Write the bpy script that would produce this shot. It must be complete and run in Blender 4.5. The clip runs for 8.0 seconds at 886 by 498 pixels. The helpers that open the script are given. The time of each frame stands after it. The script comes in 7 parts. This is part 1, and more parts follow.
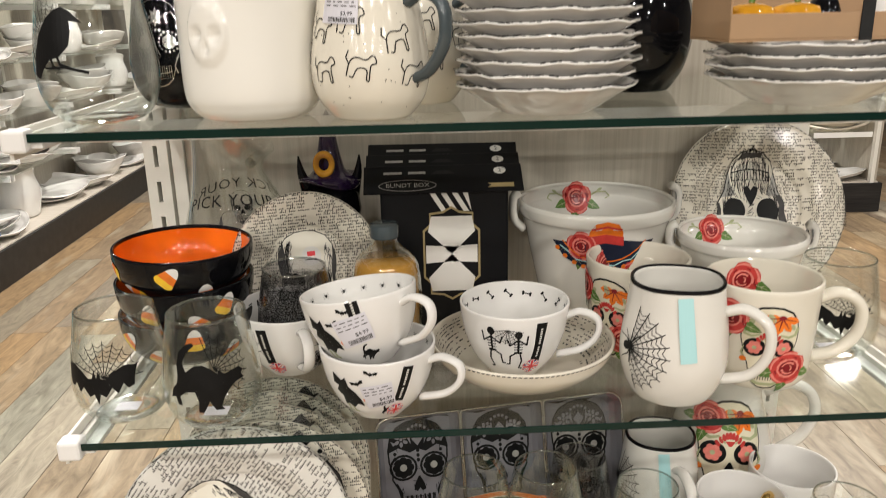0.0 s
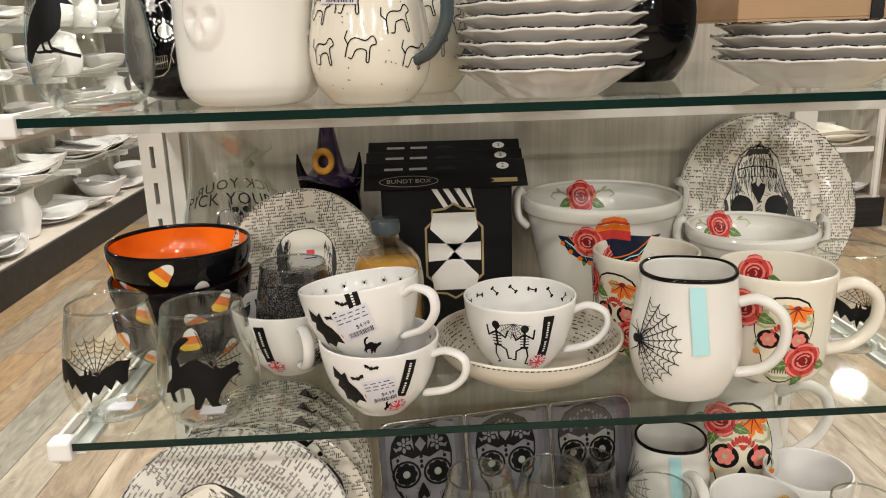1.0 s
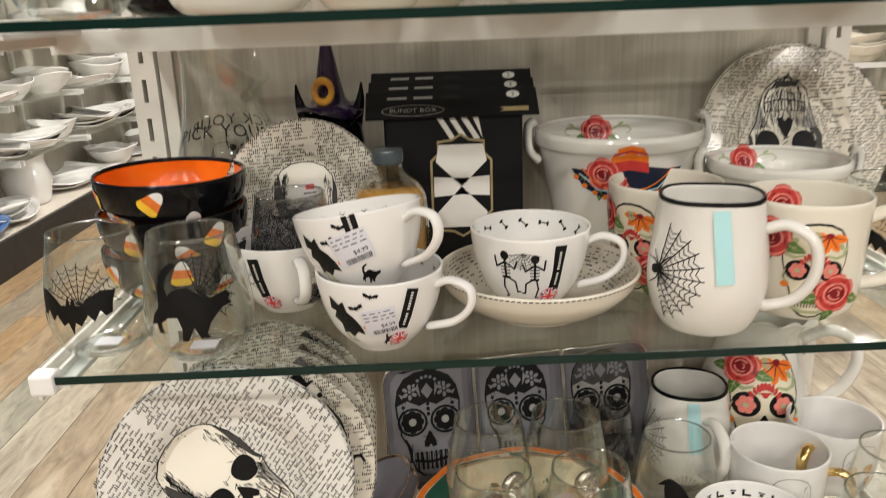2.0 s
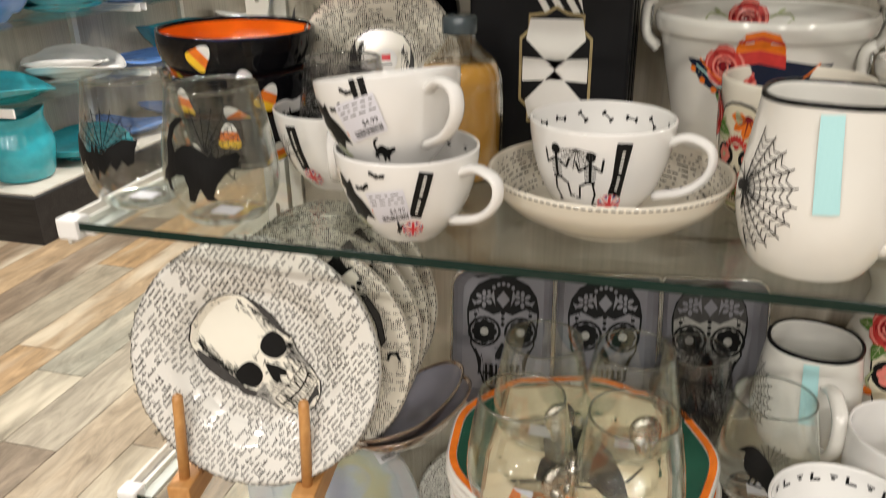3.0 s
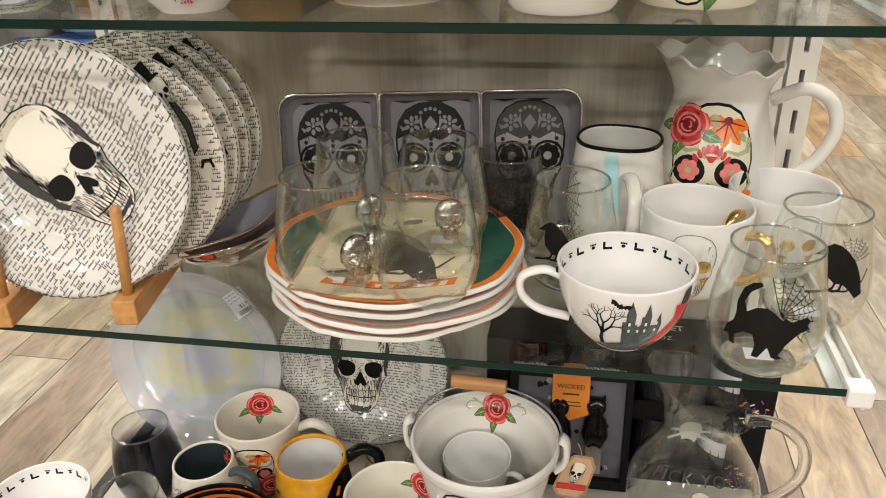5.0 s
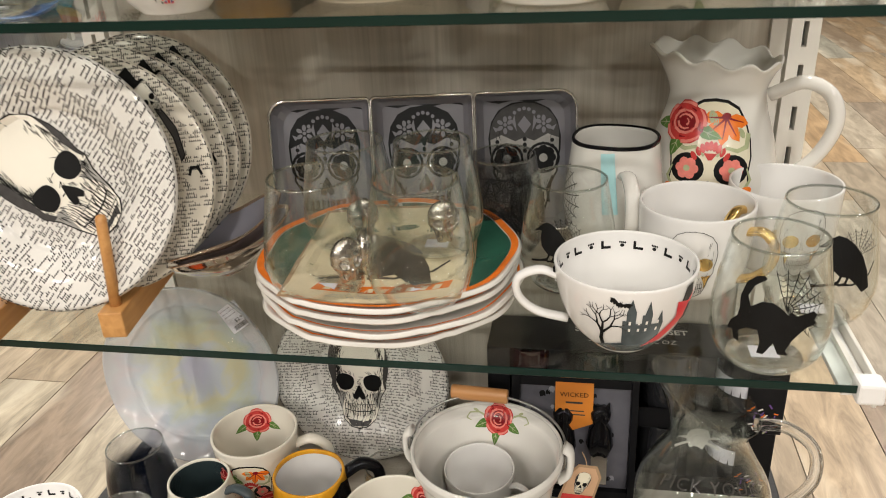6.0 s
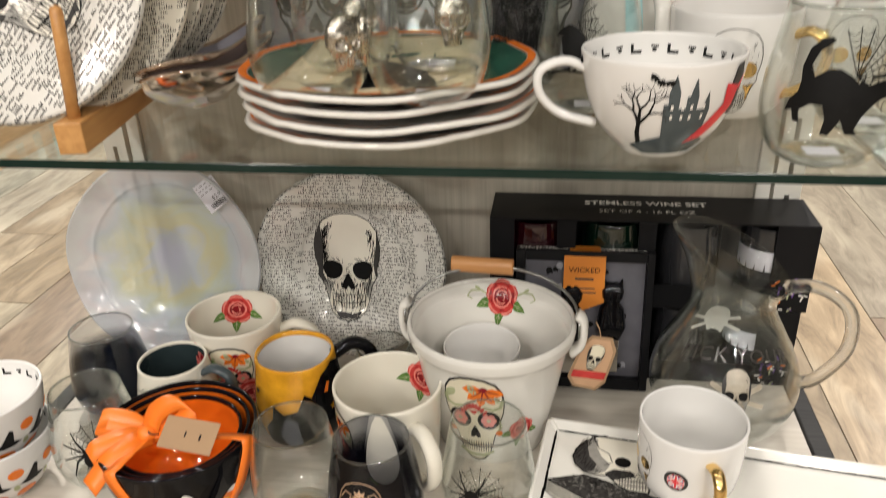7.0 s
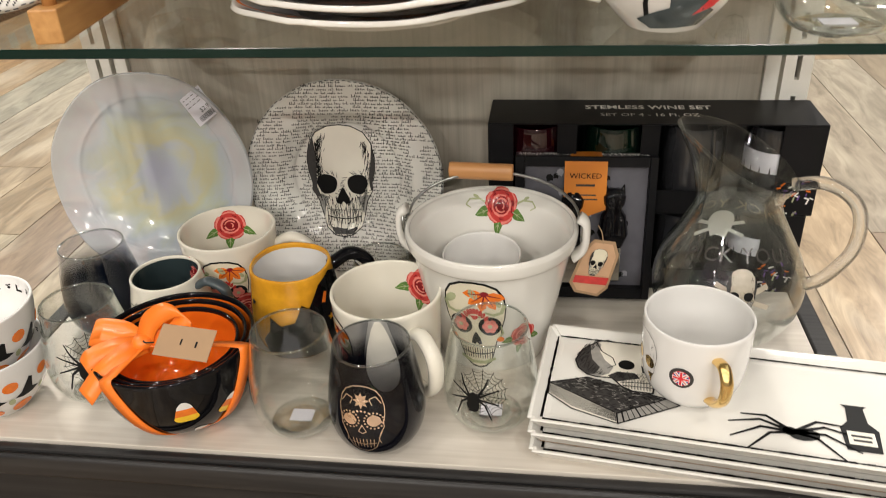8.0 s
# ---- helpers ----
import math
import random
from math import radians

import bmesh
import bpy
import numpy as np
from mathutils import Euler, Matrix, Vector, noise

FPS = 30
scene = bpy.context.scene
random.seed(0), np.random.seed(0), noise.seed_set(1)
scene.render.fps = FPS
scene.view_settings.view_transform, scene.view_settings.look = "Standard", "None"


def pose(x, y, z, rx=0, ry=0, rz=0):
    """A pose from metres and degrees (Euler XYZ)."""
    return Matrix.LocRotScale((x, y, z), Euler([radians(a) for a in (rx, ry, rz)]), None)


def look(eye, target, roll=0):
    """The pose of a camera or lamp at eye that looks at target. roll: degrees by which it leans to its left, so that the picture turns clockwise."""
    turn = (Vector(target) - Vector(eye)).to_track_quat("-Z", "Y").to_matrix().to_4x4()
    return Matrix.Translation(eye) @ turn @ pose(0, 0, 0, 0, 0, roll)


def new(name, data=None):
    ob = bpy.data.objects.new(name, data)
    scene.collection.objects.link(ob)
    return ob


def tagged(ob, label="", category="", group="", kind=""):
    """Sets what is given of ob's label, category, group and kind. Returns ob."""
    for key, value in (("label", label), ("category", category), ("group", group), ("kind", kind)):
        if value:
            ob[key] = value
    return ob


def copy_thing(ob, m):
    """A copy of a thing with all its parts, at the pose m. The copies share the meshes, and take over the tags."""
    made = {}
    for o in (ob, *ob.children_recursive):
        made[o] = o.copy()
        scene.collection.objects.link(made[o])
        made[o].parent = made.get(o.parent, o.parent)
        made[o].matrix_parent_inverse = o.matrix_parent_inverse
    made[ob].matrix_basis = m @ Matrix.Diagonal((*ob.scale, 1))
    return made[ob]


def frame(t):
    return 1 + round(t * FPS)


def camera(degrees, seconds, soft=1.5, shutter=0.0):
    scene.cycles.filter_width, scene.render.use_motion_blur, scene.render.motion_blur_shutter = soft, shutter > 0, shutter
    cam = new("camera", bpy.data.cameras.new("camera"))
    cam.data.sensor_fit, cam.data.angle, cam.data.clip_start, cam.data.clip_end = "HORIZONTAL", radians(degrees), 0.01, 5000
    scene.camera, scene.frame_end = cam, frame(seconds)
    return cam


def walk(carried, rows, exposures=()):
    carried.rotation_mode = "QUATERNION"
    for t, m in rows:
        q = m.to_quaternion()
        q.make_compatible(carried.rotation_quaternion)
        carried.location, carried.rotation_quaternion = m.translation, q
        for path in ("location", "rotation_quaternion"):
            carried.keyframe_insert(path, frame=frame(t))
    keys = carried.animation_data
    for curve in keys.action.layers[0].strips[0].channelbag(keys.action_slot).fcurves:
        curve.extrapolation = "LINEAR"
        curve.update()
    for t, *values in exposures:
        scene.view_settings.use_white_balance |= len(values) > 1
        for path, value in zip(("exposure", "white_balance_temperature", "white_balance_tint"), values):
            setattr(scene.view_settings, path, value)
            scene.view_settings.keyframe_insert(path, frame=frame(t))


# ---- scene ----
cam = camera(59.0, 8.0, 0.95, 0.5)
PATH = [
    (0, (-0.098, -1.103, 1.285), (-0.027, 0.808, 0.699), -1.2),
    (0.5, (-0.102, -1.095, 1.245), (-0.038, 0.824, 0.685), -2.1),
    (1, (-0.1, -1.09, 1.247), (-0.03, 0.838, 0.719), -1.7),
    (1.2, (-0.101, -1.088, 1.245), (-0.026, 0.841, 0.724), -1.6),
    (2.3, (-0.075, -1.013, 1.167), (-0.113, 0.883, 0.531), -2.9),
    (2.5, (-0.027, -0.978, 1.158), (-0.232, 0.896, 0.491), -1.4),
    (3, (0.059, -0.945, 1.134), (-0.449, 0.819, 0.341), -0.9),
    (3.5, (0.06, -1.019, 1.063), (-0.338, 0.726, 0.170), 0.3),
    (4, (0.127, -1.019, 1.030), (-0.18, 0.738, 0.127), 0.9),
    (5.5, (0.196, -0.999, 0.988), (-0.145, 0.761, 0.101), -2.5),
    (6, (0.199, -0.994, 0.972), (-0.136, 0.786, 0.123), -2.9),
    (6.5, (0.182, -0.98, 0.876), (-0.139, 0.813, 0.050), -3.3),
    (7, (0.163, -0.984, 0.791), (-0.116, 0.792, -0.085), -2.0),
    (7.5, (0.154, -0.985, 0.754), (-0.118, 0.754, -0.196), -2.1),
    (8, (0.156, -0.985, 0.740), (-0.103, 0.728, -0.259), -2.8),
]
walk(cam, [(t, look(eye, target, roll)) for t, eye, target, roll in PATH], [(0, -0.18), (1.2, -0.18), (2.5, -0.2), (3, -0.1), (3.5, -0.12), (5.5, -0.08), (7, -0.1), (8, -0.05)])

# ---- light ----
world = bpy.data.worlds.new("shop_air")
scene.world = world
world.use_nodes = True
world.node_tree.nodes["Background"].inputs["Color"].default_value = (1.0, 0.93, 0.84, 1)
world.node_tree.nodes["Background"].inputs["Strength"].default_value = 0.08

CEIL = 3.1
LAMPS = [(x, y) for y in (-7.5, -5.2, -3.0, -1.2, 1.2, 4.0) for x in (-3.2, -1.1, 0.9, 3.0)]
for lx, ly in LAMPS:
    lamp_data = bpy.data.lights.new("ceiling_lamp_light", "AREA")
    lamp_data.shape, lamp_data.size, lamp_data.energy = "DISK", 0.2, {-7.5: 80, -5.2: 71, -3.0: 41, -1.2: 14}.get(ly, 100 if lx == -1.1 else 62 if lx > 0 else 48)
    lamp_data.color = (1.0, 0.945, 0.88)
    lamp_ob = new("ceiling_lamp_light", lamp_data)
    lamp_ob.matrix_basis = pose(lx, ly, CEIL - 0.06, 0, 0, 0)
scene.cycles.transparent_max_bounces = 64

# heights of the supports
FLOOR, DECK, SHELF_C, SHELF_B, SHELF_A = 0.0, 0.165, 0.579, 0.884, 1.1886
FRONT = -0.41


# ---- materials ----
def nodes_of(name):
    m = bpy.data.materials.new(name)
    m.use_nodes = True
    return m, m.node_tree.nodes, m.node_tree.links, m.node_tree.nodes["Principled BSDF"]


def paint(name, color, rough=0.4, metal=0.0, vary=0.06, scale=30.0, bump=0.0, bump_scale=60.0, coat=0.0, spec=0.5):
    """A surface with two scales of variation in its colour and gloss, and fine relief."""
    m, n, l, b = nodes_of(name)
    tc = n.new("ShaderNodeTexCoord")
    n1 = n.new("ShaderNodeTexNoise")
    n1.inputs["Scale"].default_value, n1.inputs["Detail"].default_value = scale, 4
    l.new(tc.outputs["Object"], n1.inputs["Vector"])
    ramp = n.new("ShaderNodeMixRGB")
    c = Vector(color)
    ramp.inputs["Color1"].default_value = (*(c * (1 - vary)), 1)
    ramp.inputs["Color2"].default_value = (*[min(1, q * (1 + vary)) for q in c], 1)
    l.new(n1.outputs["Fac"], ramp.inputs["Fac"])
    l.new(ramp.outputs["Color"], b.inputs["Base Color"])
    mr = n.new("ShaderNodeMapRange")
    mr.inputs["To Min"].default_value, mr.inputs["To Max"].default_value = rough * 0.8, min(1, rough * 1.25)
    l.new(n1.outputs["Fac"], mr.inputs["Value"])
    l.new(mr.outputs["Result"], b.inputs["Roughness"])
    b.inputs["Metallic"].default_value = metal
    b.inputs["Coat Weight"].default_value = coat
    b.inputs["Coat Roughness"].default_value = 0.08
    b.inputs["Specular IOR Level"].default_value = spec
    if bump:
        n2 = n.new("ShaderNodeTexNoise")
        n2.inputs["Scale"].default_value, n2.inputs["Detail"].default_value = bump_scale, 3
        l.new(tc.outputs["Object"], n2.inputs["Vector"])
        bp = n.new("ShaderNodeBump")
        bp.inputs["Strength"].default_value, bp.inputs["Distance"].default_value = bump, 0.002
        l.new(n2.outputs["Fac"], bp.inputs["Height"])
        l.new(bp.outputs["Normal"], b.inputs["Normal"])
    return m


def glass(name, tint=(0.985, 0.992, 0.988), body=0.0, body_color=(0.02, 0.02, 0.03), fade=None, edge=0.9, base=0.045, gloss=0.14, spread=5.0, sheen=(1, 1, 1)):
    """Thin clear glass: see-through with a mirror gloss that grows towards the edges. fade: (z low, z high) of a colour that is dense below and clear above."""
    m = bpy.data.materials.new(name)
    m.use_nodes = True
    n, l = m.node_tree.nodes, m.node_tree.links
    n.clear()
    out = n.new("ShaderNodeOutputMaterial")
    tr = n.new("ShaderNodeBsdfTransparent")
    tr.inputs["Color"].default_value = (*tint, 1)
    gl = n.new("ShaderNodeBsdfGlossy")
    gl.inputs["Roughness"].default_value = gloss
    gl.inputs["Color"].default_value = (*sheen, 1)
    lw = n.new("ShaderNodeLayerWeight")
    lw.inputs["Blend"].default_value = 0.5
    pw = n.new("ShaderNodeMath")
    pw.operation = "POWER"
    pw.inputs[1].default_value = spread
    l.new(lw.outputs["Facing"], pw.inputs[0])
    mr = n.new("ShaderNodeMapRange")
    mr.inputs["To Min"].default_value, mr.inputs["To Max"].default_value = base, edge
    l.new(pw.outputs[0], mr.inputs["Value"])
    mx = n.new("ShaderNodeMixShader")
    l.new(mr.outputs["Result"], mx.inputs["Fac"])
    under = tr
    if fade or body:
        df = n.new("ShaderNodeBsdfPrincipled")
        df.inputs["Base Color"].default_value = (*body_color, 1)
        df.inputs["Roughness"].default_value = 0.1
        df.inputs["Specular IOR Level"].default_value = 0.15
        mb = n.new("ShaderNodeMixShader")
        if fade:
            tc = n.new("ShaderNodeTexCoord")
            sp = n.new("ShaderNodeSeparateXYZ")
            l.new(tc.outputs["Object"], sp.inputs[0])
            f = n.new("ShaderNodeMapRange")
            f.interpolation_type = "SMOOTHSTEP"
            f.inputs["From Min"].default_value, f.inputs["From Max"].default_value = fade
            f.inputs["To Min"].default_value, f.inputs["To Max"].default_value = 0.97, body
            l.new(sp.outputs["Z"], f.inputs["Value"])
            l.new(f.outputs["Result"], mb.inputs["Fac"])
        else:
            mb.inputs["Fac"].default_value = body
        l.new(tr.outputs[0], mb.inputs[1])
        l.new(df.outputs[0], mb.inputs[2])
        under = mb
    l.new(under.outputs[0], mx.inputs[1])
    l.new(gl.outputs[0], mx.inputs[2])
    l.new(mx.outputs[0], out.inputs["Surface"])
    return m


def solid_glass(name, color=(1, 1, 1), rough=0.02, ior=1.47, clear=0.45):
    m, n, l, b = nodes_of(name)
    b.inputs["Base Color"].default_value = (*color, 1)
    b.inputs["Roughness"].default_value = rough
    b.inputs["IOR"].default_value = ior
    b.inputs["Transmission Weight"].default_value = 1.0
    tr = n.new("ShaderNodeBsdfTransparent")
    tr.inputs["Color"].default_value = (*color, 1)
    mx = n.new("ShaderNodeMixShader")
    mx.inputs["Fac"].default_value = clear
    l.new(b.outputs[0], mx.inputs[1])
    l.new(tr.outputs[0], mx.inputs[2])
    gl = n.new("ShaderNodeBsdfGlossy")
    gl.inputs["Roughness"].default_value = 0.03
    lw = n.new("ShaderNodeLayerWeight")
    lw.inputs["Blend"].default_value = 0.5
    pw = n.new("ShaderNodeMath")
    pw.operation = "POWER"
    pw.inputs[1].default_value = 5.0
    l.new(lw.outputs["Facing"], pw.inputs[0])
    mr = n.new("ShaderNodeMapRange")
    mr.inputs["To Min"].default_value, mr.inputs["To Max"].default_value = 0.035, 0.85
    l.new(pw.outputs[0], mr.inputs["Value"])
    top = n.new("ShaderNodeMixShader")
    l.new(mr.outputs["Result"], top.inputs["Fac"])
    l.new(mx.outputs[0], top.inputs[1])
    l.new(gl.outputs[0], top.inputs[2])
    l.new(top.outputs[0], n["Material Output"].inputs["Surface"])
    return m


def grain(name, dark, light, axis, stretch=(60, 60, 2.5), rough=0.45, bump=0.15, wide=0.35, spec=0.5):
    """Wood or wood-print with its grain along one axis, in two scales."""
    m, n, l, b = nodes_of(name)
    tc = n.new("ShaderNodeTexCoord")
    mp = n.new("ShaderNodeMapping")
    sc = {"z": stretch, "x": (stretch[2], stretch[0], stretch[1]), "y": (stretch[0], stretch[2], stretch[1])}[axis]
    mp.inputs["Scale"].default_value = sc
    l.new(tc.outputs["Object"], mp.inputs["Vector"])
    n1 = n.new("ShaderNodeTexNoise")
    n1.inputs["Scale"].default_value, n1.inputs["Detail"].default_value = 3.0, 6
    n2 = n.new("ShaderNodeTexNoise")
    n2.inputs["Scale"].default_value, n2.inputs["Detail"].default_value = wide, 3
    l.new(mp.outputs[0], n1.inputs["Vector"])
    l.new(mp.outputs[0], n2.inputs["Vector"])
    mixf = n.new("ShaderNodeMath")
    mixf.operation = "MULTIPLY_ADD"
    mixf.inputs[1].default_value, mixf.inputs[2].default_value = 0.6, 0.0
    l.new(n1.outputs["Fac"], mixf.inputs[0])
    add = n.new("ShaderNodeMath")
    add.operation = "MULTIPLY_ADD"
    add.inputs[1].default_value = 0.5
    l.new(n2.outputs["Fac"], add.inputs[0])
    l.new(mixf.outputs[0], add.inputs[2])
    rp = n.new("ShaderNodeValToRGB")
    rp.color_ramp.elements[0].position, rp.color_ramp.elements[1].position = 0.36, 0.72
    rp.color_ramp.elements[0].color, rp.color_ramp.elements[1].color = (*dark, 1), (*light, 1)
    l.new(add.outputs[0], rp.inputs["Fac"])
    l.new(rp.outputs["Color"], b.inputs["Base Color"])
    b.inputs["Roughness"].default_value = rough
    b.inputs["Specular IOR Level"].default_value = spec
    bp = n.new("ShaderNodeBump")
    bp.inputs["Strength"].default_value, bp.inputs["Distance"].default_value = bump, 0.001
    l.new(n1.outputs["Fac"], bp.inputs["Height"])
    l.new(bp.outputs["Normal"], b.inputs["Normal"])
    return m


def plank_paint():
    """Reclaimed-timber look: each plank takes its own tone, with streaks, stains and worn pale patches."""
    m, n, l, b = nodes_of("plank_wood")
    tc = n.new("ShaderNodeTexCoord")
    oi = n.new("ShaderNodeObjectInfo")
    geo = n.new("ShaderNodeNewGeometry")
    rnd = n.new("ShaderNodeMath")
    rnd.operation = "ADD"
    l.new(oi.outputs["Random"], rnd.inputs[0])
    l.new(geo.outputs["Random Per Island"], rnd.inputs[1])
    frac = n.new("ShaderNodeMath")
    frac.operation = "FRACT"
    l.new(rnd.outputs[0], frac.inputs[0])
    tone = n.new("ShaderNodeValToRGB")
    tone.color_ramp.interpolation = "LINEAR"
    stops = [(0.0, (0.240, 0.202, 0.151)), (0.16, (0.332, 0.219, 0.114)), (0.34, (0.310, 0.284, 0.230)), (0.5, (0.189, 0.141, 0.099)), (0.66, (0.355, 0.263, 0.161)), (0.84, (0.263, 0.251, 0.203)), (1.0, (0.275, 0.180, 0.099))]
    els = tone.color_ramp.elements
    for i, (p, c) in enumerate(stops):
        e = els[0] if i == 0 else els[-1] if i == len(stops) - 1 else els.new(p)
        e.position, e.color = p, (*c, 1)
    l.new(frac.outputs[0], tone.inputs["Fac"])
    off = n.new("ShaderNodeCombineXYZ")
    mul = n.new("ShaderNodeMath")
    mul.operation = "MULTIPLY"
    mul.inputs[1].default_value = 37.0
    l.new(frac.outputs[0], mul.inputs[0])
    l.new(mul.outputs[0], off.inputs[2])
    va = n.new("ShaderNodeVectorMath")
    l.new(geo.outputs["Position"], va.inputs[0])
    l.new(off.outputs[0], va.inputs[1])
    mp = n.new("ShaderNodeMapping")
    mp.inputs["Scale"].default_value = (2.6, 11, 11)
    rot = n.new("ShaderNodeVectorRotate")
    rot.rotation_type = "Z_AXIS"
    rot.inputs["Angle"].default_value = -PLANK_TURN
    l.new(va.outputs[0], rot.inputs["Vector"])
    l.new(rot.outputs[0], mp.inputs["Vector"])
    n1 = n.new("ShaderNodeTexNoise")
    n1.inputs["Scale"].default_value, n1.inputs["Detail"].default_value, n1.inputs["Distortion"].default_value = 2.2, 10, 1.3
    n1.inputs["Roughness"].default_value = 0.66
    l.new(mp.outputs[0], n1.inputs["Vector"])
    n2 = n.new("ShaderNodeTexNoise")
    n2.inputs["Scale"].default_value, n2.inputs["Detail"].default_value = 0.7, 3
    l.new(mp.outputs[0], n2.inputs["Vector"])
    streak = n.new("ShaderNodeValToRGB")
    streak.color_ramp.elements[0].position, streak.color_ramp.elements[1].position = 0.3, 0.7
    streak.color_ramp.elements[0].color, streak.color_ramp.elements[1].color = (0.34, 0.31, 0.28, 1), (1.42, 1.4, 1.36, 1)
    l.new(n1.outputs["Fac"], streak.inputs["Fac"])
    m1 = n.new("ShaderNodeMixRGB")
    m1.blend_type = "MULTIPLY"
    m1.inputs["Fac"].default_value = 0.75
    l.new(tone.outputs[0], m1.inputs[1])
    l.new(streak.outputs[0], m1.inputs[2])
    patch = n.new("ShaderNodeValToRGB")
    patch.color_ramp.elements[0].position, patch.color_ramp.elements[1].position = 0.55, 0.78
    l.new(n2.outputs["Fac"], patch.inputs["Fac"])
    m2 = n.new("ShaderNodeMixRGB")
    m2.inputs[2].default_value = (0.54, 0.48, 0.37, 1)
    l.new(patch.outputs[0], m2.inputs["Fac"])
    l.new(m1.outputs[0], m2.inputs[1])
    l.new(m2.outputs[0], b.inputs["Base Color"])
    b.inputs["Roughness"].default_value = 0.32
    bp = n.new("ShaderNodeBump")
    bp.inputs["Strength"].default_value, bp.inputs["Distance"].default_value = 0.2, 0.002
    l.new(n1.outputs["Fac"], bp.inputs["Height"])
    l.new(bp.outputs["Normal"], b.inputs["Normal"])
    return m


PLANK_TURN = radians(90)
M_PLANK = plank_paint()
M_WALL = paint("wall_paint", (0.16, 0.15, 0.135), 0.8, vary=0.04, scale=4, bump=0.1)
M_CEIL = paint("ceiling_paint", (0.10, 0.097, 0.092), 0.85, vary=0.03, scale=3)
M_PANEL = grain("panel_laminate", (0.355, 0.32, 0.262), (0.50, 0.455, 0.383), "z", (70, 70, 2.0), 0.42, 0.06)
M_DECK = grain("deck_laminate", (0.49, 0.44, 0.37), (0.63, 0.58, 0.51), "x", (60, 60, 2.2), 0.35, 0.04)
M_BLACKBASE = grain("black_base_wood", (0.006, 0.006, 0.007), (0.03, 0.028, 0.027), "x", (60, 60, 2.2), 0.38, 0.1, spec=0.3)
M_STEEL = paint("white_steel", (0.72, 0.70, 0.64), 0.35, vary=0.03, scale=12)
M_PLASTIC = paint("white_plastic", (0.76, 0.75, 0.73), 0.3, vary=0.02)
# Flat black: painted shade in upright slots; also strap, strings, hang hole, floor joints
M_DARK = paint("flat_black_slot_shade", (0.006, 0.006, 0.006), 0.8)
M_SHELFGLASS = glass("shelf_glass", (0.965, 0.985, 0.975), edge=0.65, base=0.032, gloss=0.04)
M_GLASSEDGE = paint("glass_edge_green", (0.002, 0.017, 0.013), 0.16, vary=0.3, scale=9, spec=0.3)
M_GLASS = glass("clear_glass", (0.985, 0.992, 0.988), edge=1.0, base=0.045, gloss=0.02, spread=3.1, sheen=(0.97, 1.0, 0.985))
M_GREYGLASS = glass("grey_glass", (0.84, 0.84, 0.85), edge=0.9, base=0.045, gloss=0.03, spread=3.0)
M_GLASSBASE = solid_glass("thick_glass", (0.975, 0.985, 0.98), 0.01, 1.47, 0.3)
M_SMOKE = glass("smoke_glass", (0.90, 0.91, 0.93), body=0.04, body_color=(0.008, 0.011, 0.02), fade=(0.05, 0.1), edge=0.6, base=0.03, gloss=0.05)
M_BLACKGLASS = glass("black_glass", (0.78, 0.79, 0.82), body=0.12, body_color=(0.004, 0.004, 0.007), fade=(0.06, 0.104), edge=0.5, base=0.02, gloss=0.04)
M_ONYX = paint("black_glaze", (0.004, 0.004, 0.005), 0.06, vary=0.2, spec=0.28)
M_WHITE = paint("white_porcelain", (0.74, 0.725, 0.70), 0.07, vary=0.02, scale=18, coat=0.3)
M_BONE = paint("bone_white_glaze", (0.72, 0.70, 0.65), 0.1, vary=0.03, scale=25, bump=0.05, bump_scale=30, coat=0.3)
M_CREAM = paint("cream_glaze", (0.73, 0.69, 0.59), 0.1, vary=0.04, scale=22, bump=0.04, bump_scale=40, coat=0.3)
M_STONE = paint("pale_stone_glaze", (0.70, 0.65, 0.55), 0.16, vary=0.05, scale=26, coat=0.2)
M_ORANGE = paint("orange_glaze", (0.85, 0.17, 0.012), 0.08, vary=0.08, coat=0.3)
M_GREYGLAZE = paint("grey_glaze", (0.21, 0.205, 0.225), 0.12, vary=0.1, coat=0.3)
M_SLATE = paint("slate_blue_glaze", (0.055, 0.072, 0.08), 0.16, vary=0.2, coat=0.2)
M_SLATEIN = paint("dark_teal_glaze", (0.03, 0.045, 0.048), 0.12, vary=0.2, coat=0.3)
M_YELLOW = paint("amber_glaze", (0.80, 0.31, 0.02), 0.12, vary=0.6, scale=45, bump=0.1, bump_scale=40, coat=0.4)
M_INK = paint("black_ink", (0.007, 0.007, 0.007), 0.4, vary=0.3, scale=80, spec=0.15)
M_GREYINK = paint("grey_ink", (0.05, 0.047, 0.045), 0.4, vary=0.35, scale=150, spec=0.2)
M_MIDINK = paint("mid_grey_ink", (0.30, 0.29, 0.265), 0.35, vary=0.3, scale=150)
M_RED = paint("rose_red", (0.52, 0.045, 0.04), 0.2, vary=0.35, scale=140)
M_PINK = paint("rose_pink", (0.74, 0.22, 0.18), 0.2, vary=0.3, scale=120)
M_ROSEDARK = paint("rose_dark", (0.22, 0.012, 0.016), 0.2, vary=0.35, scale=140)
M_LEAF = paint("leaf_green", (0.10, 0.20, 0.045), 0.22, vary=0.45, scale=120)
M_SAGE = paint("sage_green", (0.40, 0.43, 0.25), 0.22, vary=0.25, scale=120)
M_ORANGEINK = paint("orange_ink", (0.82, 0.19, 0.02), 0.22, vary=0.25, scale=120)
M_YELLOWINK = paint("candy_yellow", (0.90, 0.55, 0.03), 0.2, vary=0.15, scale=120)
M_WHITEINK = paint("white_ink", (0.76, 0.74, 0.70), 0.2, vary=0.03)
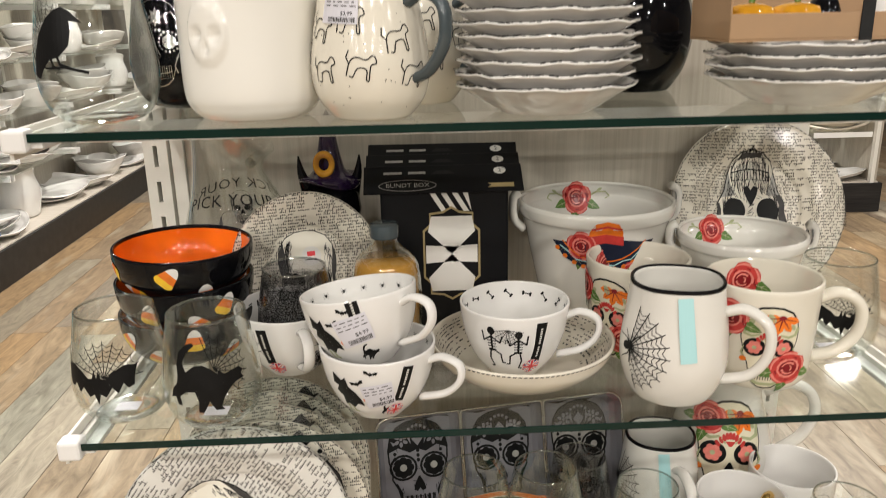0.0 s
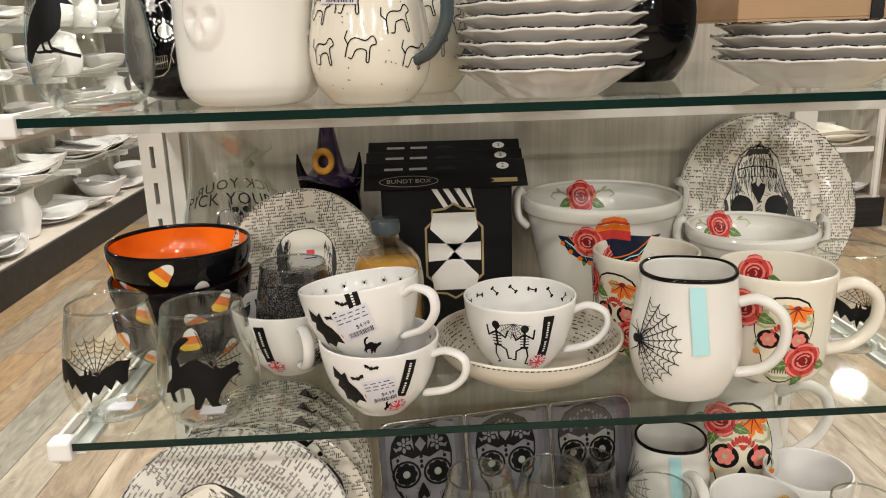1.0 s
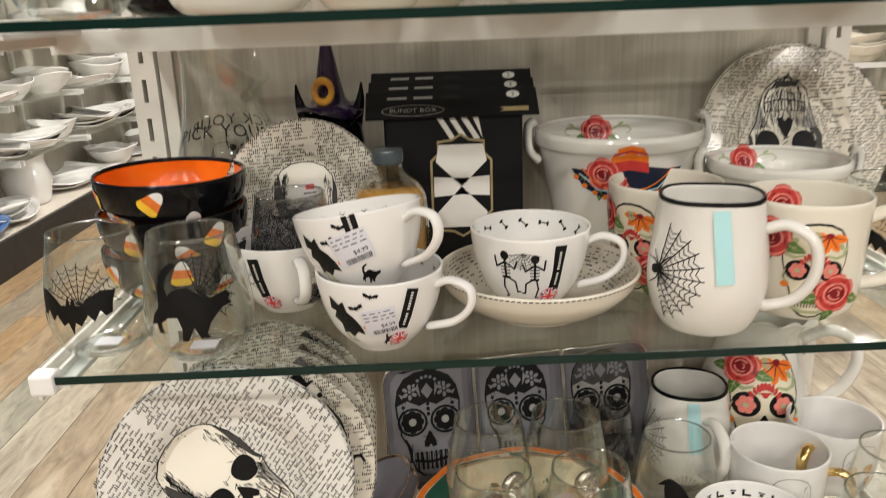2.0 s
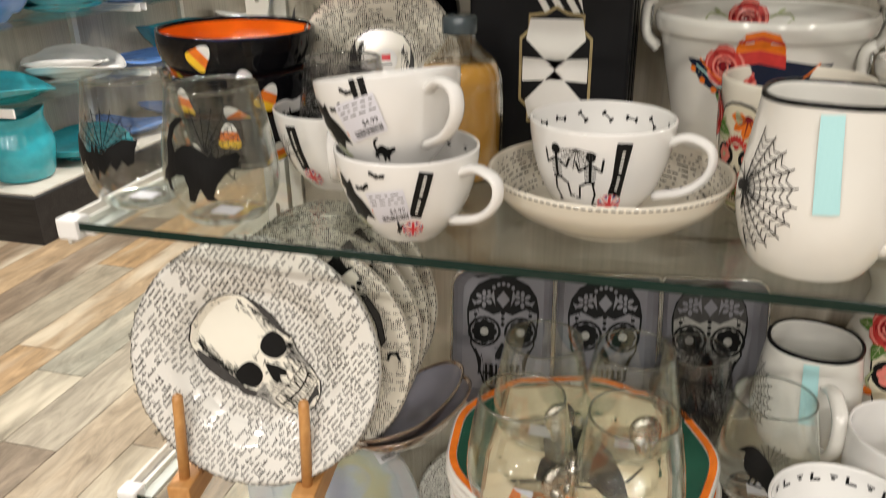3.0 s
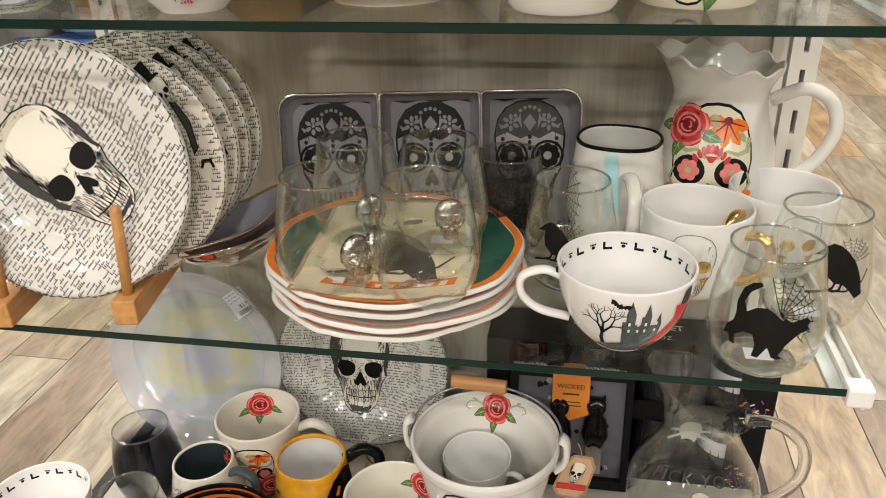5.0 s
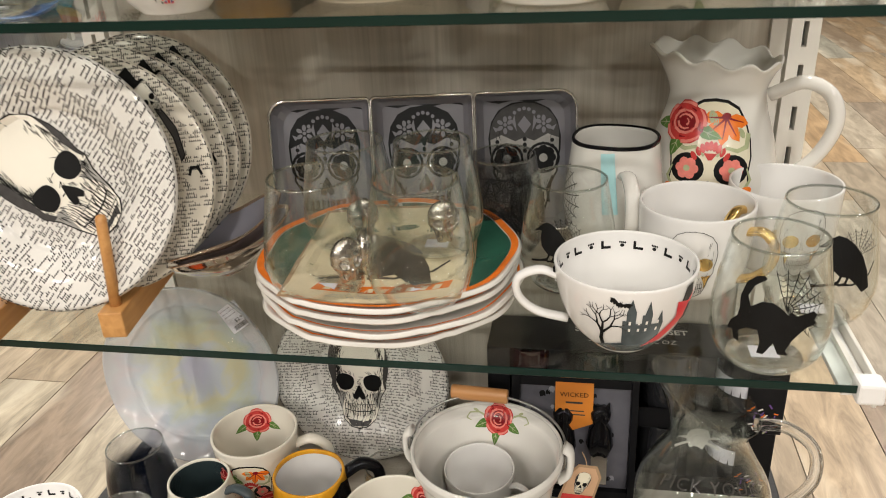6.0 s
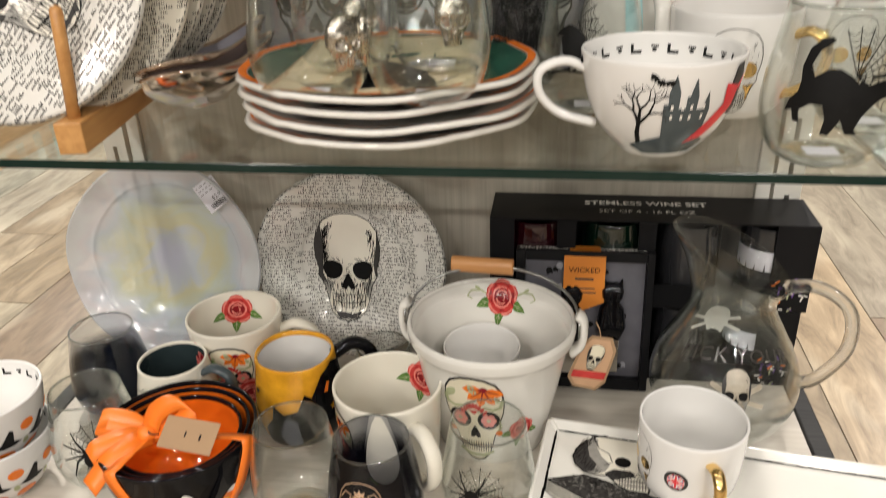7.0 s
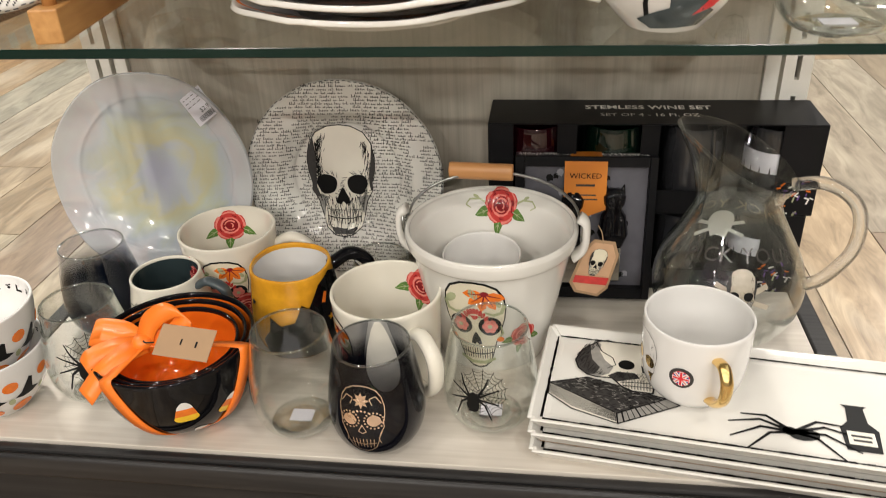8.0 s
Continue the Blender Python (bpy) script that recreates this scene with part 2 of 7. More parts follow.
M_PAPER = paint("label_paper", (0.62, 0.61, 0.66), 0.6, vary=0.03, scale=60)
M_TEAL = paint("aqua_tape", (0.40, 0.68, 0.70), 0.45, vary=0.04)
M_REDINK = paint("flag_red", (0.70, 0.03, 0.04), 0.3, vary=0.1)
M_NAVY = paint("navy_print", (0.012, 0.018, 0.04), 0.25, vary=0.3)
M_BLUEINK = paint("flag_blue", (0.03, 0.05, 0.25), 0.3, vary=0.1)
M_GOLD = paint("gold_lustre", (0.86, 0.60, 0.24), 0.16, metal=1.0, vary=0.1)
M_SILVER = paint("silver_metal", (0.72, 0.70, 0.67), 0.14, metal=1.0, vary=0.1)
M_COPPER = paint("rose_gold_foil", (0.86, 0.62, 0.46), 0.28, metal=0.9, vary=0.2, scale=90)
M_WIRE = paint("galvanised_wire", (0.33, 0.33, 0.32), 0.3, metal=1.0, vary=0.15)
M_KRAFT = paint("kraft_card", (0.37, 0.235, 0.13), 0.75, vary=0.08, scale=60, bump=0.1)
M_RIBBON = paint("orange_satin", (0.88, 0.20, 0.02), 0.32, vary=0.12, scale=20)
M_CARD = paint("black_card", (0.006, 0.006, 0.007), 0.42, vary=0.3, scale=12, spec=0.16)
M_PURPLE = paint("purple_glaze", (0.018, 0.008, 0.034), 0.12, vary=0.4, coat=0.5)
M_HONEY = paint("amber_liquid", (0.52, 0.27, 0.05), 0.06, vary=0.1, coat=0.6)
M_GREENRIM = paint("bottle_green_print", (0.02, 0.085, 0.055), 0.16, vary=0.3)
M_PARCH = paint("parchment_print", (0.86, 0.70, 0.47), 0.2, vary=0.22, scale=40)
M_TEALWARE = paint("teal_glaze", (0.03, 0.30, 0.36), 0.15, vary=0.25, coat=0.3)
M_BLUEWARE = paint("blue_glaze", (0.10, 0.20, 0.45), 0.15, vary=0.3, coat=0.3)


def pearl():
    m, n, l, b = nodes_of("iridescent_glass")
    tc = n.new("ShaderNodeTexCoord")
    n1 = n.new("ShaderNodeTexNoise")
    n1.inputs["Scale"].default_value, n1.inputs["Detail"].default_value, n1.inputs["Distortion"].default_value = 13.0, 4, 1.4
    l.new(tc.outputs["Object"], n1.inputs["Vector"])
    r = n.new("ShaderNodeValToRGB")
    cols = [(0.05, (0.52, 0.54, 0.66)), (0.22, (0.54, 0.58, 0.62)), (0.36, (0.64, 0.61, 0.40)), (0.5, (0.58, 0.62, 0.50)), (0.66, (0.56, 0.62, 0.68)), (0.82, (0.64, 0.62, 0.65)), (0.95, (0.64, 0.66, 0.68))]
    for i, (p, c) in enumerate(cols):
        e = r.color_ramp.elements[0] if i == 0 else r.color_ramp.elements[-1] if i == len(cols) - 1 else r.color_ramp.elements.new(p)
        e.position, e.color = p, (*c, 1)
    ln = n.new("ShaderNodeVectorMath")
    ln.operation = "LENGTH"
    l.new(tc.outputs["Object"], ln.inputs[0])
    sc = n.new("ShaderNodeMath")
    sc.operation = "MULTIPLY_ADD"
    sc.inputs[1].default_value = 6.6
    l.new(ln.outputs["Value"], sc.inputs[0])
    wv = n.new("ShaderNodeMath")
    wv.operation = "MULTIPLY_ADD"
    wv.inputs[1].default_value, wv.inputs[2].default_value = 0.8, -0.4
    l.new(n1.outputs["Fac"], wv.inputs[0])
    l.new(wv.outputs[0], sc.inputs[2])
    l.new(sc.outputs[0], r.inputs["Fac"])
    l.new(r.outputs[0], b.inputs["Base Color"])
    b.inputs["Roughness"].default_value = 0.08
    b.inputs["Transmission Weight"].default_value = 0.0
    b.inputs["Coat Weight"].default_value = 0.7
    b.inputs["Thin Film Thickness"].default_value = 0
    b.inputs["Thin Film IOR"].default_value = 1.7
    tr = n.new("ShaderNodeBsdfTransparent")
    mx = n.new("ShaderNodeMixShader")
    mx.inputs["Fac"].default_value = 0.55
    l.new(tr.outputs[0], mx.inputs[1])
    l.new(b.outputs[0], mx.inputs[2])
    l.new(mx.outputs[0], n["Material Output"].inputs["Surface"])
    return m


M_PEARL = pearl()


# ---- building helpers ----
def thing(name, label, category, m, group="", kind=""):
    e = new(name)
    e.empty_display_size = 0.02
    e.matrix_basis = m
    return tagged(e, label, category, group, kind)


def part(name, bm, material, parent=None, label="", smooth=True, m=None):
    me = bpy.data.meshes.new(name)
    bm.to_mesh(me)
    bm.free()
    if smooth:
        for p in me.polygons:
            p.use_smooth = True
    me.materials.append(material)
    ob = new(name, me)
    if parent is not None:
        ob.parent = parent
    if m is not None:
        ob.matrix_basis = m
    if label:
        ob["label"] = label
    return ob


def box(x0, x1, y0, y1, z0, z1, bevel=0.0, seg=2):
    bm = bmesh.new()
    bmesh.ops.create_cube(bm, size=1)
    bmesh.ops.scale(bm, vec=(x1 - x0, y1 - y0, z1 - z0), verts=bm.verts)
    bmesh.ops.translate(bm, vec=((x0 + x1) / 2, (y0 + y1) / 2, (z0 + z1) / 2), verts=bm.verts)
    if bevel:
        bmesh.ops.bevel(bm, geom=bm.edges[:], offset=bevel, segments=seg, affect="EDGES", profile=0.5)
    return bm


def curve_points(pts, k=6):
    """Catmull-Rom through the points."""
    pts = [Vector(p) for p in pts]
    ext = [pts[0] * 2 - pts[1]] + pts + [pts[-1] * 2 - pts[-2]]
    res = []
    for i in range(1, len(ext) - 2):
        a, b, c, d = ext[i - 1:i + 3]
        for j in range(k):
            t = j / k
            res.append(0.5 * (2 * b + (c - a) * t + (2 * a - 5 * b + 4 * c - d) * t * t + (3 * b - a - 3 * c + d) * t ** 3))
    res.append(pts[-1])
    return res


def lathe(profile, n=48, shape=None):
    """Turns (r, z) points about z. shape(angle, r, z) may change the radius and height."""
    bm = bmesh.new()
    rings = []
    for r, z in profile:
        if r < 1e-6:
            rings.append([bm.verts.new((0, 0, z))])
            continue
        ring = []
        for i in range(n):
            a = 2 * math.pi * i / n
            rr, zz = shape(a, r, z) if shape else (r, z)
            ring.append(bm.verts.new((rr * math.cos(a), rr * math.sin(a), zz)))
        rings.append(ring)
    for p, q in zip(rings, rings[1:]):
        for i in range(n):
            j = (i + 1) % n
            if len(p) == 1 and len(q) > 1:
                bm.faces.new((p[0], q[j], q[i]))
            elif len(q) == 1 and len(p) > 1:
                bm.faces.new((p[i], p[j], q[0]))
            elif len(p) > 1:
                bm.faces.new((p[i], p[j], q[j], q[i]))
    return bm


def outer_line(out, k=6):
    return [(v.x, v.y) for v in curve_points([(r, z) for z, r in out], k)]


def wall_of(out, th=0.003, floor_th=None, k=6):
    """Closed profile of a vessel with outer (z, r) points: base, outside, rounded rim, inside."""
    line = outer_line(out, k)
    z0 = line[0][1]
    ft = floor_th or th * 1.6
    prof = [(0, z0 + 0.0012), (line[0][0] * 0.8, z0 + 0.0012), (line[0][0] * 0.86, z0)] + line
    rt, zt = line[-1]
    prof.append((rt - th * 0.15, zt + th * 0.35))
    prof.append((rt - th * 0.5, zt + th * 0.5))
    prof.append((rt - th * 0.85, zt + th * 0.35))
    for r, z in reversed(line):
        if z > z0 + ft:
            prof.append((max(0.001, r - th), z))
    prof.append((max(0.001, line[0][0] * 0.75), z0 + ft))
    prof.append((0, z0 + ft))
    return prof


def split_wall(line):
    """Where the outside of a vessel's profile, with its rim, turns into the inside."""
    top = max(range(len(line)), key=lambda i: line[i][1])
    return next(i for i in range(top, len(line)) if line[i][1] < line[top][1] - 0.003)


def radius_at(out, k=6):
    line = outer_line(out, k)

    def f(z):
        for (r0, z0), (r1, z1) in zip(line, line[1:]):
            if z0 <= z <= z1 and z1 > z0:
                return r0 + (r1 - r0) * (z - z0) / (z1 - z0)
        return line[0][0] if z < line[0][1] else line[-1][0]
    return f


def sweep(pts, a, b=None, sides=10, side=None, taper=None, k=6, closed_ends=True):
    """A tube with an elliptic section along points. side: the direction of the b half-width."""
    b = a if b is None else b
    line = curve_points(pts, k) if k > 1 else [Vector(p) for p in pts]
    bm = bmesh.new()
    rings = []
    for i, p in enumerate(line):
        t = (line[min(i + 1, len(line) - 1)] - line[max(i - 1, 0)]).normalized()
        s = Vector(side) if side is not None else Vector((0, 0, 1)).cross(t)
        if s.length < 1e-4:
            s = Vector((1, 0, 0))
        s = (s - t * s.dot(t)).normalized()
        u = s.cross(t)
        f = taper(i / (len(line) - 1)) if taper else 1
        rings.append([bm.verts.new(p + (u * a * math.cos(q) + s * b * math.sin(q)) * f) for q in [2 * math.pi * j / sides for j in range(sides)]])
    for p, q in zip(rings, rings[1:]):
        for i in range(sides):
            j = (i + 1) % sides
            bm.faces.new((p[i], p[j], q[j], q[i]))
    if closed_ends:
        bm.faces.new(rings[0])
        bm.faces.new(list(reversed(rings[-1])))
    bmesh.ops.recalc_face_normals(bm, faces=bm.faces[:])
    return bm


def handle(pts, angle, a=0.004, b=0.006, taper=None):
    """A handle from (radius, z) points, at an angle in degrees about z."""
    q = radians(angle)
    c, s = math.cos(q), math.sin(q)
    return sweep([(r * c, r * s, z) for r, z in pts], a, b, 10, side=(-s, c, 0), taper=taper)


# ---- printed shapes: polygons laid on a surface ----
def ellipse(cx, cy, rx, ry, n=18, rot=0.0):
    c, s = math.cos(radians(rot)), math.sin(radians(rot))
    return [(cx + rx * math.cos(a) * c - ry * math.sin(a) * s, cy + rx * math.cos(a) * s + ry * math.sin(a) * c) for a in [2 * math.pi * i / n for i in range(n)]]


def stroke(pts, w, w1=None):
    w1 = w if w1 is None else w1
    res = []
    n = len(pts) - 1
    for i in range(n):
        (x0, y0), (x1, y1) = pts[i], pts[i + 1]
        d = math.hypot(x1 - x0, y1 - y0) or 1e-9
        wa, wb = w + (w1 - w) * i / n, w + (w1 - w) * (i + 1) / n
        nx, ny = -(y1 - y0) / d / 2, (x1 - x0) / d / 2
        ex, ey = (x1 - x0) / d * wa * 0.3, (y1 - y0) / d * wa * 0.3
        res.append([(x0 + nx * wa - ex, y0 + ny * wa - ey), (x1 + nx * wb + ex, y1 + ny * wb + ey), (x1 - nx * wb + ex, y1 - ny * wb + ey), (x0 - nx * wa - ex, y0 - ny * wa - ey)])
    return res


def place(polys, x=0, y=0, s=1, rot=0, flip=False):
    c, n = math.cos(radians(rot)) * s, math.sin(radians(rot)) * s
    return [[(x + (-u if flip else u) * c - v * n, y + (-u if flip else u) * n + v * c) for u, v in p] for p in polys]


def slabs(poly, step):
    """Cuts a polygon into small upright trapezoids."""
    xs = sorted(p[0] for p in poly)
    cuts = [xs[0]]
    for x in xs[1:]:
        gap = x - cuts[-1]
        if gap < 1e-7:
            continue
        k = max(1, math.ceil(gap / step))
        base = cuts[-1]
        cuts += [base + gap * (i + 1) / k for i in range(k)]
    edges = [(a, b) if a[0] < b[0] else (b, a) for a, b in zip(poly, poly[1:] + poly[:1]) if abs(a[0] - b[0]) > 1e-9]
    for x0, x1 in zip(cuts, cuts[1:]):
        xm = (x0 + x1) / 2
        live = []
        for a, b in edges:
            if a[0] <= xm <= b[0]:
                g = (b[1] - a[1]) / (b[0] - a[0])
                live.append((a[1] + g * (xm - a[0]), a[1] + g * (x0 - a[0]), a[1] + g * (x1 - a[0])))
        live.sort()
        for lo, hi in zip(live[::2], live[1::2]):
            k = max(1, math.ceil((hi[0] - lo[0]) / step))
            for i in range(k):
                f0, f1 = i / k, (i + 1) / k
                yield ((x0, lo[1] + (hi[1] - lo[1]) * f0), (x1, lo[2] + (hi[2] - lo[2]) * f0), (x1, lo[2] + (hi[2] - lo[2]) * f1), (x0, lo[1] + (hi[1] - lo[1]) * f1))


def print_on(parent, name, material, polys, surface, step=0.005, label=""):
    verts, faces = [], []
    for p in polys:
        for q in slabs(p, step):
            i = len(verts)
            verts += [surface(x, y) for x, y in q]
            faces.append((i, i + 1, i + 2, i + 3))
    me = bpy.data.meshes.new(name)
    me.from_pydata(verts, [], faces)
    for f in me.polygons:
        f.use_smooth = True
    me.materials.append(material)
    ob = new(name, me)
    ob.parent = parent
    if label:
        ob["label"] = label
    return ob


def round_wall(rf, angle, z0, lift=0.0005, inside=0.0):
    """Surface of a turned vessel: x runs along the wall, y up. inside: wall thickness, to lie on the inner face."""
    q = radians(angle)
    if inside:
        R = rf(z0) - inside

        def f(x, y):
            r, a = rf(z0 + y) - inside - lift, q - x / R
            return (r * math.cos(a), r * math.sin(a), z0 + y)
    else:
        R = rf(z0)

        def f(x, y):
            r, a = rf(z0 + y) + lift, q + x / R
            return (r * math.cos(a), r * math.sin(a), z0 + y)
    return f


def disc_face(zf, lift=0.0005):
    return lambda x, y: (x, y, zf(math.hypot(x, y)) + lift)


def flat_xz(y, x0=0, z0=0):
    """A flat upright face that looks towards -y."""
    return lambda u, v: (x0 + u, y, z0 + v)


def bat():
    half = [(0, .10), (.03, .2), (.055, .1), (.11, .09), (.2, .17), (.34, .24), (.5, .22), (.45, .1), (.43, -.02), (.36, -.05), (.31, .02), (.24, -.1), (.18, -.02), (.1, -.14), (.04, -.1), (0, -.24)]
    return [half + [(-x, y) for x, y in reversed(half[1:-1])]]


def cat():
    """An arched, hissing cat with its tail up."""
    return [[(-.165, .465), (-.13, .43), (-.26, .33), (-.31, .2), (-.26, .09), (-.15, .17), (-.04, .18), (.065, .12), (.14, .05), (.165, .09), (.226, .03), (.34, .06), (.43, .075), (.48, .02), (.44, -.035), (.48, -.08), (.35, -.11), (.28, -.17), (.2, -.26), (.15, -.39), (.19, -.45), (.08, -.44), (.02, -.3), (-.035, -.41), (-.065, -.465), (-.13, -.456), (-.11, -.3), (-.15, -.17), (-.26, -.17), (-.35, -.24), (-.33, -.37), (-.39, -.36), (-.42, -.25), (-.49, -.27), (-.46, -.15), (-.39, -.065), (-.38, .04), (-.4, .17), (-.36, .35), (-.26, .44)]]


def crow():
    body = [(-.32, .44), (-.2, .5), (-.06, .46), (.1, .34), (.26, .12), (.36, -.14), (.42, -.46), (.28, -.52), (.16, -.36), (.04, -.24), (-.12, -.2), (-.28, -.04), (-.32, .16), (-.31, .3), (-.5, .27)]
    return [body] + stroke([(-.08, -.15), (-.13, -.3), (-.24, -.34)], .04) + stroke([(.02, -.2), (-.02, -.33), (-.12, -.36)], .04) + stroke([(-.5, -.42), (-.2, -.34), (.1, -.36), (.4, -.22), (.52, -.02)], .05, .02)


def web(r=0.5, a0=0, a1=360, spokes=12, rings=6, w=.012):
    res = []
    ang = [radians(a0 + (a1 - a0) * i / spokes) for i in range(spokes + 1)]
    for a in ang:
        res += stroke([(0, 0), (r * math.cos(a), r * math.sin(a))], w)
    for k in range(1, rings + 1):
        q = r * (k / rings) ** 0.9 * 0.93
        for a, b in zip(ang, ang[1:]):
            m = (a + b) / 2
            res += stroke([(q * math.cos(a), q * math.sin(a)), (q * .9 * math.cos(m), q * .9 * math.sin(m)), (q * math.cos(b), q * math.sin(b))], w * 0.7)
    return res


def spider():
    res = [ellipse(0, -.12, .13, .17), ellipse(0, .08, .085, .09)]
    for s in (-1, 1):
        for (x1, y1, x2, y2) in ((.22, .3, .3, .5), (.28, .16, .5, .24), (.28, -.02, .5, -.1), (.24, -.1, .36, -.46)):
            res += stroke([(s * .05, .04), (s * x1, y1), (s * x2, y2)], .05, .025)
    return res


def blob(n, r, wob, seed, cx=0, cy=0):
    g = random.Random(seed)
    return [(cx + math.cos(2 * math.pi * i / n) * r * (1 + g.uniform(-wob, wob)), cy + math.sin(2 * math.pi * i / n) * r * (1 + g.uniform(-wob, wob))) for i in range(n)]


def rose(parent, surface_of, x, y, s, leaves=True, buds=False):
    """A painted rose: veined leaves, overlapping petals with dark folds and pale lips. surface_of(lift) gives the surface."""
    s *= 1.35
    if leaves:
        for a in (-165, -22, -100):
            lx, ly = .34 * math.cos(radians(a)), .3 * math.sin(radians(a))
            print_on(parent, "leaf_print", M_LEAF, place(place([[(0, 0), (.1, .12), (.22, .17), (.34, .13), (.5, .08), (.62, 0), (.5, -.07), (.36, -.14), (.22, -.16), (.1, -.11)]], lx, ly, .95, a), x, y, s), surface_of(0.0005))
            print_on(parent, "leaf_vein", M_SAGE, place(place(stroke([(.1, 0), (.55, 0)], .03, .01) + stroke([(.25, 0), (.36, .09)], .02, .01) + stroke([(.25, 0), (.36, -.09)], .02, .01), lx, ly, .95, a), x, y, s), surface_of(0.0007))
    if buds:
        for f in (-1, 1):
            print_on(parent, "vine", M_SAGE, place(stroke([(f * .35, 0), (f * .7, .18), (f * 1.0, .2), (f * 1.15, .08), (f * 1.02, .0)], .06, .03) + [ellipse(f * .8, .26, .1, .045, 10, f * 30)], x, y, s), surface_of(0.0005))
    outer = [place([[(-.2, -.04), (-.26, .14), (-.16, .27), (.02, .3), (.18, .25), (.26, .12), (.2, -.04)]], .24 * math.cos(q), .24 * math.sin(q), 1, math.degrees(q) - 90)[0] for q in (.35, 1.55, 2.75, 3.95, 5.2)]
    print_on(parent, "rose_shade", M_ROSEDARK, place([blob(16, .47, .06, 3)], x, y, s), surface_of(0.0007))
    print_on(parent, "rose_print", M_RED, place(outer, x, y, s), surface_of(0.0009))
    lips, fold = [], []
    for k, q in enumerate((.35, 1.55, 2.75, 3.95, 5.2)):
        arc = [(.47 * math.cos(q + d), .47 * math.sin(q + d)) for d in (-.42, -.2, .02, .24, .44)]
        lips += stroke(arc, .085, .04)
        fold += stroke([(.36 * math.cos(q + d), .36 * math.sin(q + d)) for d in (-.62, -.5, -.3)], .05, .02)
    for rr, a, w in ((.3, 40, .075), (.3, 165, .075), (.29, 285, .075), (.19, 100, .06), (.18, 250, .06), (.09, 10, .05)):
        lips += stroke([(rr * math.cos(radians(a + d)), rr * .92 * math.sin(radians(a + d))) for d in (-58, -30, 0, 30, 58)], w, w * .5)
        fold += stroke([((rr - .065) * math.cos(radians(a + d + 14)), (rr - .065) * math.sin(radians(a + d + 14))) for d in (-60, -25, 10, 45)], .05, .02)
    print_on(parent, "petal_fold", M_ROSEDARK, place(fold, x, y, s), surface_of(0.0011))
    print_on(parent, "petal_line", M_PINK, place(lips, x, y, s), surface_of(0.0013))


def skull_layers(seed=1, hatch=90):
    """A drawn skull, unit size: light form, grey hatching, black hollows."""
    g = random.Random(seed)
    half = [(0, .6), (.13, .585), (.26, .52), (.34, .4), (.372, .24), (.365, .1), (.33, -.04), (.335, -.12), (.27, -.24), (.235, -.4), (.19, -.54), (.1, -.62), (0, -.64)]
    form = half + [(-x, y) for x, y in reversed(half[1:-1])]
    ys, xs = [q[1] for q in reversed(half)], [q[0] for q in reversed(half)]
    width = lambda y: float(np.interp(y, ys, xs))
    grey = []
    for i in range(hatch):
        s = 1 if g.random() < .55 else -1
        y = g.uniform(-.3, .42) if g.random() < .5 else g.uniform(-.6, -.2)
        w = width(y)
        u = w - .05 - abs(g.gauss(0, .035)) if y > -.2 else g.uniform(.02, w - .03)
        d = g.uniform(.04, .1)
        grey += stroke([(s * u, y), (s * min(u - g.uniform(-.005, .03), width(y - d) - .01), y - d)], .007, .002)
    for q in range(hatch // 6):
        a = g.uniform(0, 6.283)
        cx = g.choice((-.17, .17))
        grey += stroke([(cx + .15 * math.cos(a), -.06 + .12 * math.sin(a)), (cx + .19 * math.cos(a + .2), -.06 + .16 * math.sin(a + .2))], .007, .002)
    ring = stroke(form + form[:1], .01)
    eye = [(-.285, -.05), (-.26, .03), (-.17, .055), (-.075, .015), (-.06, -.07), (-.11, -.15), (-.22, -.16)]
    eye = [(v.x, v.y) for v in curve_points([(*q, 0) for q in eye + eye[:1]], 4)][:-1]
    temple = [(width(y), y) for y in (.4, .3, .2, .1, 0, -.06, -.12)] + [(width(y) - d, y) for y, d in ((-.12, .02), (-.05, .03), (.05, .05), (.15, .05), (.28, .03))]
    dark = [eye, [(-x, y) for x, y in eye], [(-.01, -.1), (-.06, -.2), (-.075, -.27), (-.03, -.29), (0, -.25), (.03, -.29), (.075, -.27), (.06, -.2), (.01, -.1)]]
    side = [(-width(y), y) for y in (.47, .36, .24, .1, 0, -.06, -.12, -.2)] + [(d - width(y), y) for y, d in ((-.2, .05), (-.1, .05), (0, .06), (.1, .09), (.22, .1), (.34, .07))]
    dark += [temple, side, [(-.14, -.54), (0, -.56), (.14, -.54), (.1, -.615), (-.1, -.615)]]
    teeth = stroke([(-.19, -.42), (-.1, -.445), (0, -.455), (.1, -.445), (.19, -.42)], .012)
    for i in range(-6, 7):
        teeth += stroke([(i * .031, -.345 - .003 * (6 - abs(i))), (i * .031, -.53 + .006 * abs(i))], .007)
    teeth += stroke([(-.19, -.34), (0, -.355), (.19, -.34)], .006) + stroke([(-.19, -.51), (0, -.535), (.19, -.51)], .006)
    if hatch >= 200:
        for i in range(hatch // 2):
            y = g.uniform(-.02, .44)
            u = width(y) - .08 - abs(g.gauss(0, .035))
            grey += stroke([(-u, y), (-u + g.uniform(.0, .03), y + g.uniform(.03, .08))], .007, .002)
    cheek = [[(-.31, -.17), (-.15, -.2), (-.2, -.3), (-.225, -.44), (-.25, -.3)], [(.31, -.17), (.15, -.2), (.2, -.3), (.225, -.44), (.25, -.3)]]
    return [form], grey + ring + teeth, dark, cheek


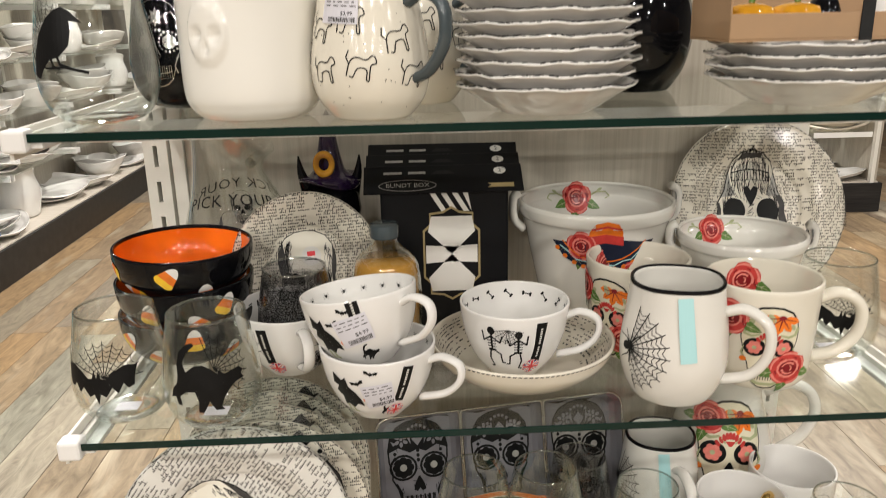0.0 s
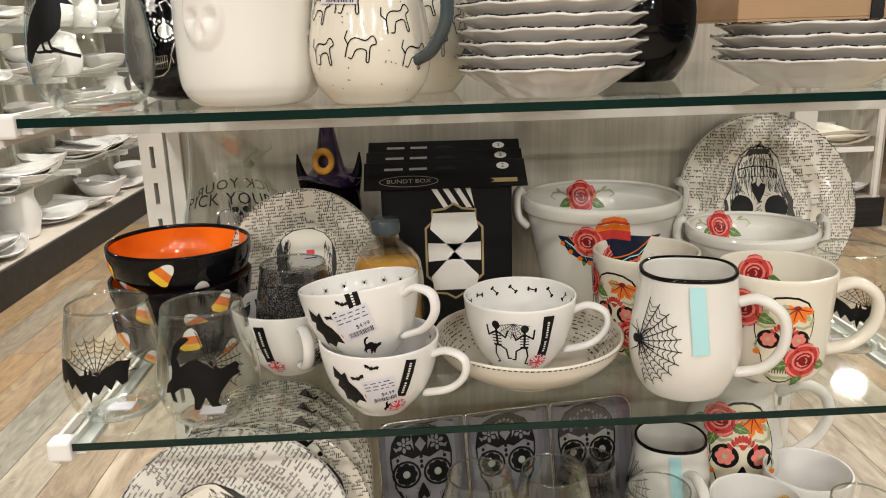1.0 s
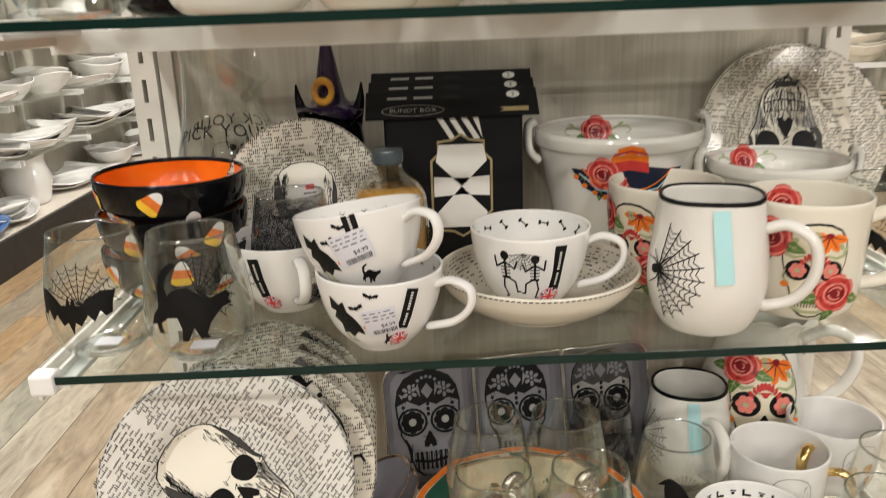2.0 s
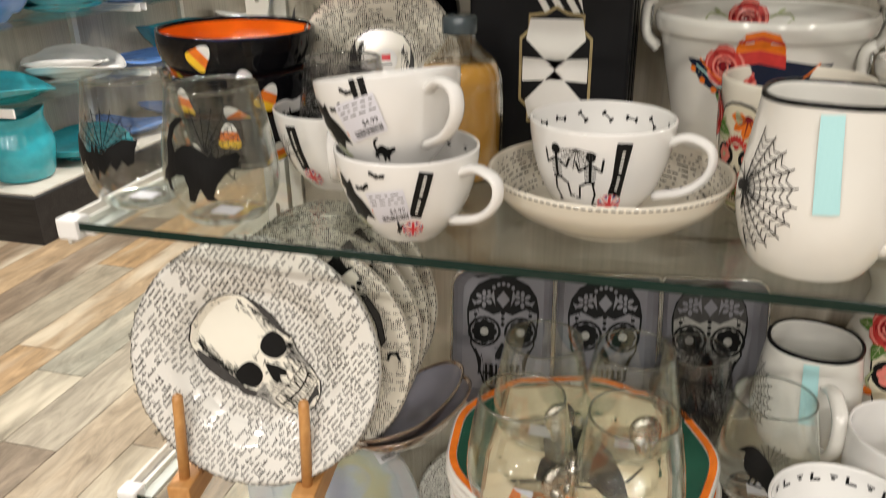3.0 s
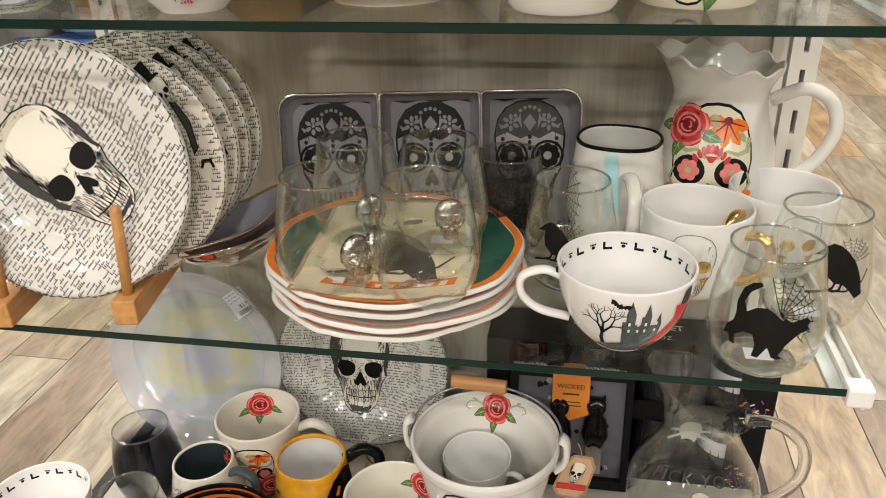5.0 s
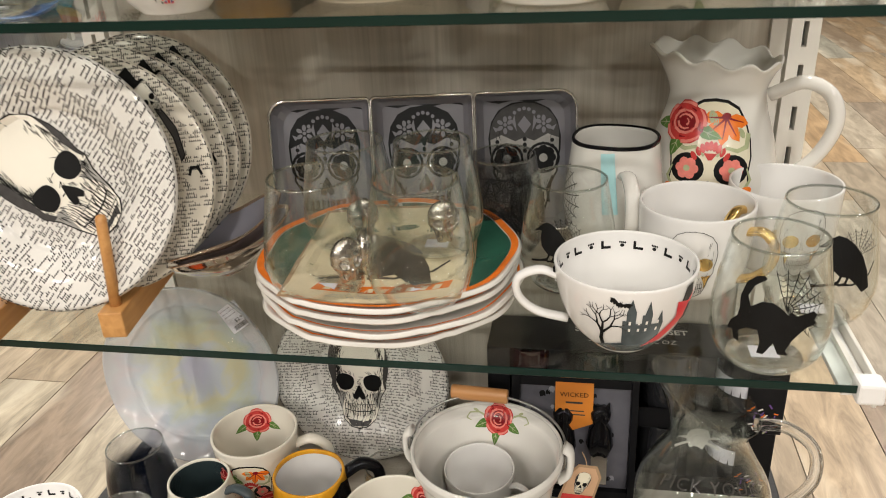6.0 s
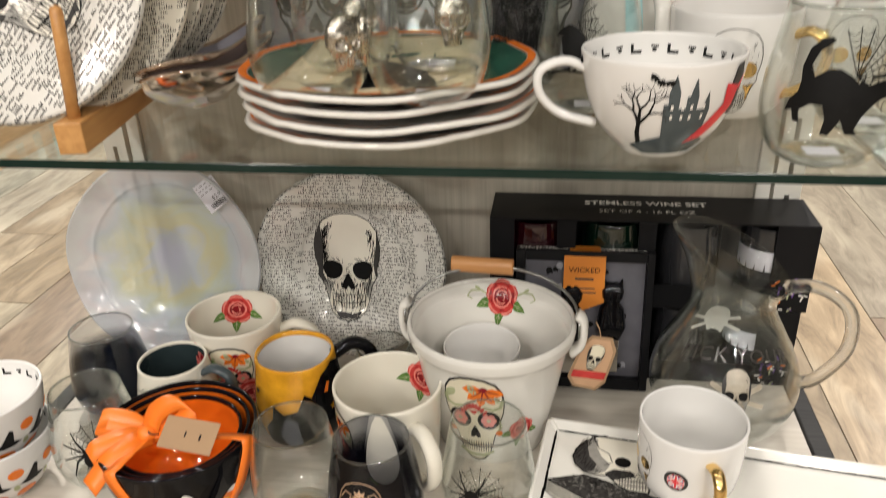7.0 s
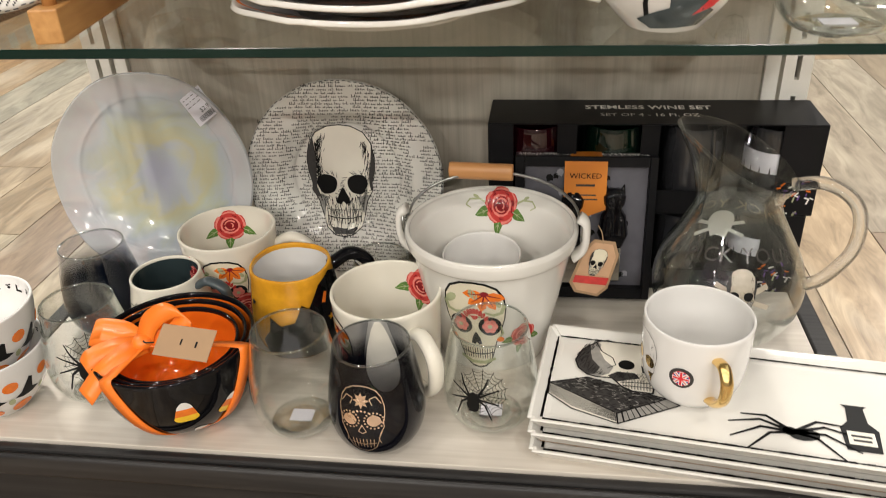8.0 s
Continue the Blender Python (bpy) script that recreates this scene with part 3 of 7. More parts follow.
def skull_print(parent, surface_of, x, y, s, rot=0, light=None, flip=False, seed=1, hatch=90):
    form, grey, dark, cheek = skull_layers(seed, hatch)
    if light:
        print_on(parent, "skull_form", light, place(form, x, y, s, rot, flip), surface_of(0.0008), 0.008)
    for q in cheek:
        print_on(parent, "skull_shade", M_MIDINK, place([q], x, y, s, rot, flip), surface_of(0.0010), 0.008)
    print_on(parent, "skull_hatching", M_INKLINE, place(grey, x, y, s, rot, flip), surface_of(0.0012), 0.008)
    for name, q in zip(("eye_socket", "eye_socket", "nose_hollow", "temple_shade", "temple_shade", "jaw_shade"), dark):
        print_on(parent, name, M_GREYINK if "shade" in name else M_INK, place([q], x, y, s, rot, flip), surface_of(0.0014), 0.008)


M_INKLINE = paint("pen_line_ink", (0.008, 0.008, 0.008), 0.4, vary=0.4, scale=120, spec=0.2)


def sugar_skull(parent, surface_of, x, y, s):
    """A painted sugar skull with flower eyes."""
    form, _, dark, _ = skull_layers()
    print_on(parent, "skull_outline", M_INK, place(form, x, y, s * 1.05), surface_of(0.0005))
    print_on(parent, "skull_form", M_SUGAR, place(form, x, y, s), surface_of(0.0008))
    for name, q in (("eye_socket", ellipse(-.19, .0, .15, .14)), ("eye_socket", ellipse(.19, .0, .15, .14)), ("nose_hollow", dark[2])):
        print_on(parent, name, M_INK, place([q], x, y, s), surface_of(0.0011))
    eyes = []
    for cx in (-.19, .19):
        eyes += [ellipse(cx + .06 * math.cos(a), .06 * math.sin(a), .045, .045, 10) for a in [2 * math.pi * i / 6 for i in range(6)]]
    fl = [place([[(-.015, .02), (-.06, .1), (-.055, .2), (0, .27), (.055, .2), (.06, .1), (.015, .02)]], .13, .46, .92, a)[0] for a in (-105, -148, 170, 128, 90)]
    for half in (eyes[:6], eyes[6:]):
        print_on(parent, "eye_flower", M_PINK, place(half, x, y, s), surface_of(0.0014))
    print_on(parent, "forehead_flower", M_ORANGEINK, place(fl, x, y, s), surface_of(0.0014))
    veins = [q for a in (-105, -148, 170, 128, 90) for q in place(stroke([(0, .03), (0, .2)], .022, .008), .13, .46, .92, a)] + [ellipse(.13, .47, .05, .035, 10)]
    print_on(parent, "flower_vein", M_ROSEDARK, place(veins, x, y, s), surface_of(0.0017))
    for cx in (-.33, .33):
        print_on(parent, "cheek_spot", M_ORANGEINK, place([ellipse(cx, -.2, .05, .04)], x, y, s), surface_of(0.0014))
    crest = [ellipse(.036 * i, .215 - .006 * i * i, .024, .045, 8, -9 * i) for i in range(-4, 5)] + [[(-.06, .15), (.06, .15), (.015, .09), (-.015, .09)]]
    print_on(parent, "brow_band", M_RED, place(crest, x, y, s), surface_of(0.0014))
    groups = [stroke([(-.36, .3), (-.33, .2), (-.24, .17), (-.14, .2), (-.06, .13)], .05, .02), [ellipse(-.3, .33, .05, .03, 10, 60)], stroke([(.36, .3), (.33, .2), (.24, .17), (.14, .2), (.06, .13)], .05, .02), [ellipse(.29, .32, .05, .03, 10, 120)], stroke([(-.3, -.2), (-.36, -.1), (-.33, 0)], .035, .015), stroke([(.3, -.2), (.36, -.1), (.33, 0)], .035, .015), stroke([(-.25, -.5), (-.1, -.57), (.1, -.57), (.25, -.5)], .05), [ellipse(-.28, .36, .09, .05, 10, 40)], [ellipse(.0, .45, .08, .045, 10, 120)]]
    for vine in groups:
        print_on(parent, "vine_print", M_SAGE, place(vine, x, y, s), surface_of(0.0014))
    for cx in (-.19, .19):
        print_on(parent, "flower_centre", M_SAGE, place([ellipse(cx, 0, .03, .03, 8)], x, y, s), surface_of(0.0017))
    teeth = stroke([(-.24, -.4), (-.1, -.43), (0, -.44), (.1, -.43), (.24, -.4)], .018)
    for i in range(-6, 7):
        teeth += stroke([(i * .036, -.35), (i * .036, -.5)], .012)
    print_on(parent, "skull_teeth", M_INK, place(teeth, x, y, s), surface_of(0.0014))


M_SUGAR = paint("skull_pale_print", (0.74, 0.68, 0.52), 0.15, vary=0.08, scale=60)


def script_lines(R, gap=0.0047, seed=5, r_in=0.0, tilt=0.0, dens=1.0, x_half=None):
    """Rows of small unreadable pen bars, within a disc."""
    g = random.Random(seed)
    res = []
    y = -R
    while y < R:
        x = -R
        col = 0
        while x < R:
            wl = g.uniform(.006, .016)
            if math.hypot(x + wl / 2, y) < R * 0.985 and math.hypot(x + wl / 2, y) > r_in and g.random() < .96 * dens and abs(((x + .03) % .085) - .04) > .0035:
                n = int(wl / .0022)
                for i in range(n):
                    px = x + i * .0022
                    h = g.choice((.0018, .002, .0017, .0024, .0038))
                    py = y + g.uniform(-.0002, .0002) + .0004 * math.sin(x * 90)
                    res.append([(px, py), (px + .001, py), (px + .0015, py + h), (px + .0006, py + h)])
                res.append([(x, y + .0003), (x + wl * .9, y + .0004), (x + wl * .9, y + .0008), (x, y + .0007)])
            x += wl + g.uniform(.001, .0024)
        y += gap
    return place(res, 0, 0, 1, tilt) if tilt else res


def lettering(parent, name, text, material, size, surface, spacing=1.0, align="CENTER", extra=0.0):
    """Words in the built-in font, laid on a surface."""
    cu = bpy.data.curves.new(name, "FONT")
    cu.body, cu.size, cu.align_x, cu.align_y, cu.space_character, cu.resolution_u, cu.offset = text, size, align, "CENTER", spacing, 2, extra
    tmp = bpy.data.objects.new(name, cu)
    me = bpy.data.meshes.new_from_object(tmp)
    bpy.data.objects.remove(tmp)
    for v in me.vertices:
        v.co = surface(v.co.x, v.co.y)
    me.name = name
    me.materials.clear()
    me.materials.append(material)
    ob = new(name, me)
    ob.parent = parent
    return ob


# ---- structure ----
def planks():
    """Floor boards that run away from the shelves; the boards near the display are objects of their own."""
    W, g = 0.152, random.Random(11)
    ground = part("floor", box(-6, 6, -9, 8, -0.05, -0.006), M_DARK, smooth=False)
    tagged(ground, "reclaimed-look wooden plank floor with dark joints", "floor", kind="structure")
    shared = {}
    verts, faces = [], []
    near = 0
    for i in range(-40, 40):
        x0 = i * W
        y = -9 + g.uniform(0, 1.2)
        while y < 8:
            ln = g.choice((0.9, 1.2, 1.5))
            y1 = min(y + ln, 8)
            if y1 - y > 0.1:
                if -2.3 < x0 < 2.3 and -0.9 < y < 3.5 and not (-0.4 < x0 < 0.25 and y1 < 1.2):
                    key = round(y1 - y, 3)
                    if key not in shared:
                        bm = box(-W / 2 + 0.0012, W / 2 - 0.0012, -(y1 - y) / 2 + 0.0012, (y1 - y) / 2 - 0.0012, -0.006, 0.0)
                        me = bpy.data.meshes.new("plank")
                        bm.to_mesh(me)
                        bm.free()
                        me.materials.append(M_PLANK)
                        shared[key] = me
                    ob = new("plank", shared[key])
                    ob.parent = ground
                    ob.matrix_basis = pose(x0 + W / 2, (y + y1) / 2, 0)
                    near += 1
                else:
                    k = len(verts)
                    a, b, c, d = x0 + 0.0012, x0 + W - 0.0012, y + 0.0012, y1 - 0.0012
                    verts += [(a, c, 0), (b, c, 0), (b, d, 0), (a, d, 0), (a, c, -.006), (b, c, -.006), (b, d, -.006), (a, d, -.006)]
                    faces += [tuple(k + q for q in f) for f in ((0, 1, 2, 3), (0, 4, 5, 1), (1, 5, 6, 2), (2, 6, 7, 3), (3, 7, 4, 0))]
            y = y1
    me = bpy.data.meshes.new("far_planks")
    me.from_pydata(verts, [], faces)
    me.materials.append(M_PLANK)
    far = new("far_planks", me)
    far.parent = ground
    far["kind"] = "stuff"


def room():
    for name, b in (("wall_north", (-6, 6, 8, 8.15, 0, CEIL)), ("wall_south", (-6, 6, -9.15, -9, 0, CEIL)), ("wall_west", (-6.15, -6, -9, 8, 0, CEIL)), ("wall_east", (6, 6.15, -9, 8, 0, CEIL))):
        tagged(part(name, box(*b), M_WALL, smooth=False), "plain painted shop wall", "wall", kind="structure")
    tagged(part("ceiling", box(-6.15, 6.15, -9.15, 8.15, CEIL, CEIL + 0.1), M_CEIL, smooth=False), "plain pale shop ceiling", "ceiling", kind="structure")


def upright(parent, sx):
    """A slotted steel upright; sx: -1 for one side, 1 for the other."""
    body = bmesh.new()
    z = 0.1
    holes = []
    # front face as ladder: side strips and bridges between the slots
    c = sx * 0.457
    parts = [(c - 0.0165, c - 0.003), (c + 0.003, c + 0.0165)]
    for a, b in parts:
        tmp = box(a, b, 0.0, 0.03, z, 1.9)
        me = bpy.data.meshes.new("t")
        tmp.to_mesh(me)
        tmp.free()
        body.from_mesh(me)
        bpy.data.meshes.remove(me)
    k = 0
    while True:
        top = 0.450 + (k - 7) * 0.0508
        if top > 1.85:
            break
        if top > 0.12:
            tmp = box(c - 0.003, c + 0.003, 0.0, 0.012, top, top + 0.0508 - 0.030)
            me = bpy.data.meshes.new("t")
            tmp.to_mesh(me)
            tmp.free()
            body.from_mesh(me)
            bpy.data.meshes.remove(me)
        k += 1
    u = part("upright", body, M_STEEL, parent, "slotted cream steel upright", smooth=False)
    # dark strip behind the slots, painted as the shade inside the hollow upright
    part("slot_shade_strip", box(c - 0.003, c + 0.003, 0.02, 0.028, 0.1, 1.9), M_DARK, u, smooth=False)
    a, b = sorted((sx * 0.4195, sx * 0.4375))
    part("trim_strip", box(a, b, 0.006, 0.03, 0.165, 1.9, 0.001), M_STEEL, parent, smooth=False)


def gondola():
    g = thing("shop_shelving", "cream steel shop shelving with wood-grain back and black base", "shelving", pose(0, 0, 0))
    part("back_panel", box(-0.419, 0.419, 0.012, 0.03, 0.165, 1.9), M_PANEL, g, "pale grey-beige wood-grain panel", smooth=False)
    for s in (-1, 1):
        upright(g, s)
    part("deck", box(-0.468, 0.468, -0.425, 0.0, 0.13, DECK, 0.001), M_DECK, g, "pale cream wood-grain base deck", smooth=False)
    part("base_front", box(-0.492, 0.492, -0.437, -0.426, 0.0, DECK - 0.003, 0.003), M_BLACKBASE, g, "black stained base board", smooth=False)
    part("base_nosing", box(-0.494, 0.494, -0.447, -0.4372, DECK - 0.034, DECK - 0.004, 0.005, 3), M_BLACKBASE, g, "rounded black nosing", smooth=True)
    for s in (-1, 1):
        a, b = sorted((s * 0.469, s * 0.492))
        part("base_side", box(a, b, -0.4255, 0.03, 0.0, DECK + 0.002, 0.002), M_BLACKBASE, g, smooth=False)
    part("base_back", box(-0.468, 0.468, 0.0, 0.03, 0.0, 0.16), M_BLACKBASE, g, smooth=False)


def glass_shelf(z, label):
    """A glass shelf on two white side brackets."""
    s = thing("glass_shelf", label, "shelf", pose(0, 0, z - 0.008), "glass shelves")
    gl = part("glass_pane", box(-0.433, 0.433, FRONT + 0.0015, -0.004, 0.0, 0.008), M_SHELFGLASS, s, "clear glass pane", smooth=False)
    part("glass_edge", box(-0.4325, 0.4325, FRONT, FRONT + 0.0012, 0.0, 0.008, 0.0006, 1), M_GLASSEDGE, s, "polished green front edge of the glass", smooth=False)
    for q in (-1, 1):
        def bx(xa, xb, *r, **k):
            a, b = sorted((q * xa, q * xb))
            return box(a, b, *r, **k)
        br = part("bracket", bx(0.4475, 0.4515, FRONT + 0.004, 0.0, -0.016, 0.010, bevel=0.001), M_STEEL, s, "white painted steel bracket", smooth=False)
        part("ledge", bx(0.422, 0.4474, FRONT + 0.006, 0.0, -0.006, -0.0006, bevel=0.0008), M_PLASTIC, br, smooth=False)
        part("seat_strip", bx(0.4355, 0.4395, FRONT + 0.02, 0.0, -0.0005, 0.006), M_STEEL, br, smooth=False)
        part("end_cap", bx(0.432, 0.4545, FRONT - 0.004, FRONT + 0.016, -0.009, 0.0115, bevel=0.003), M_PLASTIC, br, "white plastic end cap", smooth=False)
    return s


planks()
room()
gondola()
for zz, ll in ((SHELF_A, "clear glass shelf with green front edge and stacked dishes"), (SHELF_B, "clear glass shelf with green front edge full of mugs and bowls"), (SHELF_C, "clear glass shelf with green edge holding plates and glasses")):
    glass_shelf(zz, ll)
rail = thing("support_rail", "long white metal support rail under the top glass shelf", "rail", pose(0, -0.24, 1.158))
part("rail_body", box(-0.455, 0.455, -0.012, 0.012, 0.0, 0.0145, 0.002), M_STEEL, rail, smooth=False)
part("rail_lip", box(-0.455, 0.455, -0.0145, -0.0125, -0.002, 0.0205, 0.0008), M_PLASTIC, rail, smooth=False)


def ceiling_lamp():
    t = thing("ceiling_lamp", "round recessed shop ceiling lamp, switched on", "lamp", pose(LAMPS[0][0], LAMPS[0][1], CEIL), "ceiling lamps")
    part("lamp_ring", lathe([(0.085, 0), (0.11, 0), (0.112, -0.006), (0.1, -0.014), (0.085, -0.012), (0.085, 0)], 32), M_STEEL, t)
    return t


lamp0 = ceiling_lamp()
for lx, ly in LAMPS[1:]:
    copy_thing(lamp0, pose(lx, ly, CEIL))


# ---- kinds of things ----
M_RIMGLASS = glass("rim_glass", (0.80, 0.83, 0.82), edge=0.95, base=0.22, gloss=0.05)
WINE = [(0.0, 0.024), (0.006, 0.036), (0.02, 0.0455), (0.042, 0.0495), (0.07, 0.047), (0.096, 0.0425), (0.118, 0.0385)]


def stemless(label, m, group="stemless glasses", material=None, scale=1.0, out=None, tag=True):
    material = material or M_GLASS
    o = [(z * scale, r * scale) for z, r in (out or WINE)]
    t = thing("stemless_glass", label, "glass", m, group)
    part("bowl", lathe(wall_of(o, 0.0016, 0.006), 56), material, t)
    if material is not M_ONYX:
        part("base", lathe([(0, 0.0005), (o[0][1] * 0.95, 0.0005), (o[1][1] * 0.9, 0.004), (o[1][1] * 0.8, 0.0055), (0, 0.0058)], 40), M_GLASSBASE if material is M_GLASS else material, t, "thick glass base", smooth=False)
    r0, z0 = o[-1][1], o[-1][0]
    part("rim", lathe([(r0 - .0019, z0), (r0 - .0016, z0 + .0012), (r0 - .0008, z0 + .0016), (r0 + .0001, z0 + .0012), (r0 + .0003, z0), (r0 + .0001, z0 - .0008), (r0 - .0008, z0 - .001), (r0 - .0016, z0 - .0008), (r0 - .0019, z0)], 56), M_RIMGLASS if material is not M_ONYX else M_ONYX, t, "rounded glass rim")
    if tag:
        part("price_sticker", box(-0.012, 0.012, -0.009, 0.009, 0.0064, 0.0068), M_PAPER, t, "white paper sticker", smooth=False)
    return t, radius_at(o)


def decorated(kind, label, m, angle=-90, z=0.055, size=0.07, flip=False, scale=1.0, tag=True, more_web=True):
    t, rf = stemless(label, m, scale=scale, tag=tag)
    s = lambda lift: round_wall(rf, angle, z, lift)
    shape = {"bat": bat, "cat": cat, "crow": crow, "spider": spider}[kind]()
    if more_web:
        print_on(t, "web_print", M_INK, place(web(.5, 10, 170 if kind != "spider" else 370, 9 if kind != "spider" else 14, 6, .011), (0.008 if not flip else -0.008), .008, size * (.9 if kind != "spider" else 1.1), -10 if kind == "bat" else -60 if kind == "cat" else 0), s(0.0004), 0.006)
    print_on(t, kind + "_print", M_INK, place(shape, 0, 0, size, 0, flip), s(0.0007), 0.005, "black " + kind + " print")
    return t


CUP = [(0.0, 0.028), (0.003, 0.031), (0.02, 0.046), (0.042, 0.056), (0.064, 0.061), (0.078, 0.0625)]
CUP_HANDLE = [(0.057, 0.064), (0.075, 0.071), (0.094, 0.064), (0.094, 0.046), (0.078, 0.03), (0.05, 0.021)]


def cup(label, m, angle, border="dots", group="printed china cups", scale=1.0, front=-90):
    t = thing("china_cup", label, "cup", m, group)
    o = [(z * scale, r * scale) for z, r in CUP]
    part("body", lathe(wall_of(o, 0.0028), 64), M_WHITE, t)
    part("handle", handle([(r * scale, z * scale) for r, z in CUP_HANDLE], angle, 0.0038, 0.0062), M_WHITE, t)
    rf = radius_at(o)
    inner = lambda a: round_wall(rf, a, 0.066 * scale, 0.0004, 0.0028)
    g = random.Random(label)
    polys = {"dots": lambda: place(spider(), 0, 0, 0.0075), "bones": lambda: place(stroke([(-.4, 0), (.4, 0)], .12) + [ellipse(x, y, .13, .13, 8) for x in (-.42, .42) for y in (-.1, .1)], 0, 0, 0.011),
             "paws": lambda: place([ellipse(0, -.1, .25, .2, 10)] + [ellipse(x, .25, .1, .13, 8) for x in (-.3, -.1, .1, .3)], 0, 0, 0.0085)}[border]()
    k = 24 if border == "paws" else 16
    for i in range(k):
        q = place(polys, 0, 0, 1, g.uniform(-60, 60) if border == "bones" else g.uniform(-12, 12))
        if border == "paws" and i % 2:
            q = [[(-.005, .004), (-.0025, .004), (-.0025, -.0015), (.0045, -.0015), (.0045, -.004), (-.005, -.004)]]
        print_on(t, "border_motif", M_INK, q, inner(360 / k * i), 0.004)
    return t, rf


def black_tag(t, rf, angle, z, w=0.011, h=0.04, tilt=6):
    s = lambda lift: round_wall(rf, angle, z, lift)
    print_on(t, "black_label", M_INK, place([[(-w / 2, -h / 2), (w / 2, -h / 2), (w / 2, h / 2), (-w / 2, h / 2)]], 0, 0, 1, tilt), s(0.0009), 0.004, "black paper label")
    bars = [[(-.0012, y), (.0012, y), (.0012, y + .0016), (-.0012, y + .0016)] for y in [-.016 + .0026 * i for i in range(13)] if abs(y + .003) > .0012]
    print_on(t, "label_print", M_WHITEINK, place(bars, 0, 0, 1, tilt), s(0.0012), 0.004)


def flag_disc(t, surf, r=0.009):
    print_on(t, "flag_sticker", M_REDINK, [ellipse(0, 0, r, r, 24)], surf(0.0009), 0.004, "round red white and blue sticker")
    print_on(t, "flag_field", M_BLUEINK, [ellipse(0, 0, r * .88, r * .88, 20)], surf(0.0011), 0.004)
    w = []
    for a in (0, 45, 90, 135):
        c, s = math.cos(radians(a)) * r * .86, math.sin(radians(a)) * r * .86
        w += stroke([(-c, -s), (c, s)], r * .42)
    print_on(t, "flag_white", M_WHITEINK, w, surf(0.0013), 0.004)
    w = []
    for a in (0, 45, 90, 135):
        c, s = math.cos(radians(a)) * r * .84, math.sin(radians(a)) * r * .84
        w += stroke([(-c, -s), (c, s)], r * (.24 if a % 90 == 0 else .12))
    print_on(t, "flag_cross", M_REDINK, w, surf(0.0015), 0.004)


def price_label(t, surf, w=0.03, h=0.03, tilt=-12, price="$4.99"):
    print_on(t, "price_label", M_PAPER, place([[(-w / 2, -h / 2), (w / 2, -h / 2), (w / 2, h / 2), (-w / 2, h / 2)]], 0, 0, 1, tilt), surf(0.0016), 0.004, "white paper price label")
    g = random.Random(int(w * 9999))
    rows = []
    for i in range(5):
        x = -w * .42
        while x < w * .4:
            l = g.uniform(.002, .006)
            if i < 3:
                rows.append([(x, h * .4 - i * h * .13), (min(x + l, w * .45), h * .4 - i * h * .13), (min(x + l, w * .45), h * .4 - i * h * .13 - .0009), (x, h * .4 - i * h * .13 - .0009)])
            x += l + .0025
    x = -w * .3
    while x < w * .44:
        b = g.choice((.0004, .0006, .001))
        rows.append([(x, -h * .44), (x + b, -h * .44), (x + b, -h * .27), (x, -h * .27)])
        x += b + .0006
    print_on(t, "label_print", M_GREYINK, place(rows, 0, 0, 1, tilt), surf(0.0019), 0.004)
    q = surf(0.0019)
    c, s = math.cos(radians(tilt)), math.sin(radians(tilt))
    lettering(t, "price_figures", price, M_INK, h * .2, lambda x, y: q((x + w * .2) * c - (y - h * .14) * s, (x + w * .2) * s + (y - h * .14) * c))


PLATE = [(0.0, 0.55), (0.004, 0.58), (0.008, 0.64), (0.014, 0.72), (0.017, 0.86), (0.0195, 1.0)]


def plate_bm(R, out=None, th=0.004, n=72, shape=None):
    o = [(z * R / 0.12, r * R) for z, r in (out or PLATE)]
    line = outer_line(o, 4)
    prof = [(0, 0.001), (line[0][0] * .9, 0.001), (line[0][0] * .95, 0)] + line + [(R + .0008, line[-1][1] + th * .4), (R - .001, line[-1][1] + th * .8)]
    top = [(max(0.001, r - 0.001), z + th) for r, z in line]
    prof += list(reversed(top)) + [(top[0][0] * .9, th), (0, th)]

    def zf(r):
        if r <= top[0][0]:
            return th + (top[0][1] - th) * 0
        for (r0, z0), (r1, z1) in zip(top, top[1:]):
            if r0 <= r <= r1 and r1 > r0:
                return z0 + (z1 - z0) * (r - r0) / (r1 - r0)
        return top[-1][1]
    return lathe(prof, n, shape), zf


def standing(x, y, z, R, lean=12, turn=0, roll=0):
    """Pose of a plate that stands on its edge at (x, y, z), leans back and faces -y."""
    return pose(x, y, z, 0, 0, turn) @ pose(0, 0, 0, 90 - lean) @ pose(0, R, 0, 0, 0, roll)


def text_plate(label, m, R, skull=None, group="script and skull plates", seed=5, glaze=None, out=None, tilt=0, gap=0.0047, dens=1.0):
    t = thing("plate", label, "plate", m, group)
    bm, zf = plate_bm(R, out)
    part("plate_body", bm, glaze or M_BONE, t)
    s = lambda lift: disc_face(zf, lift)
    print_on(t, "script_print", M_SCRIPT, script_lines(R, gap, seed, 0, tilt, dens), s(0.0005), 0.02, "rows of dark pen script")
    edge = []
    g = random.Random(seed)
    for i in range(110):
        a = 2 * math.pi * i / 110
        rr = R * g.uniform(.985, .998)
        edge += stroke([(rr * math.cos(a), rr * math.sin(a)), (rr * math.cos(a + .03), rr * math.sin(a + .03))], .001)
    print_on(t, "rim_pattern", M_GREYINK, edge, s(0.0006), 0.02)
    if skull:
        x, y, size, rot, flip = skull
        skull_print(t, s, x, y, size, rot, M_SUGARBONE, flip, seed, 300)
    return t, s


M_SCRIPT = paint("script_ink", (0.009, 0.0085, 0.008), 0.4, vary=0.5, scale=60, spec=0.2)
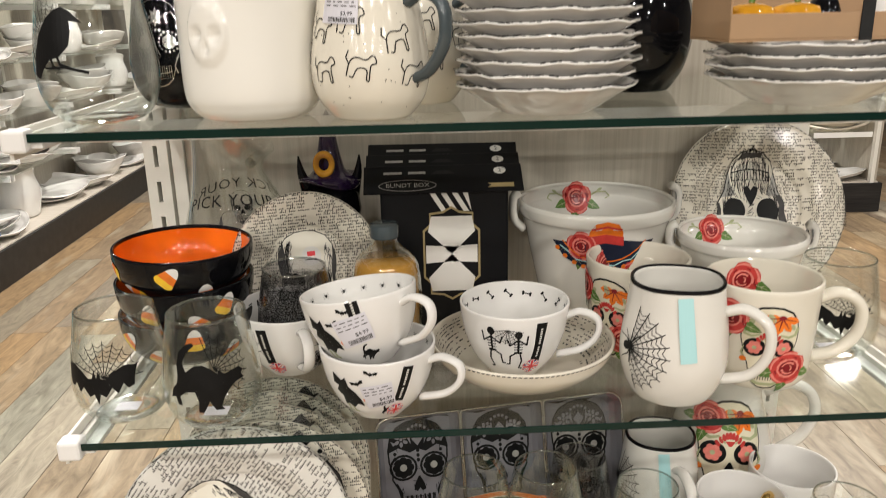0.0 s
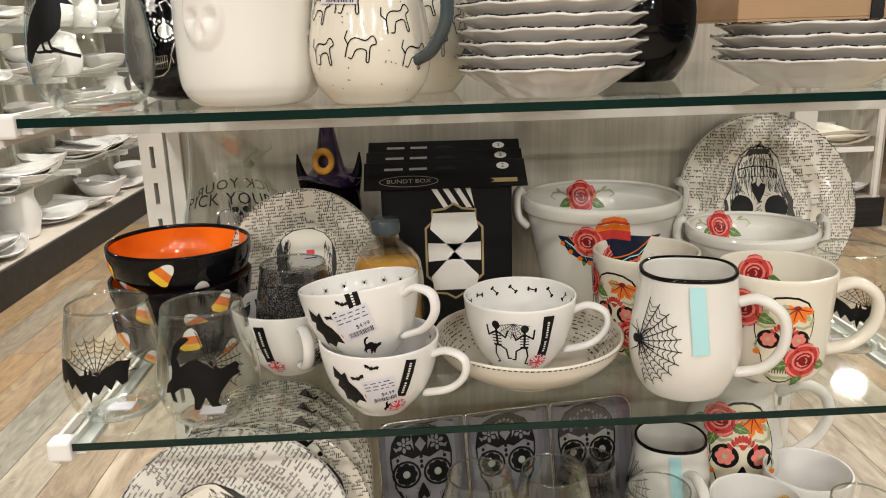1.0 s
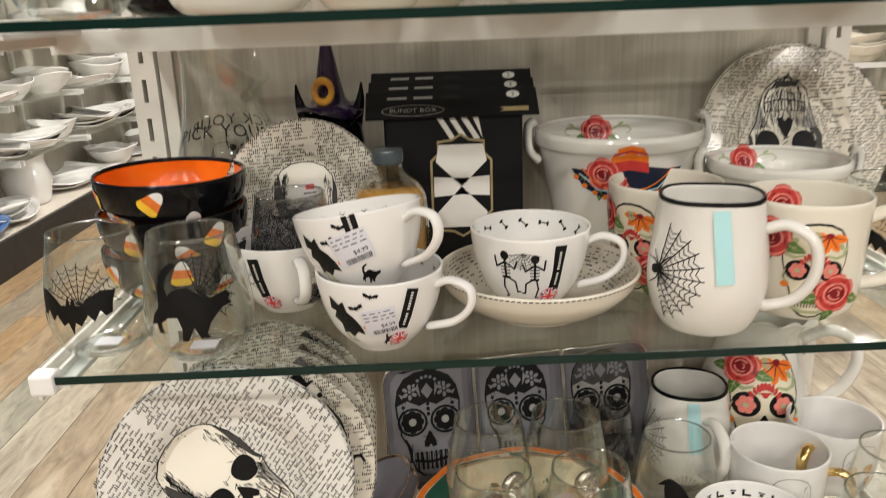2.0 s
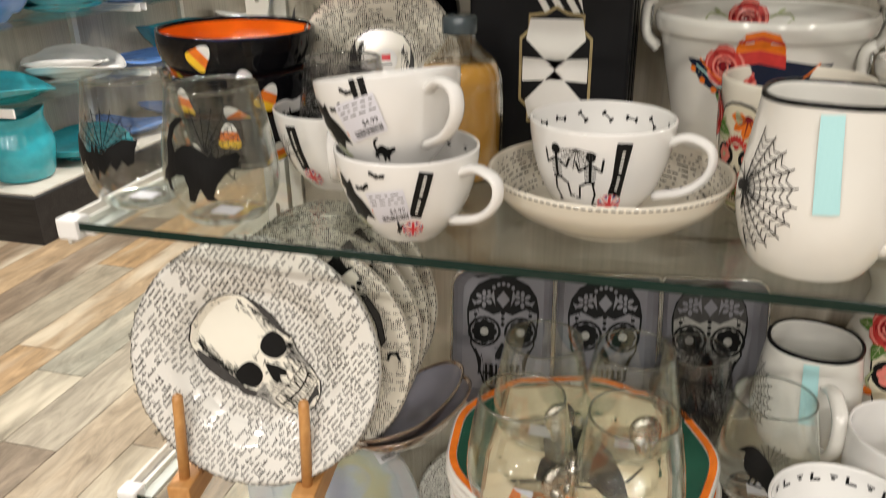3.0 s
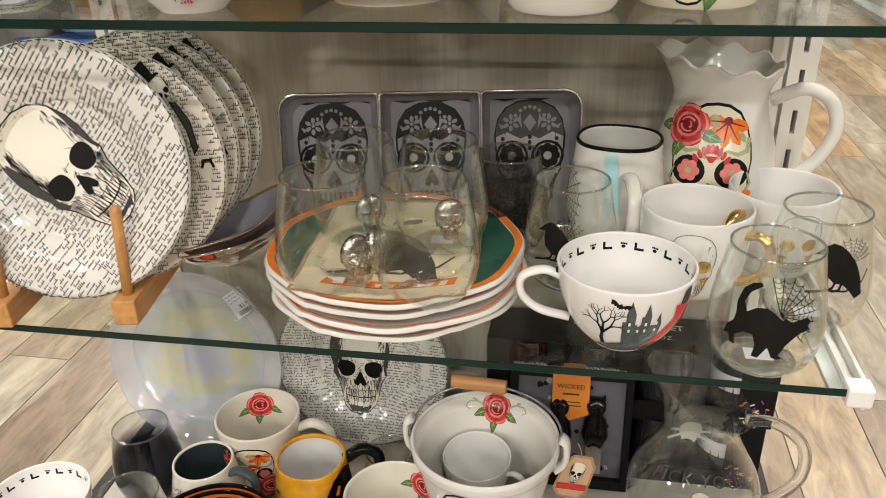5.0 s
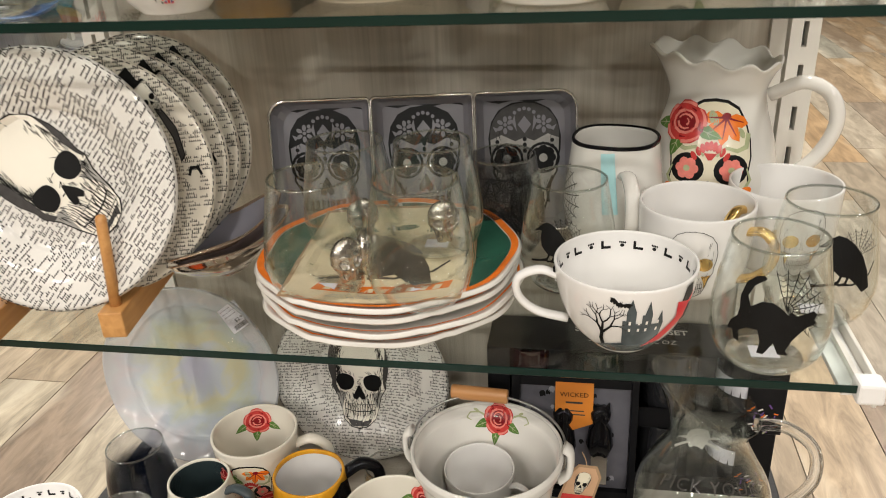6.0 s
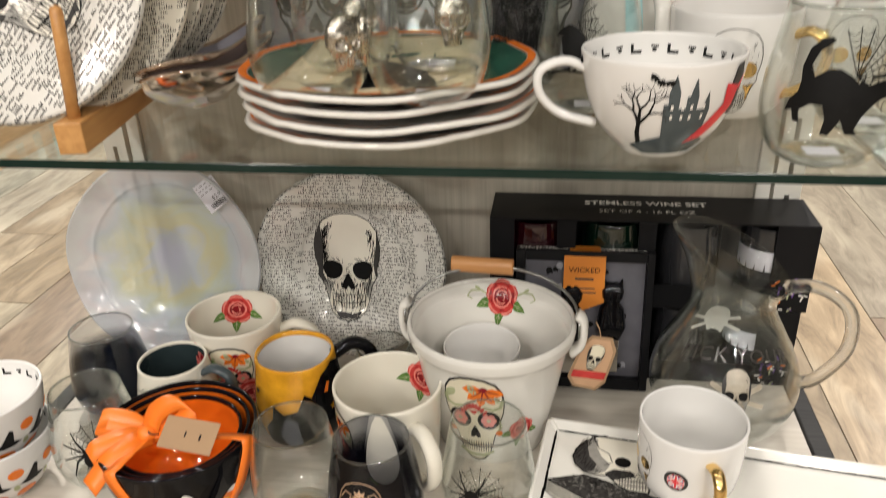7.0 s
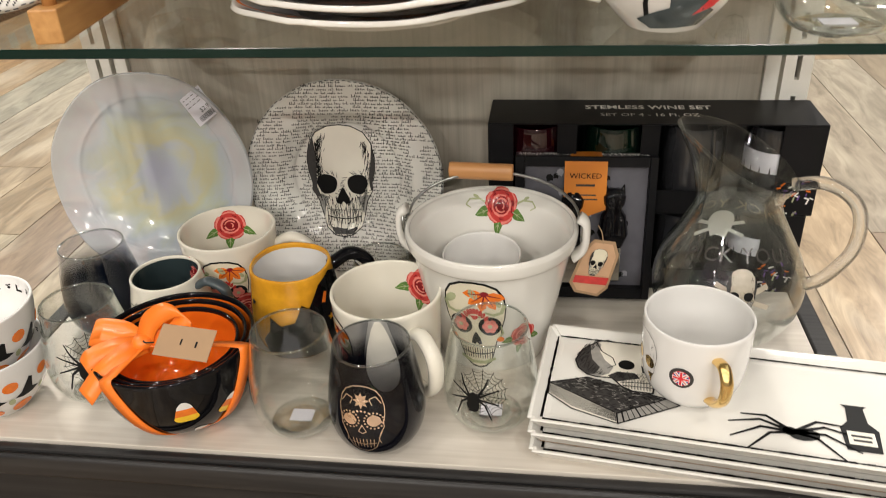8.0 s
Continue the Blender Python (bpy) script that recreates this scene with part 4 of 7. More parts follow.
M_SUGARBONE = paint("skull_ivory", (0.80, 0.76, 0.66), 0.12, vary=0.04, scale=40)

MUG = [(0.0, 0.036), (0.003, 0.042), (0.02, 0.0505), (0.045, 0.056), (0.075, 0.0545), (0.105, 0.0505), (0.127, 0.048)]


def wobble(amount, seed=0.0):
    return lambda a, r, z: (r * (1 + amount * (noise.noise(Vector((math.cos(a) * 2, math.sin(a) * 2, z * 40 + seed))))), z + 0.0015 * amount / 0.02 * math.sin(3 * a + 0.7) * (z > 0.1))


def spider_mug(m, angle=-28, web_angle=-130, tape=-97, label="white hand-shaped mug with black rim, spider web print and aqua tape"):
    t = thing("mug", label, "mug", m, "spider web mugs")
    part("body", lathe(wall_of(MUG, 0.004), 72, wobble(0.012)), M_BONE, t)
    part("handle", handle([(0.05, 0.1), (0.07, 0.105), (0.092, 0.09), (0.094, 0.06), (0.078, 0.035), (0.05, 0.024)], angle, 0.0055, 0.008), M_BONE, t)
    rf = radius_at(MUG)
    rim = lathe([(0.0446, 0.1268), (0.0444, 0.1288), (0.0455, 0.1302), (0.0472, 0.1302), (0.0484, 0.1288), (0.0486, 0.1266), (0.0475, 0.1268)], 72, wobble(0.012))
    part("rim_band", rim, M_ONYX, t, "black painted rim")
    s = lambda lift: round_wall(rf, web_angle, 0.062, lift + 0.0007)
    print_on(t, "web_print", M_GREYINK, place(web(.5, -85, 80, 10, 7, .012), -.006, 0, .094), s(0.0003), 0.004)
    print_on(t, "spider_print", M_INK, place(spider(), -.006, 0.002, .036, -75), s(0.0008), 0.004)
    q = lambda lift: round_wall(rf, tape, 0.098, lift + 0.0012)
    print_on(t, "tape", M_TEAL, place([[(-.0075, -.04), (.0075, -.04), (.0075, .0265), (-.0075, .0265)]], 0, 0, 1, 5), q(0.0005), 0.004, "aqua paper tape strip")
    return t


ROSEMUG = [(0.0, 0.043), (0.003, 0.048), (0.015, 0.054), (0.05, 0.057), (0.09, 0.059), (0.116, 0.061)]
ROSEHANDLE = [(0.056, 0.092), (0.08, 0.1), (0.102, 0.085), (0.102, 0.055), (0.082, 0.032), (0.054, 0.024)]


def rose_mug(m, angle=-5, front=-100, skull=True, rose_in=90, label="cream mug with painted sugar skull and red roses"):
    t = thing("mug", label, "mug", m, "sugar skull mugs")
    part("body", lathe(wall_of(ROSEMUG, 0.004), 64), M_CREAM, t)
    part("handle", handle(ROSEHANDLE, angle, 0.0065, 0.009), M_CREAM, t)
    rf = radius_at(ROSEMUG)
    if skull:
        sugar_skull(t, lambda l: round_wall(rf, front, 0.055, l), 0, 0, 0.075)
        rose(t, lambda l: round_wall(rf, front + 22, 0.032, l + 0.0012), 0, 0, 0.028)
        rose(t, lambda l: round_wall(rf, front - 40, 0.085, l + 0.0012), 0, 0, 0.028)
    rose(t, lambda l: round_wall(rf, rose_in, 0.092, l, 0.004), 0, 0, 0.03)
    return t


BUCKET = [(0.0, 0.07), (0.003, 0.074), (0.04, 0.083), (0.09, 0.095), (0.128, 0.104), (0.136, 0.11), (0.146, 0.112), (0.15, 0.111)]


def bucket(m, label, scale=1.0, handle_up=False, front="skull", turn=0):
    t = thing("ceramic_bucket", label, "bucket", m, "rose buckets")
    o = [(z * scale, r * scale) for z, r in BUCKET]
    part("body", lathe(wall_of(o, 0.005), 72), M_BONE, t)
    rf = radius_at(o)
    R, H = 0.111 * scale, 0.15 * scale
    for s in (-1, 1):
        ear = part("lug", sweep([(s * (R - .004), 0, H - .034 * scale), (s * (R + .008), 0, H - .02 * scale), (s * (R + .009), 0, H + .006 * scale), (s * (R + .001), 0, H + .014 * scale)], 0.0055, 0.013 * scale, 10, side=(0, 1, 0)), M_BONE, t)
        ring = [(s * (R + .004) + .0 * math.cos(a), 0.011 * math.cos(a), H - .002 + .011 * math.sin(a)) for a in [2 * math.pi * i / 12 for i in range(13)]]
        part("wire_ring", sweep(ring, 0.0012, k=2), M_WIRE, ear)
    if handle_up:
        pts = [(R * 1.02 * math.cos(a), 0.055 * math.sin(a) + .012, H + .032 * math.sin(a)) for a in [math.pi * i / 10 for i in range(11)]]
        w = part("bail", sweep(pts, 0.0017, k=3), M_WIRE, t, "grey wire handle")
        grip = lathe([(0, -.041), (.0085, -.041), (.0092, -.039), (.0092, .039), (.0085, .041), (0, .041)], 20)
        part("grip", grip, M_WOODGRIP, w, "orange-brown wooden grip", m=pose(-.022, 0.067, H + .0325, 0, 90, 0))
    rose(t, lambda l: round_wall(rf, 90 - turn, H * .87, l, 0.005), 0, 0, 0.031 * scale ** .5, True, True)
    if front == "skull":
        sugar_skull(t, lambda l: round_wall(rf, -95, H * .47, l), 0, 0, 0.092)
        rose(t, lambda l: round_wall(rf, -55, H * .35, l), 0, 0, 0.022)
    elif front == "hat":
        f = lambda a: (lambda l: round_wall(rf, a - 14, H * .66, l))
        hat = [[(-.021, .014), (-.019, .03), (-.012, .041), (0, .044), (.012, .041), (.019, .03), (.021, .014)]]
        print_on(t, "hat_print", M_ORANGEINK, hat, f(-85)(0.0005))
        print_on(t, "hat_band", M_RED, [[(-.022, .013), (-.0205, .024), (0, .028), (.0205, .024), (.022, .013), (0, .017)]] + stroke([(-.016, .034), (0, .038), (.016, .034)], .0025), f(-85)(0.0008))
        brim = [(-.066, .016), (-.045, .016), (-.02, .02), (.02, .02), (.045, .016), (.066, .016), (.052, -.004), (.028, -.015), (0, -.018), (-.028, -.015), (-.052, -.004)]
        print_on(t, "brim_print", M_NAVY, [brim], f(-85)(0.0007))
        low = [(-.06, .006), (-.05, -.003), (-.038, -.01), (-.026, -.0145), (-.013, -.0168), (0, -.0175), (.013, -.0168), (.026, -.0145), (.038, -.01), (.05, -.003), (.06, .006)]
        print_on(t, "brim_fringe", M_ORANGEINK, [ellipse(u, v + .001, .0034, .003, 8) for u, v in low] + stroke([(u * .86, v + .011) for u, v in low], .0016), f(-85)(0.001))
        print_on(t, "brim_zigzag", M_TEAL, stroke([(u * .93, v + .0065 + (.0016 if k % 2 else -.0016)) for k, (u, v) in enumerate(low)], .0014), f(-85)(0.001))
        skull_print(t, f(-85), 0, -.042, .05, 0, M_SUGAR)
        rose(t, f(-103), 0, .012, .026)
        rose(t, f(-62), 0, -.03, .03)
    return t


M_WOODGRIP = grain("grip_wood", (0.46, 0.20, 0.07), (0.62, 0.31, 0.12), "z", (45, 45, 4), 0.4, 0.1)
BOWL = [(0.0, 0.034), (0.003, 0.037), (0.014, 0.062), (0.032, 0.0785), (0.052, 0.0855), (0.07, 0.087)]


def corn(t, rf, angle, z, s=0.02, tilt=0):
    """A rounded candy corn in three bands."""
    f = lambda l: round_wall(rf, angle, z, l)
    w = lambda y: .5 * (1 - max(0, (.24 - y) / .24) ** 2.4 * .42) * (1 - .6 * max(0, y - .2) / .95) * math.sqrt(max(.02, 1 - max(0, (y - .85) / .3) ** 2))

    def band(a, b):
        ys = [a + (b - a) * i / 7 for i in range(8)]
        return [(-w(y), y - .55) for y in ys] + [(w(y), y - .55) for y in reversed(ys)]
    for name, mt, a, b in (("corn_base", M_YELLOWINK, 0, .36), ("corn_middle", M_ORANGEINK, .36, .76), ("corn_tip", M_WHITEINK, .76, 1.14)):
        print_on(t, name, mt, place([band(a, b)], 0, 0, s, tilt), f(0.0006), 0.003)


def corn_bowl(label, m, scale=1.0, n=7, seed=1):
    t = thing("bowl", label, "bowl", m, "candy corn bowls")
    o = [(z * scale, r * scale) for z, r in BOWL]
    line = wall_of(o, 0.0035)
    cut = split_wall(line)
    part("outside", lathe(line[:cut + 1], 64), M_ONYX, t, "glossy black outside")
    part("inside", lathe(line[cut:], 64), M_ORANGE, t, "glossy orange inside")
    rf = radius_at(o)
    g = random.Random(seed)
    for i in range(n):
        corn(t, rf, -165 + i * 160 / n + g.uniform(-5, 5), scale * (.049 if i % 2 else .026) + g.uniform(-.004, .004), .024, g.uniform(-60, 60))
    return t, rf


# ---- middle shelf ----
Z = SHELF_B
decorated("bat", "clear stemless glass with black bat and web print", pose(-0.406, -0.346, Z), -99, 0.054, 0.082)
decorated("cat", "clear stemless glass with black arched cat print", pose(-0.309, -0.364, Z), -82, 0.066, 0.076)
decorated("bat", "clear stemless glass with black bat print beside rose mug", pose(0.392, -0.262, Z), -108, 0.057, 0.066)

corn_bowl("lowest black candy corn bowl of a stack, orange inside", pose(-0.374, -0.205, Z), 0.92, 5, 3)
corn_bowl("middle black candy corn bowl of a stack, orange inside", pose(-0.374, -0.204, Z + 0.039, 0, 0, 30), 0.92, 5, 4)
corn_bowl("top black candy corn bowl of a stack, orange inside", pose(-0.373, -0.205, Z + 0.0785, 0, 1.5, -20), 0.92, 5, 5)


def witch_print(t, rf, angle, z, s=0.045):
    f = lambda l: round_wall(rf, angle, z, l)
    w = [[(-.3, .5), (-.1, .34), (.0, .42), (.05, .2), (.2, .06), (.3, -.1), (.36, -.32), (.2, -.26), (.06, -.4), (-.08, -.3), (-.2, -.36), (-.16, -.1), (-.3, .02), (-.2, .18), (-.34, .22)]]
    print_on(t, "witch_print", M_INK, place(w, 0, 0, s), f(0.0006), 0.004)
    print_on(t, "pumpkin_print", M_ORANGEINK, place([ellipse(.45, -.12, .1, .08, 12)], 0, 0, s), f(0.0006), 0.004)
    print_on(t, "boots_print", M_SAGE, place(stroke([(.0, -.36), (.02, -.52), (.1, -.54)], .06) + stroke([(-.12, -.34), (-.14, -.5), (-.06, -.54)], .06), 0, 0, s), f(0.0006), 0.004)
    for sh in (place(bat(), .025, .026, .013, -10), place(bat(), .012, .014, .014, 20)):
        print_on(t, "bat_print", M_INK, sh, f(0.0006), 0.004)
    print_on(t, "cat_print", M_INK, place(cat(), .045, -.02, .022), f(0.0006), 0.004)


lower, rf = cup("white china cup with witch and bats, lower of two", pose(-0.14, -0.356, Z, 0, 0, 0), -24, "dots", scale=0.96)
witch_print(lower, rf, -122, 0.04)
black_tag(lower, rf, -62, 0.05, tilt=-12)
price_label(lower, lambda l: round_wall(rf, -88, 0.04, l), 0.03, 0.028, 12)
flag_disc(lower, lambda l: round_wall(rf, -68, 0.018, l), 0.0085)
upper, rf = cup("white china cup with bats tilted on top of another cup", pose(-0.149, -0.356, Z + 0.056, -7, -7, 0), -38, "dots", scale=0.96)
witch_print(upper, rf, -128, 0.04)
black_tag(upper, rf, -90, 0.062, 0.012, 0.028, tilt=8)
price_label(upper, lambda l: round_wall(rf, -94, 0.046, l), 0.034, 0.03, 14)
third, rf = cup("white china cup with black trees holding a lace glass", pose(-0.246, -0.248, Z), -70, "paws")
black_tag(third, rf, -110, 0.048, 0.012, 0.045, tilt=6)
flag_disc(third, lambda l: round_wall(rf, -103, 0.018, l), 0.0095)


def bare_tree(seed=3):
    """A leafless crooked tree, unit height."""
    g, res = random.Random(seed), []

    def grow(x, y, a, ln, w, depth):
        x1, y1 = x + ln * .5 * math.cos(a), y + ln * .5 * math.sin(a)
        a2 = a + g.uniform(-.3, .3)
        x2, y2 = x1 + ln * .5 * math.cos(a2), y1 + ln * .5 * math.sin(a2)
        res.extend(stroke([(x, y), (x1, y1), (x2, y2)], w, w * .6))
        if depth:
            for d in (-1, 1) if depth < 4 else (-1, .1, 1):
                grow(x2, y2, a2 + d * g.uniform(.35, .7), ln * g.uniform(.66, .82), w * .58, depth - 1)
    grow(0, -.5, 1.5, .34, .1, 4)
    return res


tw = bare_tree()
print_on(third, "tree_print", M_INK, place(tw, 0, 0, .04), round_wall(rf, -135, .04, .0005), 0.004)
print_on(third, "tree_print", M_INK, place(tw, 0, 0, .04), round_wall(rf, -45, .04, .0005), 0.004)


def lace_glass(label, m):
    """A grey glass covered all round with overlapping fine black webs."""
    o = [(z, r * .93) for z, r in WINE]
    t, rf = stemless(label, m, "lace glasses", M_GREYGLASS, out=o, tag=False)
    g = random.Random(4)
    cells = []
    for i in range(10):
        for j in range(4):
            cells += place(web(.5, 0, 360, 11, 6, .018), -.138 + .03 * i + g.uniform(-.008, .008), -.034 + .027 * j + g.uniform(-.007, .007), g.uniform(.036, .05), g.uniform(0, 60))
    cells = [q for q in cells if all(-.046 < y < .054 for _, y in q)]
    print_on(t, "lace_print", M_INK, cells, round_wall(rf, -90, 0.05, 0.0004), 0.008, "fine black web print all round")
    return t


lace_glass("smoky stemless glass with black lace print standing in a cup", pose(-0.236, -0.252, Z + 0.0062))

bowl = thing("pasta_bowl", "cream pasta bowl with pen script inside, a cup standing in it", "bowl", pose(0.019, -0.291, Z), "script and skull plates")
PASTA = [(0.0, 0.052), (0.003, 0.056), (0.014, 0.078), (0.03, 0.096), (0.046, 0.1035)]
part("bowl_body", lathe(wall_of(PASTA, 0.004), 80), M_STONE, bowl)
prf = radius_at(PASTA)
g = random.Random(8)
marks = []
for i in range(1400):
    a = g.uniform(-.32, .32)
    y = round(g.uniform(-.016, .014) / .0035) * .0035
    marks.append([(a, y), (a + g.uniform(.001, .004), y), (a + g.uniform(.001, .004), y + .0012), (a, y + .001)])
print_on(bowl, "script_print", M_GREYINK, marks, round_wall(prf, 90, 0.028, 0.0006, 0.004), 0.01, "rows of dark pen script")
print_on(bowl, "rim_pattern", M_GREYINK, [[(x, -.0008), (x + .003, -.0008), (x + .004, .0006), (x, .0006)] for x in [-.32 + .0055 * i for i in range(117)]], round_wall(prf, -90, 0.0455, 0.0006), 0.02)

sk, rf = cup("white china cup with dancing skeletons in a script bowl", pose(0.011, -0.287, Z + 0.0062) @ Matrix.Diagonal((.98, .98, 1.06, 1)), -18, "bones", scale=1.0)
black_tag(sk, rf, -70, 0.05, 0.012, 0.046, tilt=-4)
flag_disc(sk, lambda l: round_wall(rf, -75, 0.021, l), 0.0095)


def skeleton_print(t, rf, angle, z, s, flip):
    f = round_wall(rf, angle, z, 0.0005)
    q = [ellipse(0, .42, .09, .1, 12)] + stroke([(0, .32), (0, -.05)], .05) + stroke([(-.08, -.06), (.08, -.06)], .06)
    for i in range(4):
        q += stroke([(-.1, .24 - .07 * i), (.1, .24 - .07 * i)], .025)
    q += stroke([(0, .28), (-.2, .16), (-.22, .38)], .04) + stroke([(0, .28), (.2, .14), (.26, .3)], .04)
    q += stroke([(-.04, -.06), (-.1, -.3), (-.04, -.52), (-.12, -.54)], .04) + stroke([(.04, -.06), (.2, -.16), (.22, -.4), (.3, -.4)], .04)
    print_on(t, "skeleton_print", M_INK, place(q, 0, 0, s, 0, flip), f, 0.004)


skeleton_print(sk, rf, -122, 0.045, 0.046, False)
skeleton_print(sk, rf, -93, 0.043, 0.044, True)
print_on(sk, "web_print", M_GREYINK, place(web(.5, 190, 350, 7, 5, .02), 0, 0, .034), round_wall(rf, -104, 0.067, 0.0005), 0.004)

spider_mug(pose(0.174, -0.345, Z), -30, -154, -97)
rose_mug(pose(0.282, -0.31, Z), -12, -104, label="cream mug with painted sugar skull and roses, beside a spider mug")
rose_mug(pose(0.166, -0.228, Z), 60, -140, True, 118, label="cream rose mug standing behind the white spider mug")
bucket(pose(0.146, -0.09, Z, 0, 0, 4) @ Matrix.Diagonal((1, 1, 1.1, 1)), "large white ceramic bucket with roses and painted hat skull", 0.93, False, "hat", 0)
bucket(pose(0.319, -0.158, Z, 0, 0, -8) @ Matrix.Diagonal((1, 1, 1.12, 1)), "small white ceramic bucket with rose inside and wire rings", 0.72, False, "none", -18)

text_plate("cream script plate with upside-down skull leaning on the panel", standing(0.392, -0.062, Z, 0.125, 20, 0, 178), 0.125, (0.004, 0.012, 0.145, 0, False), seed=6, gap=0.0042, glaze=M_STONE)
lp, ls = text_plate("small cream script plate with skull and round sticker, leaning", standing(-0.235, -0.165, Z, 0.0935, 12, 0, 4), 0.0935, (-0.0, -0.014, 0.098, 0, False), seed=7, gap=0.0039, glaze=M_STONE)
print_on(lp, "round_sticker", M_WHITEINK, [ellipse(0.006, .012, .0125, .0125, 24)], ls(0.002), 0.02, "round white sticker")
print_on(lp, "sticker_flag", M_REDINK, [[(.001, .012), (.011, .012), (.011, .018), (.001, .018)]], ls(0.0023), 0.02)
print_on(lp, "sticker_marks", M_GREYINK, [[(-.002, .007), (.013, .007), (.013, .0085), (-.002, .0085)]], ls(0.0023), 0.02)


def bundt_pack(m, label, i):
    t = thing("gift_box_pack", label, "packaging", m, "flat gift box packs")
    part("pack_body", box(-0.081, 0.081, 0, 0.03, 0, 0.186 + 0.008 * i, 0.003), M_CARD, t, "black card in clear film", smooth=False)
    hd = part("header_card", box(-0.1, 0.1, -0.001, 0.001, 0, 0.046, 0.0006), M_CARD, t, "black header card", smooth=False, m=pose(-0.001, -0.012, 0.183 + 0.008 * i, -54, 0, 0))
    s = flat_xz(-0.0016)
    print_on(hd, "header_badge", M_MIDINK, stroke([(.036 * math.cos(a) - .045, .012 + .009 * math.sin(a)) for a in [2 * math.pi * k / 20 for k in range(21)]], .0008), s, 0.01)
    lettering(hd, "header_words", "BUNDT BOX", M_MIDINK, 0.0095, flat_xz(-0.0018, -0.045, 0.012))
    print_on(hd, "brand_bar", M_MIDINK, [[(-.075, .031), (-.052, .031), (-.052, .035), (-.075, .035)], [(-.044, .031), (-.022, .031), (-.022, .035), (-.044, .035)]], s, 0.01)
    print_on(hd, "hang_hole", M_DARK, [[(-.016, .03), (.016, .03), (.008, .036), (-.008, .036)]], s, 0.01)
    print_on(hd, "count_badge", M_WHITEINK, [ellipse(.072, .034, .008, .006, 10)], s, 0.01)
    lettering(hd, "count_figure", "2", M_INK, 0.009, flat_xz(-0.0019, 0.072, 0.034))
    print_on(hd, "gold_ribbon", M_GOLDINK, [[(.055, .006), (.088, .006), (.088, .013), (.055, .013), (.06, .0095)]], s, 0.01)
    if i:
        return t
    f = flat_xz(-0.0008, 0.008, 0.1)
    st = []
    for k in range(5):
        x = -.028 + .014 * k
        st.append([(x, .082), (x + .007, .082), (x + .023, .056), (x + .016, .056)])
    st = [[(min(x, .026), y) for x, y in q] for q in st]
    print_on(t, "striped_window", M_WHITEINK, st, f, 0.02, "white diagonal stripes")
    fr = [(-.034, .0), (-.034, .03), (-.026, .038), (-.026, .052), (-.01, .054), (0, .06), (.01, .054), (.026, .052), (.026, .038), (.034, .03), (.034, 0)]
    fr += [(x, -y) for x, y in reversed(fr[:-1])]
    print_on(t, "gold_frame", M_GOLDINK, [[(x * 1.08, y * 1.05) for x, y in fr]], flat_xz(-0.0011, 0.008, 0.1), 0.02)
    print_on(t, "emblem_ground", M_CARD, [fr], flat_xz(-0.0014, 0.008, 0.1), 0.02)
    cr = [[(-.026, .05), (.026, .05), (.03, .03), (0, .0), (-.03, .03)], [(-.026, -.05), (.026, -.05), (.03, -.032), (0, 0), (-.03, -.032)], [(-.033, .012), (0, .01), (0, -.01), (-.033, -.012)], [(.033, .012), (0, .01), (0, -.01), (.033, -.012)]]
    print_on(t, "white_emblem", M_WHITEINK, cr, flat_xz(-0.0017, 0.008, 0.1), 0.02, "white folded ribbon emblem")
    return t


M_GOLDINK = paint("dull_gold_ink", (0.34, 0.26, 0.12), 0.35, vary=0.1)
for i in range(3):
    bundt_pack(pose(-0.059 + 0.001 * i, -0.142 + 0.036 * i, Z, 0, 0, -1.0 * i), "black flat-packed cake gift boxes with header card and white emblem" if not i else "black flat-packed gift boxes with header card, behind another pack", i)


def bottle(m):
    t = thing("bottle", "clear glass bottle of amber drink with dark cap", "bottle", m)
    o = [(0, .036), (.004, .04), (.02, .042), (.09, .042), (.115, .036), (.13, .022), (.138, .0155), (.15, .0155)]
    part("glass_body", lathe(wall_of(o, .002), 48), M_GLASS, t)
    part("drink", lathe([(0, .005)] + [(r - .0025, z + .004) for r, z in outer_line(o) if z < .112] + [(0, .114)], 48), M_HONEY, t, "amber drink")
    part("cap", lathe([(0, .143), (.0165, .143), (.0172, .145), (.0172, .158), (.016, .16), (0, .16)], 40, lambda a, r, z: (r * (1 + .02 * math.cos(24 * a)) if r > .0165 else r, z)), M_SLATE, t, "dark grey ribbed cap")
    return t


bottle(pose(-0.134, -0.205, Z, 0, 0, 0))


